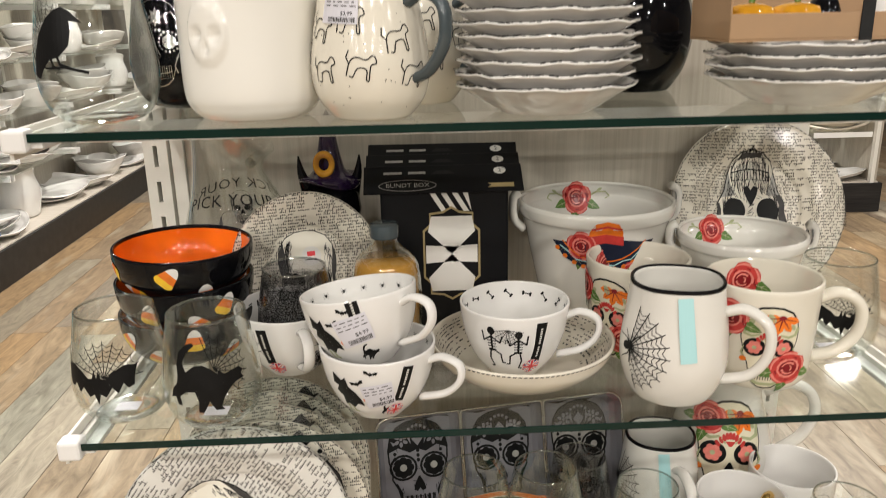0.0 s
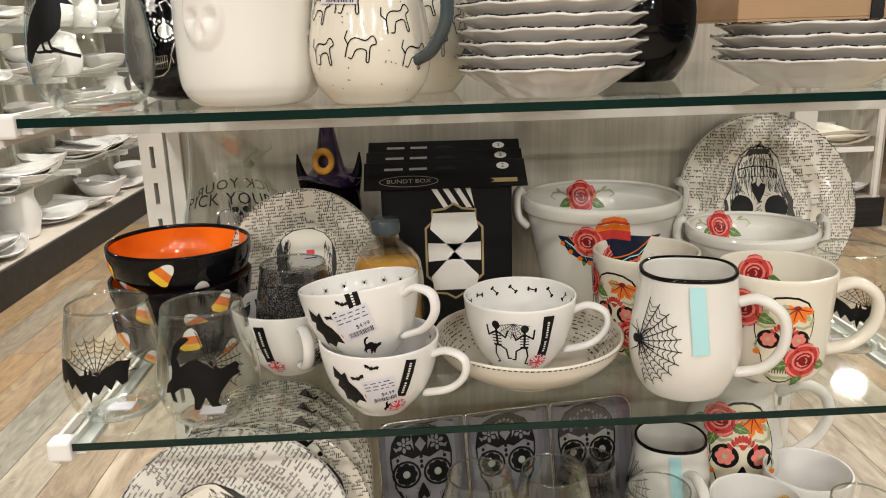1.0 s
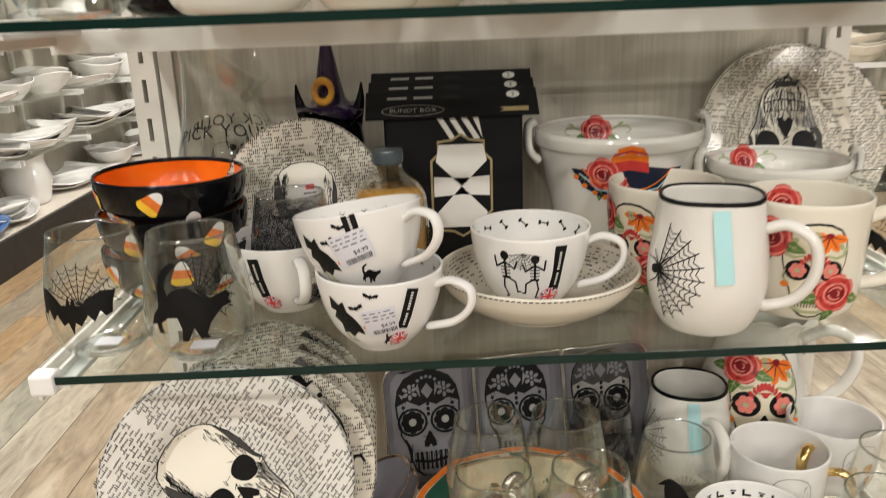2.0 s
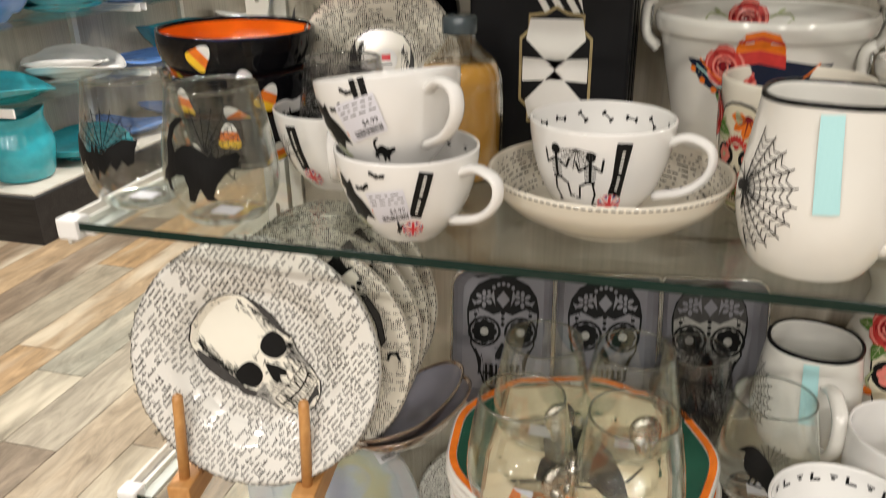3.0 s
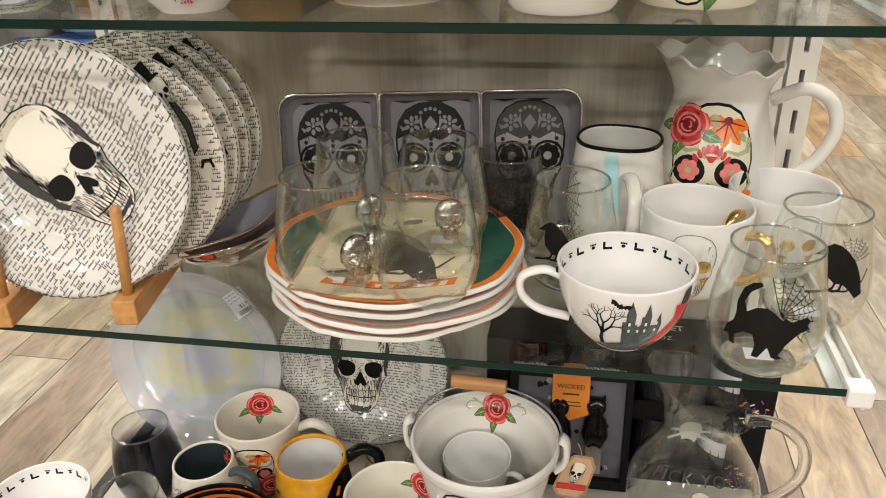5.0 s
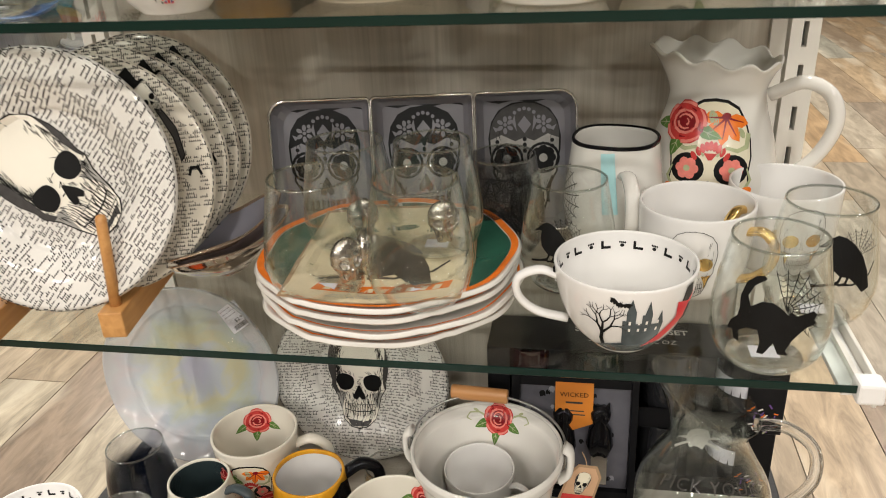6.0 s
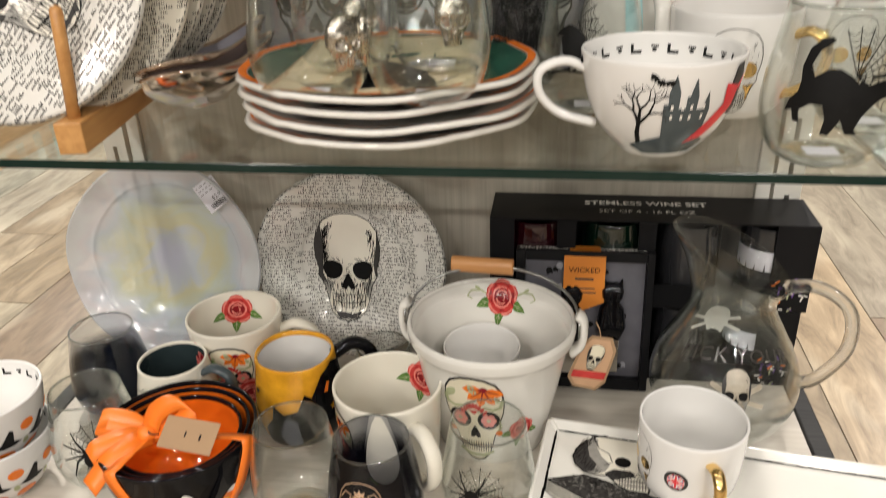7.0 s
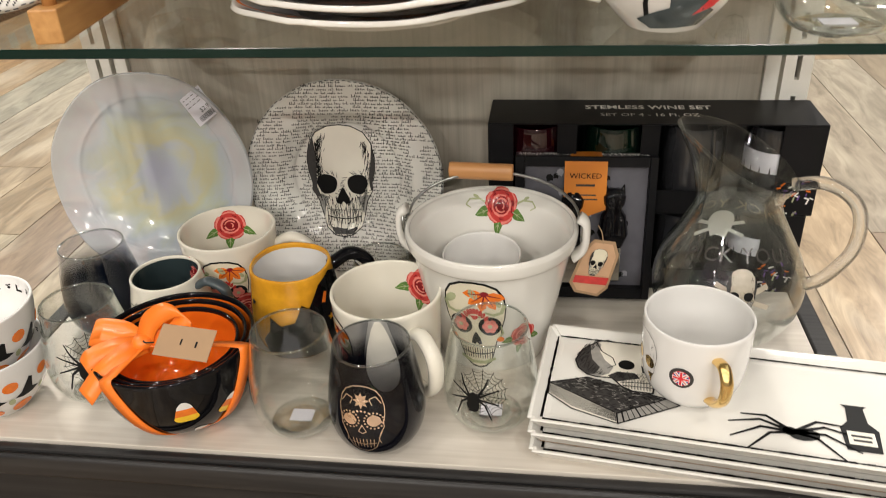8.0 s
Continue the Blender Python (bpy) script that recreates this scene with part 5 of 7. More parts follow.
def witch_cat(m):
    t = thing("cat_figurine", "black glazed cat figurine with purple witch hat", "figurine", m)
    bm = lathe([(0, 0), (.045, 0), (.05, .01), (.048, .05), (.038, .1), (.034, .115), (.045, .13), (.05, .15), (.046, .172), (.03, .186), (0, .19)], 40)
    part("cat_body", bm, M_ONYX, t)
    for s in (-1, 1):
        part("ear", sweep([(s * .036, 0, .17), (s * .047, 0, .2), (s * .05, 0, .222)], .012, .008, 8, side=(0, 1, 0), taper=lambda q: 1 - .9 * q, k=3), M_ONYX, t)
        part("eye", lathe([(0, -.002), (.008, 0), (.006, .003), (0, .004)], 14), M_SAGE, t, m=pose(s * .018, -.045, .158, 75, 0, 0))
    hat = lathe([(0, .188), (.05, .186), (.052, .19), (.034, .196), (.025, .204), (.019, .224), (.013, .25), (.007, .274), (0, .283)], 32, lambda a, r, z: (r, z + .006 * math.sin(2 * a) * (r > .035)))
    h = part("hat", hat, M_PURPLE, t, "glossy purple witch hat")
    part("moon", lathe([(.009, -.004), (.016, -.005), (.018, 0), (.016, .005), (.009, .004), (.008, 0), (.009, -.004)], 20), M_YELLOW, h, "yellow crescent", m=pose(-.006, -.026, .214, 80, 0, 0))


witch_cat(pose(-0.208, -0.075, Z) @ Matrix.Diagonal((.8, .8, .99, 1)))

JUG = [(0.0, 0.045), (0.004, 0.052), (0.03, 0.075), (0.065, 0.085), (0.1, 0.08), (0.14, 0.06), (0.17, 0.047), (0.2, 0.048), (0.228, 0.058)]


M_JUGPALE = paint("faded_cream_print", (0.42, 0.37, 0.29), 0.3, vary=0.3, scale=90)
M_JUGTEXT = paint("dark_gloss_lettering", (0.055, 0.05, 0.045), 0.18, vary=0.2, spec=0.8)
M_JUGINK = paint("dull_bronze_ink", (0.2, 0.155, 0.09), 0.35, metal=0.0, vary=0.3, scale=90)


def glass_jug(label, m, spout=150, text_angle=-90, handle_angle=-20, scale=1.0, out=None, word_z=.122):
    t = thing("glass_jug", label, "jug", m, "glass jugs")
    sa = radians(spout)

    def lip(a, r, z):
        k = max(0, (z - .17) / .06)
        d = max(0, math.cos(a - sa)) ** 6
        return (r * (1 + .32 * d * k), z + .03 * k * math.cos(a - sa))
    o = [(z * scale, r * scale) for z, r in out or JUG]
    part("jug_body", lathe(wall_of(o, .0022, .007), 64, lip), M_GLASS, t)
    part("handle", handle([(.05 * scale, .2 * scale), (.085 * scale, .205 * scale), (.118 * scale, .182 * scale), (.123 * scale, .135 * scale), (.1 * scale, .092 * scale), (.079 * scale, .078 * scale)], handle_angle, .0075, .0075), M_GLASSBASE, t, "thick clear handle")
    rf = radius_at(o)
    for off in (0, 180):
        f = lambda l: round_wall(rf, text_angle + off, word_z * scale, l)
        q = f(.0012)
        lettering(t, "jug_lettering", "PICK YOUR", M_INK if out else M_JUGINK if off else M_JUGTEXT, .021, lambda x, y: q(x, y - x * x * 3.2), 1.1)
        skull_print(t, lambda l: round_wall(rf, text_angle + off, (word_z - .037) * scale, l), 0, 0, .042, 0, (M_WHITEINK if off else M_JUGPALE) if out is None else None)
        for up in (() if out else (1, -1)):
            print_on(t, "bone_print", M_WHITEINK if off else M_JUGPALE, stroke([(-.027, -.002 + .011 * up), (.027, -.002 - .011 * up)], .0055), round_wall(rf, text_angle + off, (word_z - .039) * scale, .0005 + .0002 * up), .005)
    return t


glass_jug("clear glass jug with black lettering standing behind bowls", pose(-0.338, -0.061, Z, 0, 0, 0), 170, -84, 75, 1.0, [(0, .05), (.004, .056), (.06, .07), (.12, .069), (.16, .06), (.2, .046), (.235, .04), (.262, .046), (.28, .056)], .172)


# ---- lower glass shelf ----
Z = SHELF_C


def plate_rack(m):
    t = thing("plate_rack", "honey wooden plate rack with upright dowels holding skull plates", "rack", m)
    for x, y0 in ((-.064, -.014), (.064, -.01)):
        part("base_rail", box(x - .012, x + .012, y0, .25, 0, .028, .0015), M_WOODY, t, smooth=False)
        for y in (y0 + .017, .078, .116, .152, .19):
            part("dowel", lathe([(0, 0), (.0056, 0), (.0054, .088), (.0042, .092), (0, .0935)], 16), M_WOODY, t, m=pose(x, y, .0275, -8, 0, 0))


M_WOODY = grain("rack_wood", (0.42, 0.19, 0.055), (0.62, 0.33, 0.115), "y", (45, 45, 4), 0.4, 0.1)
RACK = pose(-0.312, -0.395, Z, 0, 0, 8)
plate_rack(RACK)
R = 0.128
front_plate, fs = text_plate("large cream script plate with big drawn skull in a wooden rack", RACK @ standing(0.011, 0.028, 0.018, R, 13, 0, 52), R, (0.0, 0.004, 0.121, 0, False), seed=9)


def gent_plate(m, label):
    t, s = text_plate(label, m, 0.12, None, seed=12, dens=1.0, gap=0.004, glaze=M_STONE)
    hat = [[(-.6, 0), (.6, 0), (.58, .12), (.32, .16), (.4, 1.0), (-.4, 1.0), (-.32, .16), (-.58, .12)]]
    print_on(t, "hat_print", M_INK, place(hat, .056, .082, .02, 36), s(.0016), .01, "black top hat print")
    skull_print(t, s, .066, .071, .027, 36, M_SUGARBONE)
    coat = [(.071, .06), (.078, .058), (.089, .04), (.093, .012), (.088, .006), (.084, .03)]
    print_on(t, "coat_print", M_GREYINK, [coat], s(.0008), .01)
    print_on(t, "coat_line", M_INK, stroke(coat + coat[:1], .0012), s(.0011), .01)
    print_on(t, "cane_print", M_INK, stroke([(.094, -.008), (.097, -.001), (.104, -.001), (.107, -.008)], .003), s(.0008), .01)


for k, y in enumerate((.066, .105, .14, .178)):
    gent_plate(RACK @ standing(0.0435 + .003 * k, y, 0.018, 0.12, 13, 0, 4), "cream script plate with top-hat figure, behind others in a rack")


def nut_bowl(m, label):
    """A three-cornered lustre bowl with grey inside."""
    t = thing("lustre_bowl", label, "bowl", m, "lustre bowls")
    o = [(0, .022), (.003, .026), (.014, .05), (.03, .07), (.042, .08)]
    tri = lambda a, r, z: (r * (1 + .16 * math.cos(3 * a) * min(1, z / .03)), z + .006 * math.cos(3 * a) * min(1, z / .04))
    line = wall_of(o, .003)
    cut = split_wall(line)
    part("outside", lathe(line[:cut + 1], 60, tri), M_LUSTRE, t, "coppery metallic outside")
    part("inside", lathe(line[cut:], 60, tri), M_LILACGLAZE, t, "lilac-grey inside with black flower")
    rf = radius_at(o)

    def inner(x, y):
        a = radians(205) - x / .06
        q = tri(a, rf(.028 + y) - .0038, .028 + y)
        return (q[0] * math.cos(a), q[0] * math.sin(a), q[1] + .0004)
    spray = [place([[(0, 0), (.0035, .004), (0, .011), (-.0035, .004)]], 0, -.004, 1, 45 * i)[0] for i in range(8)]
    for i in range(6):
        for f in (-1, 1):
            spray += place([[(0, 0), (.0024, .003), (0, .009), (-.0024, .003)]], .013 + .0035 * i, -.003 + .0018 * i, 1, -58 + f * 38)
    print_on(t, "flower_print", M_INK, spray, inner, .003, "black flower spray")


M_LILACGLAZE = paint("lilac_grey_glaze", (0.30, 0.29, 0.33), 0.12, vary=0.1, coat=0.3)
M_LUSTRE = paint("copper_lustre", (0.74, 0.62, 0.54), 0.07, metal=0.97, vary=0.12, scale=14)
nut_bowl(pose(-0.182, -0.256, Z + .009, -6, -11, 30) @ Matrix.Diagonal((.9, .9, .95, 1)), "lower three-cornered coppery bowl with grey inside")
nut_bowl(pose(-0.186, -0.254, Z + .02, -7, -14, 36) @ Matrix.Diagonal((.9, .9, .95, 1)), "upper three-cornered coppery bowl with grey inside")


def oval(a, r, z):
    k = (abs(math.cos(a)) ** 2.6 + abs(math.sin(a)) ** 2.6) ** (-1 / 2.6)
    return (r * (0.93 + 0.07 * k / 1.1) * (1 + .012 * math.sin(9 * a + 1) * (r > .09)) * (1.0 if abs(math.cos(a)) > .5 else .98), z + .0012 * math.sin(5 * a) * (r > .1))


def label_plate(m, label, top):
    t = thing("plate", label, "plate", m, "stacked orange-rimmed plates")
    Rr = .134
    bm, zf = plate_bm(Rr, [(0, .6), (.004, .64), (.009, .8), (.0125, .92), (.015, 1.0)], .0045, 90, oval)
    part("plate_body", bm, M_BONE, t)
    s = lambda l: (lambda x, y: (x, y, zf(min(math.hypot(x, y) * 1.03, Rr)) + l + .0006))
    rim = [(Rr * .955 * math.cos(a) * oval(a, 1, 0)[0], Rr * .955 * math.sin(a) * oval(a, 1, 0)[0]) for a in [2 * math.pi * i / 90 for i in range(91)]]
    print_on(t, "orange_rim", M_ORANGEINK, stroke(rim, .007 if top else .0025), s(.0008), .02, "orange painted rim")
    if top:
        inner = [(x * .965, y * .965) for x, y in rim[:-1]]
        print_on(t, "green_field", M_GREENRIM, [inner], s(.0004), .006)
        pc = [(-.082, -.11), (-.03, -.118), (.03, -.118), (.082, -.11), (.088, -.02), (.085, .09), (.03, .112), (-.03, .112), (-.085, .09), (-.09, -.02)]
        print_on(t, "parchment_label", M_PARCH, [pc], s(.0008), .006, "aged parchment label print")
        print_on(t, "label_border", M_KRAFT, stroke(pc + pc[:1], .004), s(.0011), .01)
        print_on(t, "orange_banner", M_ORANGEINK, [[(-.06, -.085), (.07, -.08), (.072, -.058), (-.058, -.062)]], s(.0011), .006)
        print_on(t, "banner_marks", M_PARCH, [[(-.05 + .013 * i, -.08), (-.043 + .013 * i, -.08), (-.041 + .013 * i, -.066), (-.048 + .013 * i, -.066)] for i in range(9)], s(.0014), .01)
        print_on(t, "raven_print", M_INK, place(crow(), 0, .0, .12) + [blob(12, .03, .3, 2, -.01, -.02)], s(.0012), .006)
        q = s(.0013)
        lettering(t, "label_words", "SIMPLY ADD A DROP TO\nYOUR FAVORITE BEVERAGE", M_MIDINK, .0068, lambda x, y: q(x, y - .098))


STACK = (0.011, -0.288)
for i in range(4):
    label_plate(pose(STACK[0] + .003 * math.sin(2 * i), STACK[1] + .002 * math.cos(3 * i), Z + .0125 * i, 0, 0, (8, -3, 4, 3)[i]), "cream plate with orange rim in a stack" if i < 3 else "top orange-rimmed plate with green edge and aged label print", i == 3)
TOP = Z + .0125 * 3 + .0052
M_CHARM = paint("aged_silver", (0.46, 0.43, 0.37), 0.26, metal=1.0, vary=0.4, scale=200)


def charm_bm():
    """A small cast skull relief that faces -y, with brow, eye hollows, nose, cheekbones and teeth."""
    W, H, nu, nv = .0135, .0185, 26, 34
    dip = lambda u, v, cx, cy, rx, ry: max(0.0, 1 - ((u - cx) / rx) ** 2 - ((v - cy) / ry) ** 2)
    bm = bmesh.new()
    front = []
    for j in range(nv + 1):
        v = -1 + 2 * j / nv
        half = math.sqrt(max(0, 1 - max(0, (v - .25) / .75) ** 2)) if v > .25 else 1 - .42 * min(1, max(0, (-.05 - v) / .5)) - .12 * max(0, -.6 - v) / .4
        row = []
        for i in range(nu + 1):
            u = -1 + 2 * i / nu
            d = .0075 * math.sqrt(max(0, 1 - (.97 * u) ** 2)) * math.sqrt(max(0, 1 - (.93 * v) ** 2))
            for sx in (-1, 1):
                d -= .006 * dip(u, v, sx * .42, .02, .32, .25)
                d += .0015 * dip(u, v, sx * .55, -.25, .3, .14) + .0012 * dip(u, v, sx * .4, .28, .4, .1)
                d -= .002 * dip(u, v, sx * .7, -.5, .25, .22)
            d -= .003 * dip(u, v, 0, -.24, .16, .16)
            if -.78 < v < -.42:
                d += .0008 * math.cos(u * 22)
            row.append(bm.verts.new((u * max(half, .02) * W, -max(d, -.0005), v * H)))
        front.append(row)
    for p, q in zip(front, front[1:]):
        for i in range(nu):
            bm.faces.new((p[i], p[i + 1], q[i + 1], q[i]))
    rim = front[0] + [r[-1] for r in front[1:]] + front[-1][-2::-1] + [r[0] for r in front[-2:0:-1]]
    back = [bm.verts.new((p.co.x, .002, p.co.z)) for p in rim]
    n = len(rim)
    for i in range(n):
        bm.faces.new((rim[(i + 1) % n], rim[i], back[i], back[(i + 1) % n]))
    bm.faces.new(back)
    bmesh.ops.recalc_face_normals(bm, faces=bm.faces[:])
    return bm


skull_charm_places = ((-0.037, -0.366, -40), (0.06, -0.37, -172), (-0.034, -0.262, -60), (0.055, -0.26, -70))
for x, y, a in skull_charm_places:
    t, rf = stemless("clear stemless glass with small silver skull charm on stacked plates", pose(x, y, TOP))
    part("skull_charm", charm_bm(), M_CHARM, t, "embossed silver skull charm", m=pose(0, 0, .052, 0, 0, a + 90) @ pose(0, -.0485, 0) @ Matrix.Diagonal((1.15, 1.1, 1.15, 1)))


def skull_tray(m):
    t = thing("divided_tray", "grey three-part divided tray with black sugar skulls, leaning on the panel", "tray", m)
    W, H, n = 0.1205, 0.165, 3
    for k in range(n):
        cx = (k - 1) * W
        def ring(sx, sy, z, rr=.02):
            pts = []
            for qx, qy, a0 in ((1, 1, 0), (-1, 1, 90), (-1, -1, 180), (1, -1, 270)):
                r = rr if (k == 0 and qx < 0) or (k == 2 and qx > 0) else .005
                for j in range(5):
                    a = radians(a0 + 22.5 * j)
                    pts.append((cx + qx * (sx - r) + r * math.cos(a), H / 2 + qy * (sy - r) + r * math.sin(a), z))
            return pts
        bm = bmesh.new()
        rings = [[bm.verts.new(p) for p in ring(*q)] for q in ((W / 2 - .012, H / 2 - .012, .003), (W / 2 - .006, H / 2 - .006, .01), (W / 2, H / 2, .026), (W / 2, H / 2, .022), (W / 2 - .008, H / 2 - .008, .0), )]
        bm.faces.new(rings[0])
        for p, q in zip(rings, rings[1:]):
            for i in range(20):
                bm.faces.new((p[i], p[(i + 1) % 20], q[(i + 1) % 20], q[i]))
        bm.faces.new(list(reversed(rings[-1])))
        bmesh.ops.recalc_face_normals(bm, faces=bm.faces[:])
        part("dish", bm, M_GREYGLAZE, t, "grey square dish", smooth=False)
        edge = ring(W / 2 - .001, H / 2 - .001, .026)
        part("silver_rim", sweep(edge + edge[:1], .0018, k=1, closed_ends=False), M_SILVER, t, "thin silver rim")
        f = lambda l: (lambda x, y: (cx + x, H / 2 + y, .003 + l))
        form, grey, dark, cheek = skull_layers(3, 40)
        s = .115
        print_on(t, "skull_outline", M_INK, place(form, 0, 0, s * 1.015), f(.0005), .02)
        print_on(t, "skull_form", M_GREYGLAZE if k < 2 else M_MIDINK, place(form, 0, 0, s * .96), f(.0008), .02)
        pet = []
        for ex in (-.19, .19):
            pet += [ellipse(ex + .085 * math.cos(q), .02 + .085 * math.sin(q), .05, .05, 10) for q in [math.pi / 4 * i for i in range(8)]]
        crown = [(-.36, .22), (-.355, .33), (-.31, .45), (-.22, .54), (-.1, .585), (0, .595), (.1, .585), (.22, .54), (.31, .45), (.355, .33), (.36, .22), (.24, .27), (.1, .2), (0, .24), (-.1, .2), (-.24, .27)]
        print_on(t, "skull_crown", M_INK if k < 2 else M_GREYINK, place([crown], 0, 0, s), f(.0011), .02, "black ornamented crown")
        orn = [[(0, .28), (.07, .37), (0, .46), (-.07, .37)]] + [ellipse(.05 * i, .535 - .01 * i * i, .02, .02, 8) for i in range(-4, 5)]
        for fx in (-1, 1):
            orn += [place([ellipse(0, .06, .022, .034, 8)], fx * .2, .37, 1, 60 * i)[0] for i in range(6)]
            orn += [[(fx * .08, .3), (fx * .13, .4), (fx * .1, .47)], [(fx * .3, .3), (fx * .33, .36), (fx * .26, .33)]]
        print_on(t, "crown_ornament", M_GREYGLAZE, place(orn, 0, 0, s), f(.0015), .02)
        for ex in (-.19, .19):
            pet += stroke([(ex + .16 * math.cos(q), .02 + .15 * math.sin(q)) for q in [math.pi / 10 * i for i in range(21)]], .028)
            pet += [ellipse(ex * 1.5, .2 - .06 * i, .022, .022, 8) for i in range(3)] + stroke([(ex * 1.5, -.18), (ex * 1.2, -.3), (ex * 1.25, -.44)], .03)
        pet += [ellipse(0, .1 + .06 * i, .022, .026, 8) for i in range(3)] + stroke([(-.19, -.43), (0, -.46), (.19, -.43)], .03)
        for i in range(-3, 4):
            pet += stroke([(i * .055, -.34), (i * .052, -.54)], .022)
        pet += grey
        print_on(t, "skull_pattern", M_INK, place(pet + [dark[2]], 0, 0, s), f(.0011), .02)
        for ex in (-.19, .19):
            print_on(t, "eye_round", M_MIDINK, place([ellipse(ex, .02, .045, .045, 12)], 0, 0, s), f(.0014), .02)
        sw = stroke([(-.05, .074), (-.03, .07), (-.01, .074), (.01, .07), (.03, .074), (.05, .07)], .004)
        print_on(t, "edge_scroll", M_INK, sw, f(.0009), .02)


skull_tray(pose(0.019, -0.128, Z, 0, 0, 9) @ pose(0, 0, 0.004, 76, 0, 0))

lace_glass("smoky stemless glass with black lace print by a tray", pose(0.117, -0.172, Z))
decorated("crow", "clear stemless glass with black crow and web print, beside the cup", pose(0.190, -0.245, Z), -105, 0.064, 0.046)
spider_mug(pose(0.239, -0.137, Z), -80, -175, -99)


def white_mug(m, angle, front, label, foil=True):
    t = thing("mug", label, "mug", m, "white gold-handled mugs")
    o = [(0, .034), (.003, .04), (.015, .049), (.035, .054), (.07, .056), (.093, .0565)]
    part("body", lathe(wall_of(o, .003), 60), M_WHITE, t)
    part("handle", handle([(.052, .074), (.07, .078), (.082, .066), (.08, .046), (.066, .03), (.05, .022)], angle, .0045, .0065), M_GOLD, t, "shiny gold handle")
    rf = radius_at(o)
    if foil:
        form, grey, dark, cheek = skull_layers(5, 60)
        f = lambda l: round_wall(rf, front, .048, l)
        print_on(t, "gold_shading", M_GOLD, place(cheek + [ellipse(-.19, .02, .13, .12), ellipse(.19, .02, .13, .12)], 0, 0, .06), f(.0006), .004, "gold foil skull shading")
        print_on(t, "skull_lines", M_INK if not foil else M_GREYINK, place(grey, 0, 0, .06), f(.0009), .004)
    return t, rf


white_mug(pose(0.317, -0.237, Z), -35, -98, "white mug with gold skull and gold handle")
white_mug(pose(0.413, -0.178, Z), -140, -80, "white mug with gold handle by a jug")

cc, rf = cup("white china cup with haunted castle, bats and paw border", pose(0.243, -0.348, Z), -172, "paws", scale=1.02)
f = lambda l: round_wall(rf, -84, .042, l)
cast = [[(-.25, -.4), (-.25, .05), (-.2, .05), (-.2, .2), (-.14, .42), (-.08, .2), (-.08, .0), (0, .0), (0, .15), (.03, .15), (.08, .38), (.13, .15), (.13, -.02), (.2, -.02), (.25, .2), (.3, -.02), (.3, -.4)]]
print_on(cc, "castle_print", M_SLATE, place(cast, .006, .006, .062), f(.0006), .004, "dark castle print")
win = [[(x, y), (x + .03, y), (x + .03, y + .06), (x, y + .06)] for x in (-.17, -.05, .05, .2) for y in (-.15, -.02)]
print_on(cc, "castle_window", M_WHITEINK, place(win, .006, .006, .062), f(.0009), .004)
print_on(cc, "tree_print", M_INK, place(tw, -.03, .0, .05), f(.0006), .004)
print_on(cc, "bat_print", M_INK, place(bat(), -.012, .026, .018, -20), f(.0006), .004)
print_on(cc, "hill_print", M_SLATE, [[(-.042, -.03), (-.02, -.022), (.0, -.016), (.02, -.018), (.035, -.024), (.03, -.036), (-.03, -.038)]], f(.0008), .004)
print_on(cc, "cape_print", M_REDINK, [[(.022, -.014), (.038, .006), (.036, .022), (.05, .018), (.058, .028), (.05, .002), (.03, -.02), (.012, -.026)]], f(.0009), .004)
print_on(cc, "hound_print", M_GREYINK, [[(.04, .008), (.044, .034), (.052, .036), (.056, .016), (.06, -.004), (.05, -.006)]], f(.0008), .004)
part("rim_chip", box(-.001, .001, -.001, .001, -.003, .003), M_INK, cc, m=pose(-.0628, -.012, .074))

decorated("cat", "clear stemless glass with black arched cat on the shelf corner", pose(0.364, -0.374, Z), -100, 0.067, 0.072)
decorated("crow", "clear stemless glass with black crow at the shelf end", pose(0.424, -0.292, Z), -80, 0.076, 0.052)

def ceramic_jug(m):
    t = thing("ceramic_jug", "white ceramic jug with painted sugar skull and scalloped lip", "jug", m)
    o = [(0, .05), (.004, .056), (.03, .069), (.07, .074), (.11, .068), (.15, .056), (.175, .053), (.2, .06), (.212, .066)]
    sa = radians(165)

    def lip(a, r, z):
        k = max(0, (z - .17) / .042)
        return (r * (1 + .02 * k * math.cos(10 * a) + .2 * k * max(0, math.cos(a - sa)) ** 8), z + .004 * k * math.cos(10 * a) + .008 * k * math.cos(a - sa))
    part("jug_body", lathe(wall_of(o, .004), 72, lip), M_BONE, t)
    part("handle", handle([(.056, .168), (.09, .185), (.118, .172), (.127, .14), (.112, .1), (.085, .072), (.07, .06)], -18, .008, .0105), M_BONE, t)
    rf = radius_at(o)
    sugar_skull(t, lambda l: round_wall(rf, -100, .095, l), 0, 0, .125)
    rose(t, lambda l: round_wall(rf, -130, .145, l + .0012), 0, 0, .034)


ceramic_jug(pose(0.353, -0.07, Z) @ Matrix.Diagonal((1, 1, .965, 1)))


# ---- base deck ----
Z = DECK


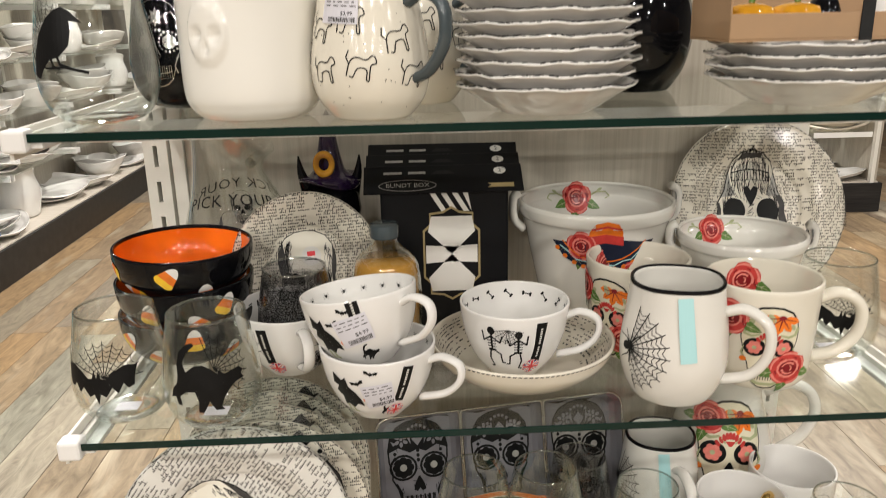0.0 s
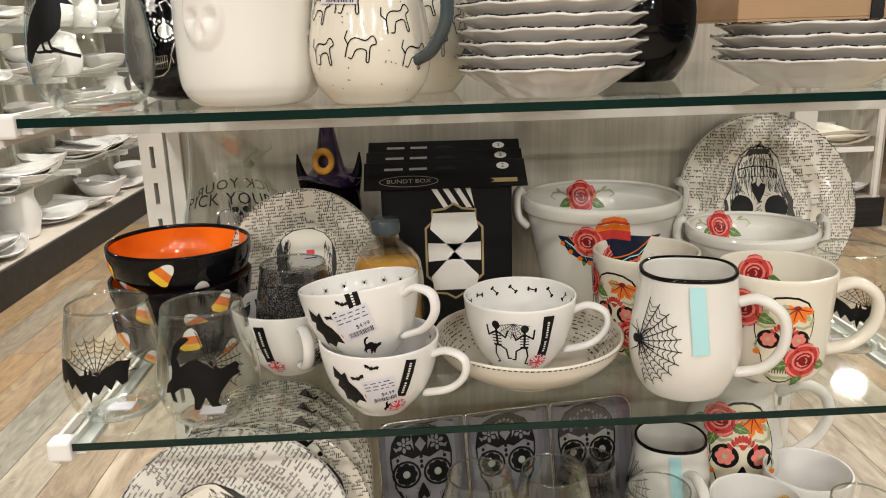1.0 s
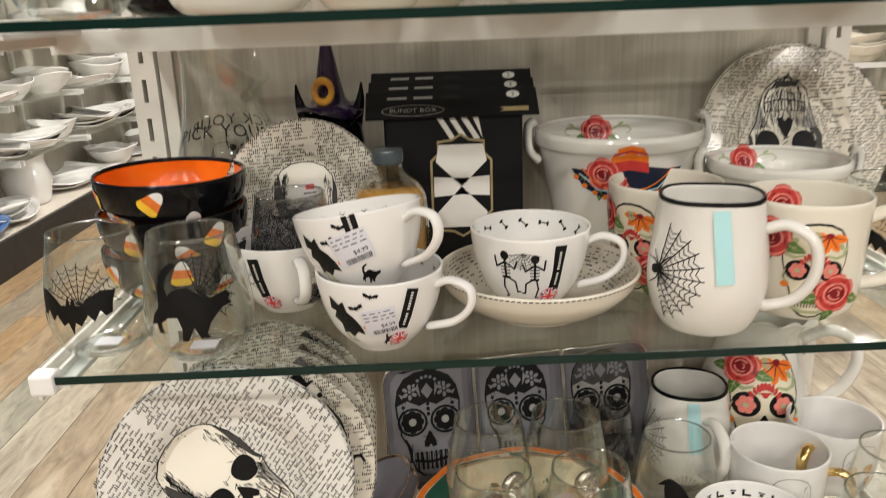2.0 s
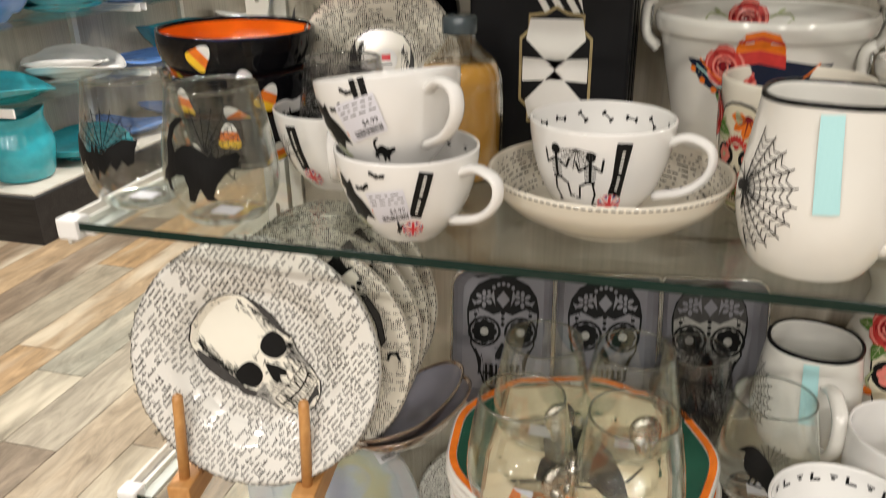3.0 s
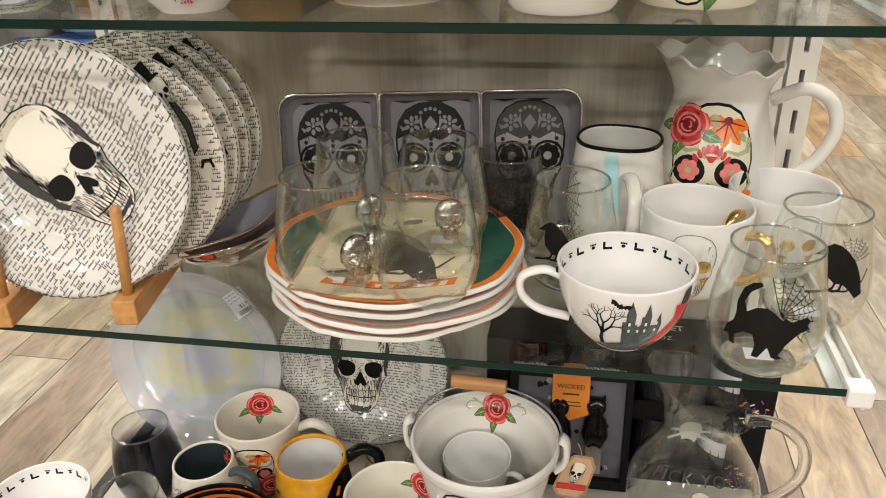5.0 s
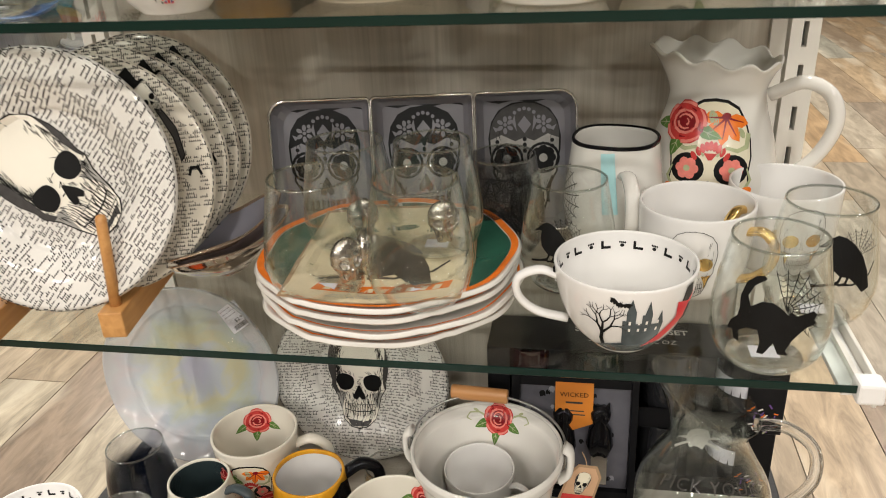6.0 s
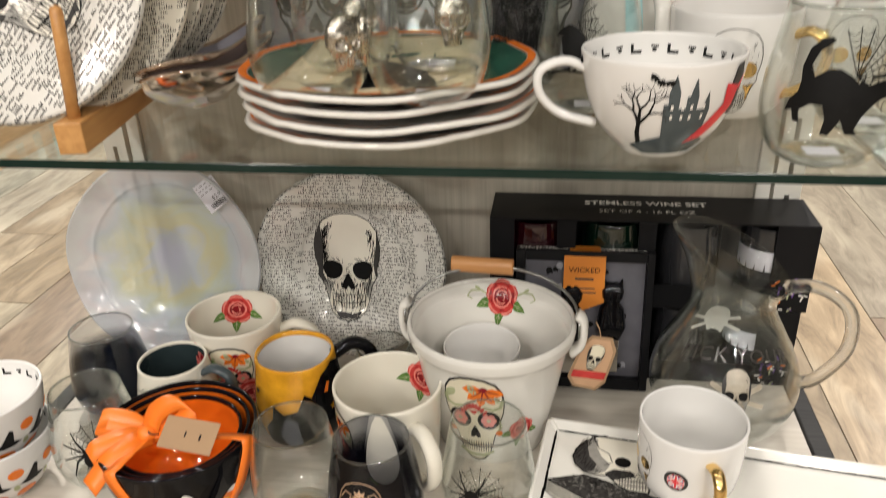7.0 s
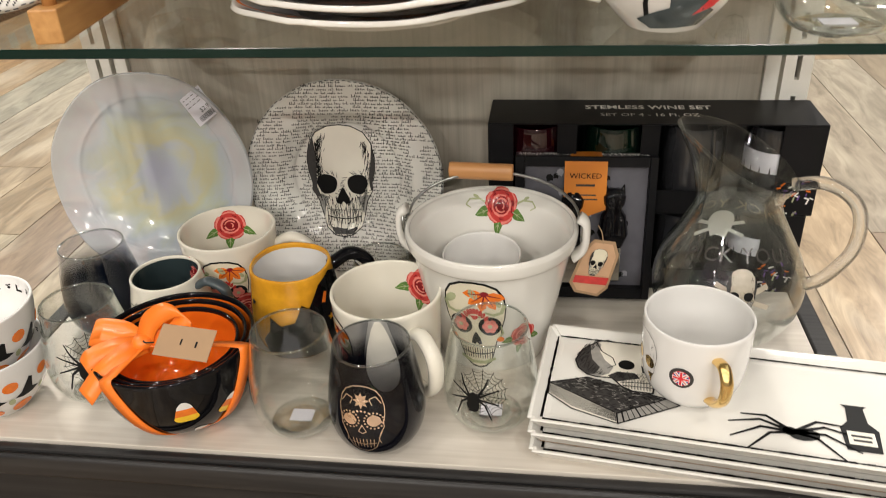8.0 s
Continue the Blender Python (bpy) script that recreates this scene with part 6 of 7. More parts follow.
def gift_bowls(m):
    t = thing("gift_bowl_set", "nested black candy corn bowls tied with orange ribbon and kraft tag", "bowl set", m)
    g = random.Random(2)
    for k, (s, z) in enumerate(((.92, 0), (.83, .006), (.73, .012))):
        o = [(zz * s * 1.5 + z, r * s) for zz, r in BOWL]
        line = wall_of(o, 0.0035)
        cut = split_wall(line)
        b = part("bowl", lathe(line[:cut + 1], 64), M_ONYX, t, "glossy black bowl")
        part("inside", lathe(line[cut:], 64), M_ORANGE, b, "glossy orange inside")
        if k == 0:
            rf = radius_at(o)
            for a, z2, s2, tl in ((-63, .06, .024, 0), (-30, .048, .021, -25), (-52, .018, .02, 30), (-150, .055, .02, 20), (-108, .03, .019, -30)):
                corn(b, rf, a, z2, s2, tl)
    H = .0971
    bx, by, bz = -.02, -.02, H + .004
    for a0, a1 in ((-84, -114), (-36, -10)):
        path = []
        for zz in (.003, .015, .03, .05, .075, H - .001):
            q = radians(a0 + (a1 - a0) * zz / H)
            path.append(((rf(zz) + .0014) * math.cos(q), (rf(zz) + .0014) * math.sin(q), zz))
        q = radians(a1)
        ex, ey = .072 * math.cos(q), .072 * math.sin(q)
        path += [(ex, ey, H + .003), ((ex + bx) / 2, (ey + by) / 2, H + .004), (bx, by, H + .004)]
        qm = radians((a0 + a1) / 2)
        part("ribbon_band", ribbon(path, .014, (-math.sin(qm), math.cos(qm), .25 if a0 < -60 else -.25)), M_RIBBON, t, "orange satin ribbon")
    loops = [([(0, 0, 0), (.01, .006, .024), (.03, .01, .036), (.044, .008, .03), (.034, .002, .014), (0, 0, 0)], (.76, -.36, -.48)),
             ([(0, 0, 0), (-.02, .006, .01), (-.046, .004, .014), (-.05, 0, .008), (-.024, -.002, .003), (0, 0, 0)], (.24, .6, .8)),
             ([(0, 0, 0), (-.018, -.014, .006), (-.036, -.03, .004), (-.042, -.036, -.004)], (-.6, .42, .56)),
             ([(0, 0, 0), (-.008, -.02, .004), (-.022, -.04, -.004), (-.036, -.056, -.022)], (-.7, .42, .4))]
    for L, sd in loops:
        part("bow_loop", ribbon([(bx + x, by + y, bz + zz) for x, y, zz in L], .021, sd), M_RIBBON, t, "orange ribbon bow")
    part("bow_knot", lathe([(0, -.008), (.008, -.006), (.011, 0), (.008, .006), (0, .008)], 16), M_RIBBON, t, m=pose(bx, by, bz + .003))
    tg = part("tag", box(-.029, .029, -.016, .016, -.0005, .0005, .0003, 1), M_KRAFT, t, "brown kraft gift tag", smooth=False, m=pose(bx + .05, by - .012, bz + .014, 34, 0, -8))
    print_on(tg, "tag_print", M_INK, [[(-.004, .003), (-.0025, .003), (-.0025, -.003), (-.004, -.003)], [(.012, .002), (.014, .002), (.014, -.004), (.012, -.004)]], lambda x, y: (x, y, .0009), .01)
    part("tag_string", sweep([(bx, by, bz + .006), (bx + .01, by - .012, bz + .012), (bx + .02, by - .014, bz + .014)], .0007, k=3), M_DARK, t)


def ribbon(pts, w, side, th=0.0005, k=6):
    """A flat satin strip along the points, its width along side."""
    line = curve_points(pts, k)
    d = Vector(side).normalized() * (w / 2)
    bm = bmesh.new()
    rows = []
    for i, p in enumerate(line):
        tan = line[min(i + 1, len(line) - 1)] - line[max(i - 1, 0)]
        u = tan.cross(d)
        u = u.normalized() * th if u.length > 1e-9 else Vector((0, 0, th))
        rows.append([bm.verts.new(q) for q in (p - d - u, p + d - u, p + d + u, p - d + u)])
    for a, b in zip(rows, rows[1:]):
        for i in range(4):
            bm.faces.new((a[i], a[(i + 1) % 4], b[(i + 1) % 4], b[i]))
    bm.faces.new(rows[0])
    bm.faces.new(list(reversed(rows[-1])))
    bmesh.ops.recalc_face_normals(bm, faces=bm.faces[:])
    return bm


gift_bowls(pose(-0.227, -0.366, Z, 0, 0, 0) @ Matrix.Diagonal((1.05, 1.05, 1.03, 1)))


def party_cup(m, label):
    t, rf = cup(label, m, 160, "paws")
    for a in (-60, -20, -100):
        f = lambda l: round_wall(rf, a, .04, l)
        print_on(t, "witch_hat_print", M_INK, place([[(-.5, -.2), (-.25, -.05), (.1, .5), (.22, .42), (.2, -.05), (.5, -.2), (.2, -.3), (-.2, -.3)]], 0, 0, .03), f(.0006), .004)
        print_on(t, "pumpkin_print", M_ORANGEINK, [ellipse(.022, .012, .008, .007, 12)], f(.0006), .004)
        print_on(t, "pumpkin_print", M_ORANGEINK, [ellipse(-.006, -.024, .014, .009, 14)], f(.0006), .004)
        print_on(t, "leaf_print", M_SAGE, [ellipse(.02, -.01, .004, .005, 8)], f(.0006), .004)


party_cup(pose(-0.449, -0.37, Z), "white china cup with pumpkins and witch hats, lower of two")
party_cup(pose(-0.448, -0.369, Z + .052, 0, 0, 25), "white china cup with pumpkins and witch hats, stacked on another")
decorated("spider", "clear stemless glass with black spider and web print beside gift bowls", pose(-0.347, -0.336, Z), -66, 0.064, 0.056, more_web=True)
decorated("spider", "clear stemless glass with black spider and web print before a bucket", pose(0.103, -0.348, Z), -106, 0.06, 0.05)
stemless("plain clear stemless glass with paper sticker", pose(-0.098, -0.372, Z))
stemless("plain clear stemless glass behind a rose mug", pose(-0.04, -0.192, Z), scale=.85, tag=False)
stemless("smoky black stemless glass fading to clear at the rim", pose(-0.398, -0.212, Z), "smoke glasses", M_SMOKE, 1.0, tag=False)
dk, rf = stemless("black stemless glass with rose-gold foil sugar skull", pose(-0.010, -0.386, Z), "smoke glasses", M_BLACKGLASS, tag=False)
f = lambda l: round_wall(rf, -95, .061, l)
form, grey, dark, cheek = skull_layers(2, 0)
flw = [place([[(0, 0), (.035, .06), (0, .14), (-.035, .06)]], 0, .35, 1, 45 * i)[0] for i in range(8)] + [ellipse(.06 * i, .17 - .008 * i * i, .02, .02, 8) for i in range(-5, 6)]
dots = [ellipse(cx + .15 * math.cos(a), .14 * math.sin(a), .018, .018, 6) for cx in (-.19, .19) for a in [2 * math.pi * i / 16 for i in range(16)]]
sw = stroke([(-.33, .3), (-.25, .42), (-.14, .38), (-.18, .28)], .015) + stroke([(.33, .3), (.25, .42), (.14, .38), (.18, .28)], .015) + stroke([(-.3, -.2), (-.24, -.34), (-.27, -.44)], .015) + stroke([(.3, -.2), (.24, -.34), (.27, -.44)], .015) + stroke([(0, -.08), (-.06, -.2), (0, -.24), (.06, -.2), (0, -.08)], .015)
bold = stroke(form[0] + form[0][:1], .015) + stroke([(-.2, -.44), (0, -.47), (.2, -.44)], .014)
for i in range(-3, 4):
    bold += stroke([(i * .055, -.36), (i * .05, -.54)], .014)
print_on(dk, "foil_skull", M_COPPER, place(bold + flw + dots + sw, 0, 0, .063), f(.0006), .004, "rose-gold foil skull drawing")
print_on(dk, "foil_eye", M_COPPER, place([ellipse(-.19, 0, .11, .1, 18)], 0, 0, .063), f(.0007), .004)
print_on(dk, "foil_eye", M_COPPER, place([ellipse(.19, 0, .11, .1, 18)], 0, 0, .063), f(.0007), .004)

rose_mug(pose(-0.014, -0.288, Z), -52, -150, True, 55, label="cream rose mug with thick handle, behind a black glass")
rose_mug(pose(-0.243, -0.16, Z), 8, -80, True, 110, label="cream rose mug with sugar skull near the plates")


def cat_line(t, rf, a, z, s):
    q = round_wall(rf, a, z, .0006)
    pts = curve_points([(*p, 0) for p in ((-.4, -.3), (-.36, .1), (-.2, .26), (.1, .24), (.24, .38), (.34, .36), (.4, .2), (.26, .1), (.28, -.3), (.2, -.3), (.16, -.02), (-.1, -.04), (-.2, -.3), (-.3, -.3))], 3)
    print_on(t, "cat_drawing", M_INK, place(stroke([(p.x, p.y) for p in pts], .035) + stroke([(-.38, .05), (-.5, .2), (-.46, .4)], .035), 0, 0, s, (a * 7) % 40 - 20), q, .004)


def cat_mug(m, label, inside, hand, angle, scale=1.0, front=-90):
    """A round-bellied speckled mug with line-drawn cats."""
    t = thing("mug", label, "mug", m, "speckled cat mugs")
    o = [(0, .034), (.004, .039), (.02, .05), (.045, .0545), (.075, .051), (.1, .046), (.112, .0445)]
    o = [(z * scale, r * scale) for z, r in o]
    line = wall_of(o, .0035)
    cut = split_wall(line)
    part("outside", lathe(line[:cut + 1], 60), M_CREAM, t, "speckled cream outside")
    part("inside", lathe(line[cut:], 60), inside, t)
    part("handle", handle([(r * scale, z * scale) for r, z in ((.044, .1), (.062, .108), (.082, .098), (.084, .07), (.068, .045), (.05, .036))], angle, .0052, .0075), hand, t, "grey-blue handle shaped like a tail")
    rf = radius_at(o)
    for k, (da, z) in enumerate(((-38, .08), (-2, .086), (-30, .045), (8, .048), (45, .07), (60, .04), (-70, .06))):
        cat_line(t, rf, front + da, z * scale, .03 * scale)
    g = random.Random(6)
    print_on(t, "speckles", M_INK, [ellipse(g.uniform(-.14, .14), g.uniform(-.04, .045), .0006, .0006, 6) for _ in range(70)], round_wall(rf, front, .05 * scale, .0005), .01)
    return t, rf


cat_mug(pose(-0.287, -0.25, Z), "speckled white cat mug with dark inside and slate handle", M_SLATEIN, M_SLATE, -8, .92)


def amber_mug(m):
    t = thing("mug", "amber yellow mug with black cat and black starred handle", "mug", m)
    o = [(0, .036), (.004, .042), (.02, .05), (.05, .0535), (.085, .05), (.112, .0475)]
    line = wall_of(o, .004)
    cut = split_wall(line)
    part("outside", lathe(line[:cut + 1], 60, wobble(.012)), M_YELLOW, t, "mottled amber glaze")
    part("inside", lathe(line[cut:], 60, wobble(.012)), M_WHITE, t, "white inside")
    part("handle", handle([(.045, .1), (.07, .112), (.09, .098), (.09, .068), (.068, .046), (.047, .038)], 22, .008, .009), M_ONYX, t, "glossy black handle")
    rf = radius_at(o)
    f = lambda l, a=-70: round_wall(rf, a, .058, l + .0014)
    big = [[(-.045, -.05), (-.046, -.022), (-.034, -.006), (-.032, .012), (-.02, .002), (-.004, .006), (.006, .026), (.014, .02), (.03, .044), (.05, .054), (.07, .046), (.072, .0), (.07, -.05)]]
    print_on(t, "cat_relief", M_ONYX, big, f(.0012), .004, "glossy black cat relief")
    print_on(t, "ear_tip", M_ORANGEINK, [[(.03, .022), (.036, .034), (.04, .032), (.035, .02)]], f(.002), .004)
    star = lambda x, y, s: [(x + s * (1 if i % 2 == 0 else .42) * math.sin(math.pi * i / 5), y + s * (1 if i % 2 == 0 else .42) * math.cos(math.pi * i / 5)) for i in range(10)]
    print_on(t, "star_print", M_INK, [star(-.045, .024, .0055)], f(.0008, -84), .004)
    print_on(t, "star_print", M_YELLOW, [star(.03, .0, .005)], f(.0022, -60), .004)


amber_mug(pose(-0.139, -0.232, Z))
bucket(pose(0.095, -0.212, Z, 0, 0, -4) @ Matrix.Diagonal((.915, .915, 1.11, 1)), "white ceramic bucket with painted skull, rose, wire and wooden grip", 0.95, True, "skull", 0)
inc, rf = cup("small white china cup lying inside the ceramic bucket", pose(0.082, -0.178, Z + .0092), -20, "dots")
for o in [c for c in inc.children if c.name.startswith("border_motif")]:
    bpy.data.objects.remove(o)
inc.matrix_basis = pose(0.082, -0.19, Z + .032, 4, 0, 0) @ Matrix.Diagonal((0.74, 0.74, 1.0, 1))

M_TAGTAN = paint("tan_tag_card", (0.55, 0.34, 0.2), 0.45, vary=0.15, scale=60)
tag = thing("hang_tag", "printed brown skull hang tag tied to a bucket lug", "tag", pose(0.224, -0.208, Z + .146, 0, 0, 0) @ pose(0, 0, 0, 0, 16, 8) @ Matrix.Diagonal((1, 1, 1.12, 1)))
hexa = [(-.012, -.008), (-.02, -.022), (-.022, -.062), (-.012, -.072), (.016, -.072), (.024, -.06), (.022, -.02), (.012, -.006)]
print_on(tag, "tag_card", M_KRAFT, [hexa], lambda x, y: (x, 0, y), .01)
print_on(tag, "tag_panel", M_TAGTAN, [[(x * .86, (y + .04) * .9 - .04) for x, y in hexa]], lambda x, y: (x, -.0006, y), .01)
skull_print(tag, lambda l: (lambda x, y: (x, -l - .0004, y)), 0, -.032, .026, 0, M_SUGAR)
print_on(tag, "tag_banner", M_RED, [[(-.019, -.06), (.02, -.056), (.02, -.047), (-.019, -.051)]], lambda x, y: (x, -.0022, y), .01)
part("tag_string", sweep([(0, 0, -.012), (-.006, .0, .0), (-.012, .004, .006)], .0006, k=4), M_KRAFT, tag)

pp = thing("plate", "large iridescent pearl glass plate leaning on the panel", "plate", standing(-0.372, -0.08, Z, 0.142, 12))
bm, zf = plate_bm(0.142, [(0, .3), (.0015, .44), (.006, .6), (.0115, .74), (.0145, .78), (.016, .82), (.0205, .9), (.024, .95), (.028, 1.0)], .004, 80, lambda a, r, z: (r * (1 + .006 * math.sin(7 * a) * (r > .1)), z + .001 * math.sin(5 * a) * (r > .1)))
part("plate_body", bm, M_PEARL, pp)
price_label(pp, lambda l: (lambda x, y: (x + .078, y + .098, .031 + l)), .034, .042, 36, "$2.99")
text_plate("cream script plate with upright drawn skull leaning on the panel", standing(-0.114, -0.05, Z, 0.134, 8), 0.134, (-0.008, -0.005, 0.126, 0, False), seed=15)


def wine_box(m, top_words, label):
    t = thing("glassware_box", label, "box", m, "black glassware boxes")
    W, D2, H = .404, .086, .112
    part("box_top", box(0, W, -D2, 0, H - .0015, H, .0005, 1), M_CARD, t, "black card lid", smooth=False)
    part("box_back", box(0, W, -.0015, 0, 0, H - .0016), M_CARD, t, smooth=False)
    for x in (0, W - .0015):
        part("box_side", box(x, x + .0015, -D2, -.0016, 0, H - .0016), M_CARD, t, smooth=False)
    part("box_bottom", box(.0016, W - .0016, -D2, -.0016, 0, .0015), M_CARD, t, smooth=False)
    part("box_front", box(.0016, W - .0016, -D2, -D2 + .0015, .0016, .03), M_CARD, t, smooth=False)
    for i in range(5):
        x = (.0016, .086, .188, .288, W - .05)[i]
        part("front_strip", box(x, x + (.03, .024, .022, .022, .0484)[i], -D2, -D2 + .0015, .03, H - .0016), M_CARD, t, smooth=False)
    for i, mt in enumerate((M_REDGLASS, M_GREENGLASS, M_SMOKEBOX, M_SMOKEBOX)):
        o = [(.002, .03), (.02, .037), (.06, .038), (.1, .034)]
        tm = part("tumbler", lathe(wall_of(o, .0025), 40, lambda a, r, z: (r * (1 + .02 * math.cos(20 * a)), z)), mt, t, m=pose(.058 + i * .1, -.044, 0))
        if i == 3:
            part("paper_band", lathe([(.0388, .05), (.0392, .075), (.0389, .0752), (.0385, .05)], 32), M_PAPER, tm, "pale paper band")
    g = random.Random(3)
    for k in range(46):
        u, v = g.uniform(W - .048, W - .004), g.uniform(.004, H - .01)
        c = g.choice((M_ORANGEINK, M_SAGE, M_PURPLEINK, M_WHITEINK))
        if k < 26:
            print_on(t, "sprinkle", c, place([[(-.5, -.15), (.5, -.15), (.5, .15), (-.5, .15)]], 0, 0, g.uniform(.004, .007), g.uniform(0, 180)), flat_xz(-D2 - .0005, u, v * .45), .01)
    up = lambda x0, y0: (lambda x, y: (x0 + x, y0 + y, H + .0005))
    if top_words:
        lettering(t, "box_title", "STEMLESS WINE SET", M_WHITEINK, .0172, up(.199, -.03), 1.02, extra=.0004)
        lettering(t, "box_subtitle", "SET OF 4 - 16 FL OZ", M_WHITEINK, .0138, up(.199, -.056), 1.0)


M_PURPLEINK = paint("purple_ink", (0.12, 0.05, 0.25), 0.3, vary=0.2)
M_REDGLASS = paint("dark_red_glass", (0.018, 0.002, 0.004), 0.06, coat=.6, vary=.2)
M_GREENGLASS = paint("dark_green_glass", (0.002, 0.009, 0.005), 0.06, coat=.6, vary=.2)
M_SMOKEBOX = paint("smoke_tumbler_glass", (0.025, 0.025, 0.028), 0.06, coat=.6, vary=.2)
wine_box(pose(0.084, -0.001, Z, 0, 0, 0) @ Matrix.Diagonal((.96, 1, 1.0, 1)), False, "black glassware gift box under another box")
wine_box(pose(0.083, -0.003, Z + .1128, 0, 0, 0) @ Matrix.Diagonal((.975, 1, 1.05, 1)), True, "black four-glass gift box with white lettering on its lid")


def ghost_box(m):
    t = thing("cutlery_box", "black ghost-patterned cheese knife gift box with orange label", "box", m)
    W, H, D2 = .18, .203, .022
    part("box_body", box(0, W, -D2 + .012, 0, 0, H, .001), M_CARD, t, smooth=False)
    for a in ((0, .012, 0, H), (W - .01, W, 0, H), (.0122, W - .0102, 0, .016), (.0122, W - .0102, H - .014, H)):
        part("box_frame", box(a[0], a[1], -D2, -D2 + .0118, a[2], a[3], .0006, 1), M_CARD, t, smooth=False)
    part("box_lining", box(.0125, W - .0105, -D2 + .0105, -D2 + .0118, .0165, H - .0145), M_LILAC, t, "grey-lilac ghost lining", smooth=False)
    g = random.Random(9)
    for k in range(44):
        x, z = g.uniform(.02, W - .02), g.uniform(.024, H - .024)
        s = g.uniform(.006, .01)
        print_on(t, "ghost_print", M_GHOST if k % 3 else M_INK, place([[(-.4, -.5), (-.45, .2), (-.2, .5), (.2, .5), (.45, .2), (.4, -.5), (.15, -.35), (-.1, -.5)]], 0, 0, s, g.uniform(-30, 30)), flat_xz(-D2 + .0100, x, z), .02)
    for k in range(30):
        print_on(t, "edge_ghost", M_WHITEINK, [ellipse(0, 0, .0022, .003, 8, g.uniform(0, 90))], (lambda x0: (lambda x, y: (x0 + x, -D2 / 2 + y + g.uniform(-.006, .006), H + .0005)))(.006 + .0055 * k), .02)
    for x, z in ((.128, .075), (.075, .07)):
        part("knife_blade", box(x - .012, x + .012, -D2 + .004, -D2 + .007, z - .05, z, .001), M_SILVER, t, smooth=False)
        bm = lathe([(0, 0), (.014, .002), (.02, .02), (.016, .045), (.01, .055), (.014, .062), (.015, .072), (.008, .082), (0, .083)], 20, lambda a, r, zz: (r * (1 if abs(math.cos(a)) > .5 else .5), zz))
        part("cat_handle", bm, M_ONYX, t, "black cat-shaped handle", m=pose(x, -D2 + .004, z + .002))
        for s in (-1, 1):
            part("cat_ear", sweep([(x + s * .009, -D2 + .004, z + .078), (x + s * .012, -D2 + .004, z + .09)], .005, taper=lambda q: 1 - .9 * q, k=2), M_ONYX, t)
    lab = [(-.027, -.046), (0, -.058), (.027, -.046), (.027, .02), (-.027, .02)]
    print_on(t, "orange_label", M_ORANGELABEL, [lab], flat_xz(-D2 - .0006, .09, H - .026), .02, "orange paper label")
    print_on(t, "label_fold", M_ORANGELABEL, [[(-.02, 0), (.02, 0), (.02, .022), (-.02, .022)]], lambda x, y: (.09 + x, -D2 + y, H + .0008), .02)
    lettering(t, "label_words", "WICKED", M_INK, .0105, flat_xz(-D2 - .0012, .09, H - .026))
    print_on(t, "label_print", M_GREYINK, [[(-.012, -.014), (.012, -.014), (.012, -.011), (-.012, -.011)], [(-.014, -.027), (.014, -.027), (.014, -.025), (-.014, -.025)], [(-.016, -.033), (.016, -.033), (.016, -.031), (-.016, -.031)]], flat_xz(-D2 - .0012, .09, H - .026), .02)


M_GHOST = paint("ghost_print_ink", (0.30, 0.30, 0.33), 0.5, vary=0.1)
M_LILAC = paint("grey_lilac_card", (0.10, 0.098, 0.115), 0.4, vary=0.25, scale=60)
M_ORANGELABEL = paint("orange_paper", (0.62, 0.20, 0.02), 0.5, vary=0.12)
ghost_box(pose(0.117, -0.104, Z + .0035, -8, 0, 0) @ Matrix.Diagonal((.95, 1, .925, 1)))
glass_jug("clear glass jug with black lettering and skull, beside boxes", pose(0.368, -0.172, Z), 160, -92, -15, 1.0, word_z=.138)


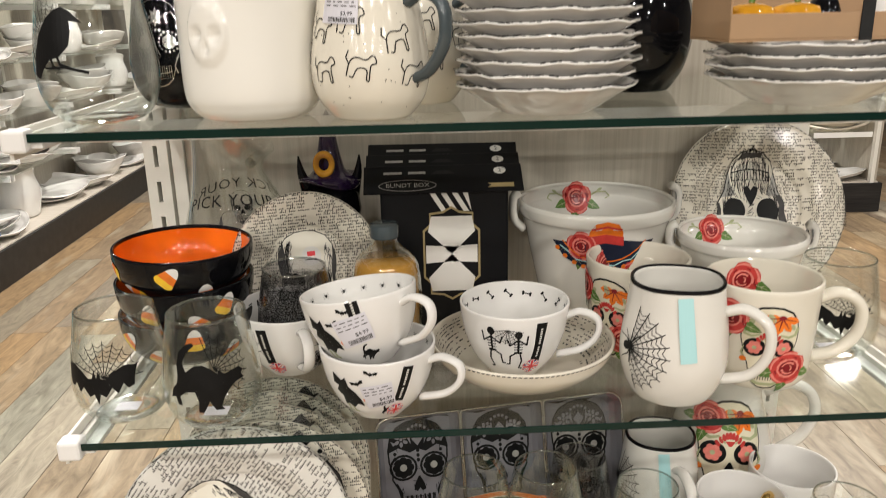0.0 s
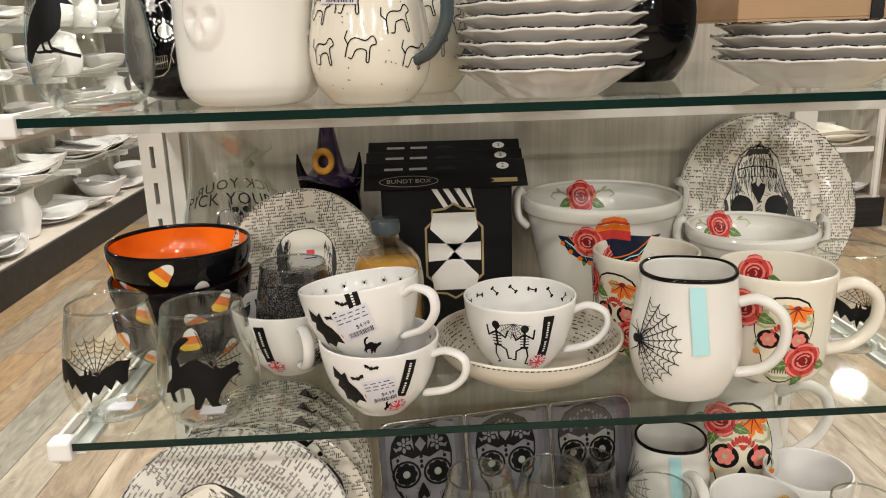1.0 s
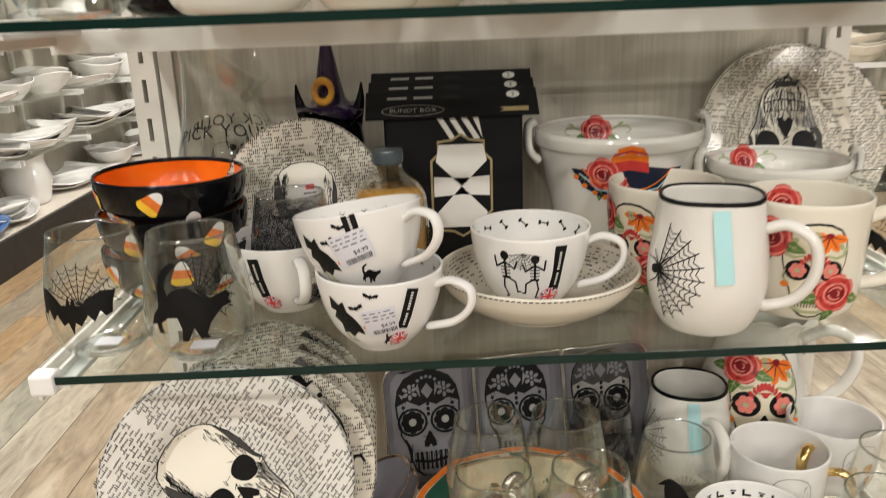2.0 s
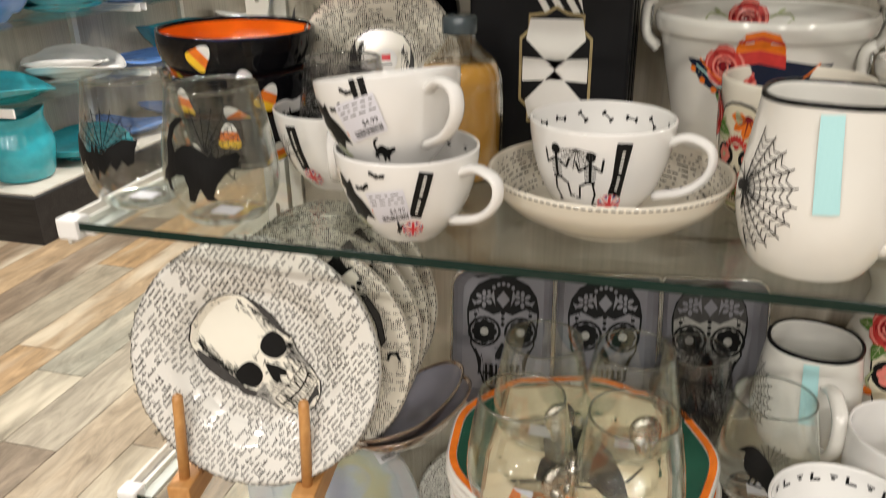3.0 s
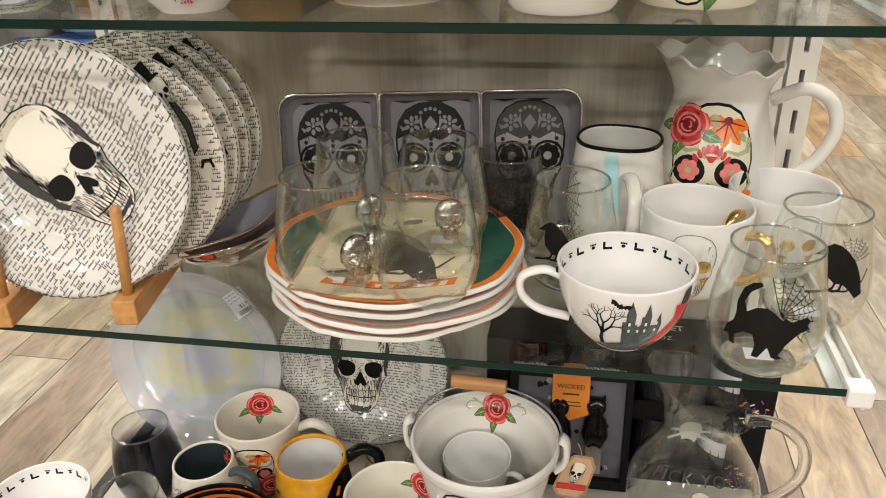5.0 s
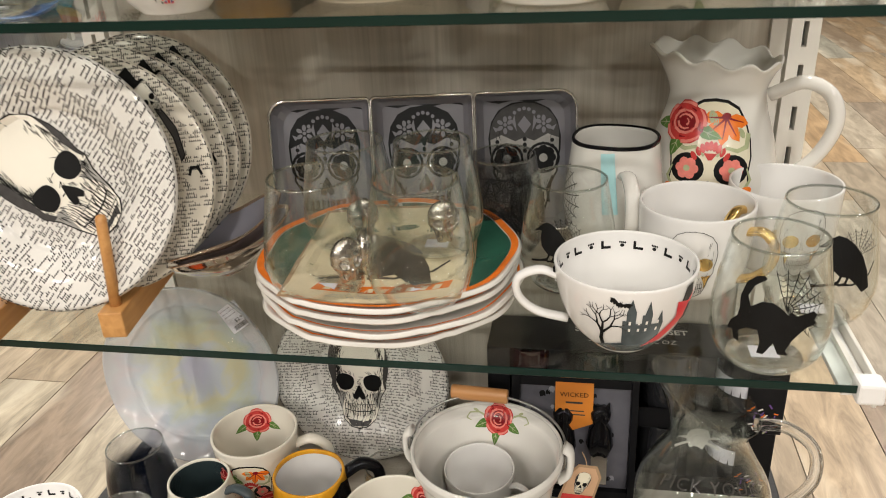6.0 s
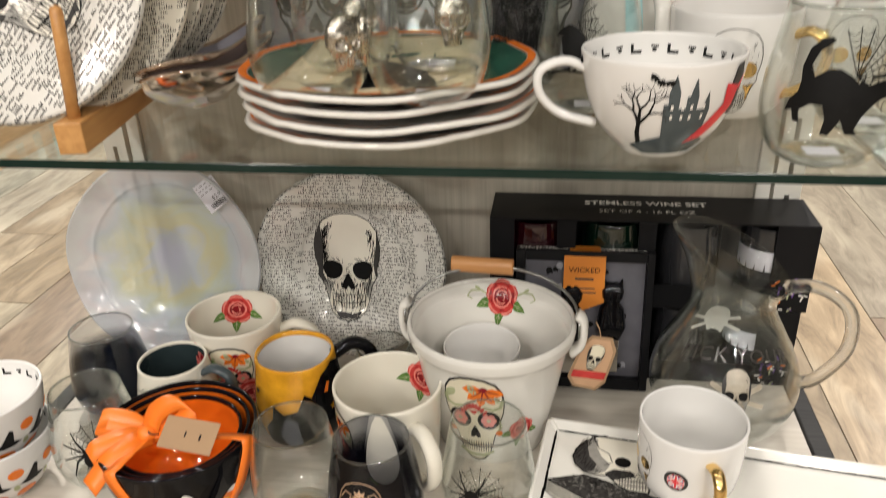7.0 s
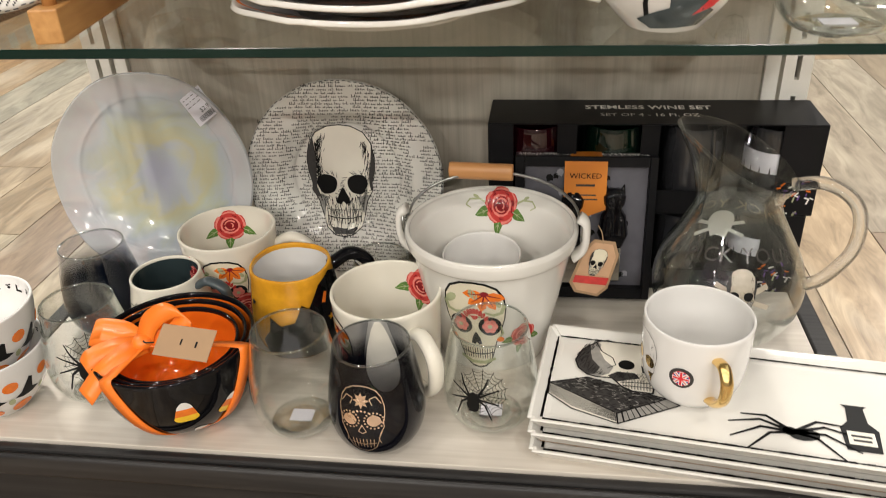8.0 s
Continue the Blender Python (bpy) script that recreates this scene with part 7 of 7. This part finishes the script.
def platter(m, label, decorate):
    t = thing("platter", label, "platter", m, "rectangular skull platters")
    L, W = .385, .163
    bm = bmesh.new()
    rings = []
    for ins, z in ((.012, 0), (.01, .0), (.002, .012), (0, .0145), (.0015, .0155), (.004, .0150), (.011, .0075), (.02, .0065)):
        rings.append([bm.verts.new(p) for p in ((ins, ins, z), (L - ins, ins, z), (L - ins, W - ins, z), (ins, W - ins, z))])
    bm.faces.new(list(reversed(rings[0])))
    for p, q in zip(rings, rings[1:]):
        for i in range(4):
            bm.faces.new((p[i], p[(i + 1) % 4], q[(i + 1) % 4], q[i]))
    bm.faces.new(rings[-1])
    bmesh.ops.bevel(bm, geom=[e for e in bm.edges if abs(e.verts[0].co.z - e.verts[1].co.z) > 1e-4], offset=.003, segments=2, affect="EDGES")
    part("platter_body", bm, M_BONE, t, smooth=False)
    s = lambda l: (lambda x, y: (x, y, .0067 + l))
    g = random.Random(21)
    edge = []
    for side in range(4):
        n = 90 if side % 2 == 0 else 40
        for i in range(n):
            u = (i + g.uniform(-.2, .2)) / n
            x, y = ((u * (L - .03) + .015, .0125), (L - .0125, u * (W - .03) + .015), (u * (L - .03) + .015, W - .0125), (.0125, u * (W - .03) + .015))[side]
            edge += stroke([(x, y), (x + (.005 if side % 2 == 0 else 0), y + (.005 if side % 2 else 0))], g.uniform(.0012, .003))
    print_on(t, "ink_border", M_INK, edge, lambda x, y: (x, y, .0084), .02, "sketchy black ink border")
    if not decorate:
        return
    e = lambda pts: [(x, .02 + (y - .02) * .85) for x, y in pts]
    cover, pages, spine = e([(.013, .078), (.051, .097), (.131, .075), (.084, .038)]), e([(.013, .078), (.084, .038), (.086, .021), (.04, .036), (.014, .058)]), e([(.084, .038), (.131, .075), (.144, .066), (.086, .021)])
    print_on(t, "book_cover", M_GREYINK, [cover], s(.0005), .01, "drawn old book cover")
    print_on(t, "book_page_block", M_SUGARBONE, [pages], s(.0005), .01)
    print_on(t, "book_spine", M_MIDINK, [spine], s(.0005), .01)
    lines = []
    for k in range(9):
        v = .1 + .09 * k
        lines += stroke(e([(.0135, .078 - .02 * v), (.04, .0625 - .026 * v), (.085, .037 - .015 * v)]), .0007)
        a, b = .084 + .047 * v, .038 + .037 * v
        lines += stroke(e([(a, b), (a + .002 + .011 * v, b - .017 + .008 * v)]), .0016 if k % 3 == 0 else .0008)
    for q in (cover, pages, spine):
        lines += stroke(q + q[:1], .0014)
    print_on(t, "book_line", M_INK, lines, s(.0009), .01)
    mesh_dark, mesh_light = [], []
    for k in range(420):
        u, v = g.random(), g.random()
        x, y = .013 + .071 * u + .038 * v + .009 * u * v, .078 - .04 * u + .019 * v + .018 * u * v
        d = g.uniform(.002, .006)
        (mesh_light if k % 5 == 0 else mesh_dark).extend(stroke(e([(x, y), (x + d * g.choice((-.6, .8)), y + d * .4)]), .0009, .0004))
    print_on(t, "book_hatching", M_INK, mesh_dark, s(.0008), .01)
    print_on(t, "book_light", M_MIDINK, mesh_light, s(.0009), .01)
    head = e([(.0355, .1275), (.041, .15), (.0555, .17), (.0807, .183), (.1, .18), (.109, .172), (.113, .155), (.112, .138), (.117, .122), (.1155, .11), (.119, .098), (.1175, .08), (.0973, .08), (.0864, .086), (.0755, .1), (.0597, .0985), (.05, .101), (.04, .112)])
    print_on(t, "skull_form", M_SUGARBONE, [head], s(.0012), .01, "drawn skull lying on a book")
    print_on(t, "skull_shade", M_MIDINK, [e([(.0355, .1275), (.041, .15), (.0555, .17), (.06, .166), (.06, .15), (.066, .134), (.076, .122), (.072, .108), (.0597, .0985), (.05, .101), (.04, .112)])], s(.0014), .01)
    print_on(t, "skull_shade", M_GREYINK, [e([(.0355, .1275), (.041, .15), (.049, .162), (.05, .148), (.053, .132), (.062, .118), (.058, .104), (.05, .101), (.04, .112)])], s(.0016), .01)
    print_on(t, "cheek_hollow", M_GREYINK, [e([(.071, .104), (.08, .114), (.098, .115), (.104, .106), (.094, .101), (.08, .094)])], s(.0014), .01)
    print_on(t, "eye_socket", M_INK, [e(ellipse(.089, .129, .0085, .0095, 18))], s(.0016), .01)
    print_on(t, "nose_hollow", M_INK, [e([(.104, .131), (.111, .126), (.113, .115), (.106, .117)])], s(.0016), .01)
    marks = stroke(head + head[:1], .0018) + stroke(e([(.055, .168), (.062, .15), (.074, .14), (.078, .126), (.07, .118)]), .0009) + stroke(e([(.085, .094), (.1, .0965), (.118, .098)]), .0012) + stroke(e([(.088, .088), (.103, .089), (.1185, .09)]), .0012)
    for k in range(11):
        x = .087 + .003 * k
        marks += stroke(e([(x, .1005), (x + .0006, .0835)]), .0008)
    for k in range(150):
        a = g.uniform(2.2, 4.4)
        r = g.uniform(.7, .97)
        x, y = .076 + .041 * r * math.cos(a), .136 + .045 * r * math.sin(a)
        if y > .103:
            marks += stroke(e([(x, y), (x + .002, y + g.uniform(.003, .007))]), .0007, .0003)
    for k in range(40):
        x = g.uniform(.078, .112)
        marks += stroke(e([(x, g.uniform(.1, .116)), (x + .003, g.uniform(.1, .116))]), .0007, .0003)
    print_on(t, "skull_hatching", M_INKLINE, marks, s(.0018), .01)
    sp = [ellipse(.257, .042, .014, .008, 14, 10), ellipse(.244, .045, .007, .006, 10)]
    for a, l in ((25, .05), (8, .058), (-12, .058), (-32, .05), (155, .05), (172, .058), (192, .058), (212, .05)):
        c, q = math.cos(radians(a)), math.sin(radians(a))
        sp += stroke([(.247, .044), (.247 + l * .5 * c, .044 + l * .5 * q + .008), (.247 + l * c, max(.014, .044 + l * q - .004))], .0042, .0018)
    print_on(t, "spider_print", M_INK, sp, s(.0006), .006, "large drawn spider")
    vial = [[(.292, .03), (.322, .03), (.324, .06), (.316, .07), (.315, .09), (.319, .094), (.295, .094), (.299, .09), (.298, .07), (.29, .06)]]
    print_on(t, "vial_print", M_INK, vial, s(.0006), .006, "drawn poison bottle")
    print_on(t, "vial_label", M_SUGARBONE, [[(.295, .038), (.319, .038), (.319, .056), (.295, .056)]], s(.0009), .006)
    print_on(t, "vial_print_line", M_GREYINK, [[(.298, .048), (.316, .048), (.316, .051), (.298, .051)], [(.299, .042), (.315, .042), (.315, .045), (.299, .045)]], s(.0012), .006)


PLAT = pose(0.142, -0.408, Z, 0, 0, -7.5)
platter(PLAT @ pose(.003, -.006, 0, 0, 0, .8), "cream rectangular platter at the bottom of a stack", False)
M_SHEET = paint("corrugated_card", (0.24, 0.145, 0.075), 0.8, vary=0.3, scale=60, bump=0.3, bump_scale=300)
card = thing("cardboard_sheet", "thin corrugated cardboard sheet between stacked platters", "packaging", PLAT @ pose(0, 0, .0158))
part("sheet", box(.012, .378, .009, .158, 0, .0028, .0006, 1), M_SHEET, card, smooth=False)
platter(PLAT @ pose(.001, -.003, .0192), "cream rectangular platter in the middle of a stack", False)
platter(PLAT @ pose(0, 0, .0349), "cream rectangular platter with drawn skull, spider and poison bottle", True)
mg, rf = white_mug(pose(0.306, -0.335, Z + .0417) @ Matrix.Diagonal((.93, .93, .95, 1)), -78, -165, "white mug with gold handle and flag sticker on platters")
f = lambda l: round_wall(rf, -112, .05, l)
print_on(mg, "sticker_ring", M_GREYINK, [ellipse(0, 0, .0125, .0125, 24)], f(.0006), .004, "round brown sticker")
flag_disc(mg, lambda l: round_wall(rf, -112, .05, l + .0003), .009)


# ---- top shelf ----
Z = SHELF_A
decorated("crow", "clear stemless glass with black crow and web on the top shelf", pose(-0.388, -0.34, Z), -112, 0.075, 0.06, True, 1.1, False)
sg, rf = stemless("black stemless glass with silver foil sugar skull", pose(-0.347, -0.215, Z), "smoke glasses", M_ONYX, 1.05, tag=False)
f = lambda l: round_wall(rf, -100, .07, l)
print_on(sg, "foil_skull", M_SILVER, place(grey + flw + dots + sw, 0, 0, .07), f(.0006), .004, "silver foil skull drawing")
print_on(sg, "foil_eye", M_SILVER, place([ellipse(-.19, 0, .1, .1, 18)], 0, 0, .07), f(.0007), .004)
print_on(sg, "foil_eye", M_SILVER, place([ellipse(.19, 0, .1, .1, 18)], 0, 0, .07), f(.0007), .004)


def skull_jar(m):
    t = thing("cookie_jar", "tall white rounded jar with embossed skull and framed label", "jar", m)
    o = [(0, .046), (.003, .053), (.012, .061), (.03, .0655), (.09, .0655), (.16, .0655), (.19, .063), (.2, .058)]
    sk = radians(-114)

    def emboss(a, r, z):
        x = (a - sk + math.pi) % (2 * math.pi) - math.pi
        u, v = x * .066 / .05, (z - .075) / .05
        d = 0
        if abs(u) < .6 and abs(v) < .8:
            e = (u / .42) ** 2 + ((v - .1) / .55) ** 2
            d += .0036 * max(0, min(1, (1.05 - e) * 4))
            for cx in (-.19, .19):
                d -= .0062 * max(0, 1 - (((u - cx) / .14) ** 2 + ((v - .08) / .13) ** 2))
            d -= .0045 * max(0, 1 - ((u / .07) ** 2 + ((v + .15) / .1) ** 2))
        return (r + d, z)
    part("jar_body", lathe([(r, z) for r, z in wall_of(o, .004, k=14)], 200, emboss), M_CREAMW, t)
    rf = radius_at(o)
    f = lambda l: round_wall(rf, -72, .128, l)
    print_on(t, "label_frame", M_INK, [[(-.017, -.02), (.017, -.02), (.017, .03), (-.017, .03)]], f(.0006), .005, "black framed label")
    print_on(t, "label_ground", M_WHITEINK, [[(-.013, -.012), (.013, -.012), (.013, .028), (-.013, .028)]], f(.0009), .005)
    print_on(t, "label_gold", M_GOLD, [[(-.009, -.018), (.009, -.018), (.009, -.014), (-.009, -.014)]], f(.0009), .005)
    print_on(t, "label_print", M_GREYINK, [[(-.008 + .006 * i, -.008), (-.005 + .006 * i, -.008), (-.005 + .006 * i, .02), (-.008 + .006 * i, .02)] for i in range(3)], f(.0012), .005)


M_CREAMW = paint("jar_glaze", (0.80, 0.78, 0.725), 0.09, vary=0.03, scale=14, coat=0.3)
skull_jar(pose(-0.249, -0.322, Z))
cm, rf = cat_mug(pose(-0.134, -0.349, Z), "speckled cream cat mug with slate handle and price label", M_SLATEIN, M_SLATE, -38, 1.02, -104)
price_label(cm, lambda l: round_wall(rf, -118, .098, l), .034, .024, -3, "$3.99")
cat_mug(pose(-0.088, -0.235, Z), "speckled cream cat mug behind another mug", M_SLATEIN, M_SLATE, -30, 1.0, -80)


def ruffle_plate(m, label, scale):
    t = thing("plate", label, "plate", m, "stacked ruffled plates")
    Rr = .088 * scale
    o = [(0, .045 * scale), (.003, .05 * scale), (.012, .064 * scale), (.022, .08 * scale), (.026, Rr)]
    ruff = lambda a, r, z: (r * (1 + .012 * math.sin(11 * a + scale * 9) * (r > .06)), z + (.0006 * math.sin(9 * a + scale * 5) + .0004 * math.sin(17 * a)) * (r > .07))
    part("plate_body", lathe(wall_of(o, .0042), 90, ruff), M_WHITE, t)
    fg = random.Random(7)
    fl = []
    for i in range(150):
        x = fg.uniform(-math.pi, math.pi) * Rr
        fl += stroke([(x, 0), (x + fg.uniform(.001, .006), fg.uniform(-.0004, .0006))], fg.uniform(.0005, .0013))
    rfe = radius_at(o)
    print_on(t, "rim_fleck", M_INK, fl, lambda x, y: (lambda a: (lambda q: (q[0] * math.cos(a), q[0] * math.sin(a), q[1] + .0021 + y))(ruff(a, Rr - .0006, .026)))(x / Rr), .01, "uneven dark flecked rim")
    return t


g = random.Random(14)
rp0 = ruffle_plate(pose(0.034, -0.332, Z), "white ruffled bowl plate in a wrapped stack", 1.0)
for i in range(1, 9):
    copy_thing(rp0, pose(0.034 + g.uniform(-.002, .002), -0.332 + g.uniform(-.002, .002), Z + .0113 * i, 0, 0, g.uniform(0, 360)))
wide0 = ruffle_plate(pose(0.303, -0.31, Z), "wide white ruffled plate in a stack", 1.12)
for i in range(1, 4):
    copy_thing(wide0, pose(0.303 + g.uniform(-.002, .002), -0.31, Z + .0108 * i, 0, 0, g.uniform(0, 360)))


def black_vase(m):
    t = thing("vase", "round glossy black vase", "vase", m)
    part("vase_body", lathe(wall_of([(0, .036), (.004, .042), (.03, .057), (.07, .064), (.11, .056), (.14, .036), (.155, .034), (.165, .04)], .004), 56), M_ONYX, t)


black_vase(pose(0.168, -0.165, Z))


def candy_box(m):
    t = thing("treat_box", "open kraft card box with ceramic pumpkin and ghost shapes, black strap", "box", m)
    W, D2, H = .21, .1, .025
    part("box_base", box(0, W, 0, D2, 0, .002), M_KRAFT, t, smooth=False)
    for a in ((0, W, 0, .002), (0, W, D2 - .002, D2), (0, .002, .0021, D2 - .0021), (W - .002, W, .0021, D2 - .0021)):
        part("box_wall", box(a[0], a[1], a[2], a[3], .0021, H if a[2] < .001 and a[3] < .01 else .05, .0005, 1), M_KRAFT, t, "brown kraft card", smooth=False)
    part("strap", box(.122, .134, -.0016, -.0004, -.0005, .052), M_DARK, t, "black elastic strap", smooth=False)
    for x in (.035, .08):
        bm = lathe([(0, .0), (.018, .002), (.024, .014), (.02, .028), (.006, .033), (0, .031)], 40, lambda a, r, z: (r * (1 + .08 * abs(math.cos(4 * a))), z))
        p = part("pumpkin", bm, M_YELLOW, t, "orange ceramic pumpkin", m=pose(x, .04, .0021))
        part("stem", sweep([(0, 0, .03), (.002, 0, .038), (.006, 0, .043)], .003, k=3), M_LEAF, p)
    part("ghost", lathe([(0, 0), (.016, .001), (.017, .02), (.012, .034), (0, .04)], 24), M_WHITE, t, "white ceramic ghost", m=pose(.165, .04, .0021))
    part("ghost", lathe([(0, 0), (.016, .001), (.017, .02), (.012, .034), (0, .04)], 24), M_ONYX, t, "black ceramic shape", m=pose(.11, .045, .0021))


candy_box(pose(0.196, -0.372, Z + .0108 * 3 + .0292, 0, 0, 1))


# ---- neighbouring displays ----
def far_bowl(m, mat, s=1.0, kind=0):
    t = thing("serving_dish", ("plain white serving bowl", "shallow white platter", "tall white serving jar")[kind] + " on a neighbouring display" if mat is M_WHITE else "coloured glazed dish on a neighbouring display", "dish", m, "dishes on neighbouring shelves")
    o = ([(0, .05), (.004, .055), (.04, .09), (.075, .11)], [(0, .08), (.004, .085), (.02, .13), (.032, .15)], [(0, .05), (.01, .07), (.08, .085), (.14, .07), (.17, .075)])[kind]
    part("dish_body", lathe(wall_of([(z * s, r * s) for z, r in o], .005), 28, lambda a, r, z: (r * (1 + .14 * math.cos(2 * a) * (kind == 1) + .03 * math.cos(9 * a) * (kind == 0 and z > .03)), z + .014 * math.cos(2 * a + 1) * (z > .04) + .012 * math.cos(2 * a) * (kind == 1 and z > .02))), mat, t)
    return t


def side_display(x, y0, y1, face, seed, wares):
    """A run of shelving beyond the aisle. face: 1 looks towards +x, -1 towards -x."""
    t = thing("shop_shelving", "neighbouring shop shelving with black base and glass shelves", "shelving", pose(x, 0, 0))
    d = -face
    a = lambda u, v: sorted((d * u, d * v))
    part("base", box(*a(0, .5), y0, y1, 0, .185, .003), M_BLACKBASE, t, smooth=False)
    part("deck", box(*a(.02, .48), y0 + .02, y1 - .02, .1852, .192), M_DECK, t, smooth=False)
    part("back_panel", box(*a(.45, .48), y0 + .04, y1 - .04, .166, 2.0), M_PANEL, t, smooth=False)
    n = max(1, round((y1 - y0) / .95))
    for i in range(n + 1):
        y = y0 + .03 + (y1 - y0 - .06) * i / n
        part("upright", box(*a(.425, .449), y - .016, y + .016, .166, 2.0), M_STEEL, t, smooth=False)
    shelf_z = (.5, .78, 1.06, 1.36, 1.66)
    for z in shelf_z:
        for i in range(n):
            ya, yb = y0 + .06 + (y1 - y0 - .06) * i / n, y0 + (y1 - y0 - .06) * (i + 1) / n
            part("glass_pane", box(*a(.05, .42), ya, yb, z - .008, z), M_SHELFGLASS, t, smooth=False)
            for yy in (ya - .012, yb + .002):
                part("bracket", box(*a(.05, .42), yy, yy + .008, z - .03, z + .002), M_PLASTIC, t, smooth=False)
    g = random.Random(seed)
    for z in (.192,) + shelf_z:
        y = y0 + .2
        while y < y1 - .15:
            mt = wares(y, z, g)
            k = g.choice((0, 0, 0, 1, 1, 1, 1, 2))
            for j in range(g.choice((1, 1, 2, 3)) if k < 2 else 1):
                far_bowl(pose(x + d * g.uniform(.2, .26), y, z + j * (.024 if k else .03), 0, 0, g.uniform(0, 180)), mt, g.uniform(1.2, 1.7), k)
            y += g.uniform(.34, .44)


side_display(-2.13, 1.25, 5.6, 1, 31, lambda y, z, g: M_WHITE if y > 2.9 else g.choice((M_TEALWARE, M_TEALWARE, M_WHITE, M_BLUEWARE)))
side_display(2.35, 3.6, 6.5, -1, 32, lambda y, z, g: g.choice((M_WHITE, M_WHITE, M_CREAM, M_STONE)))
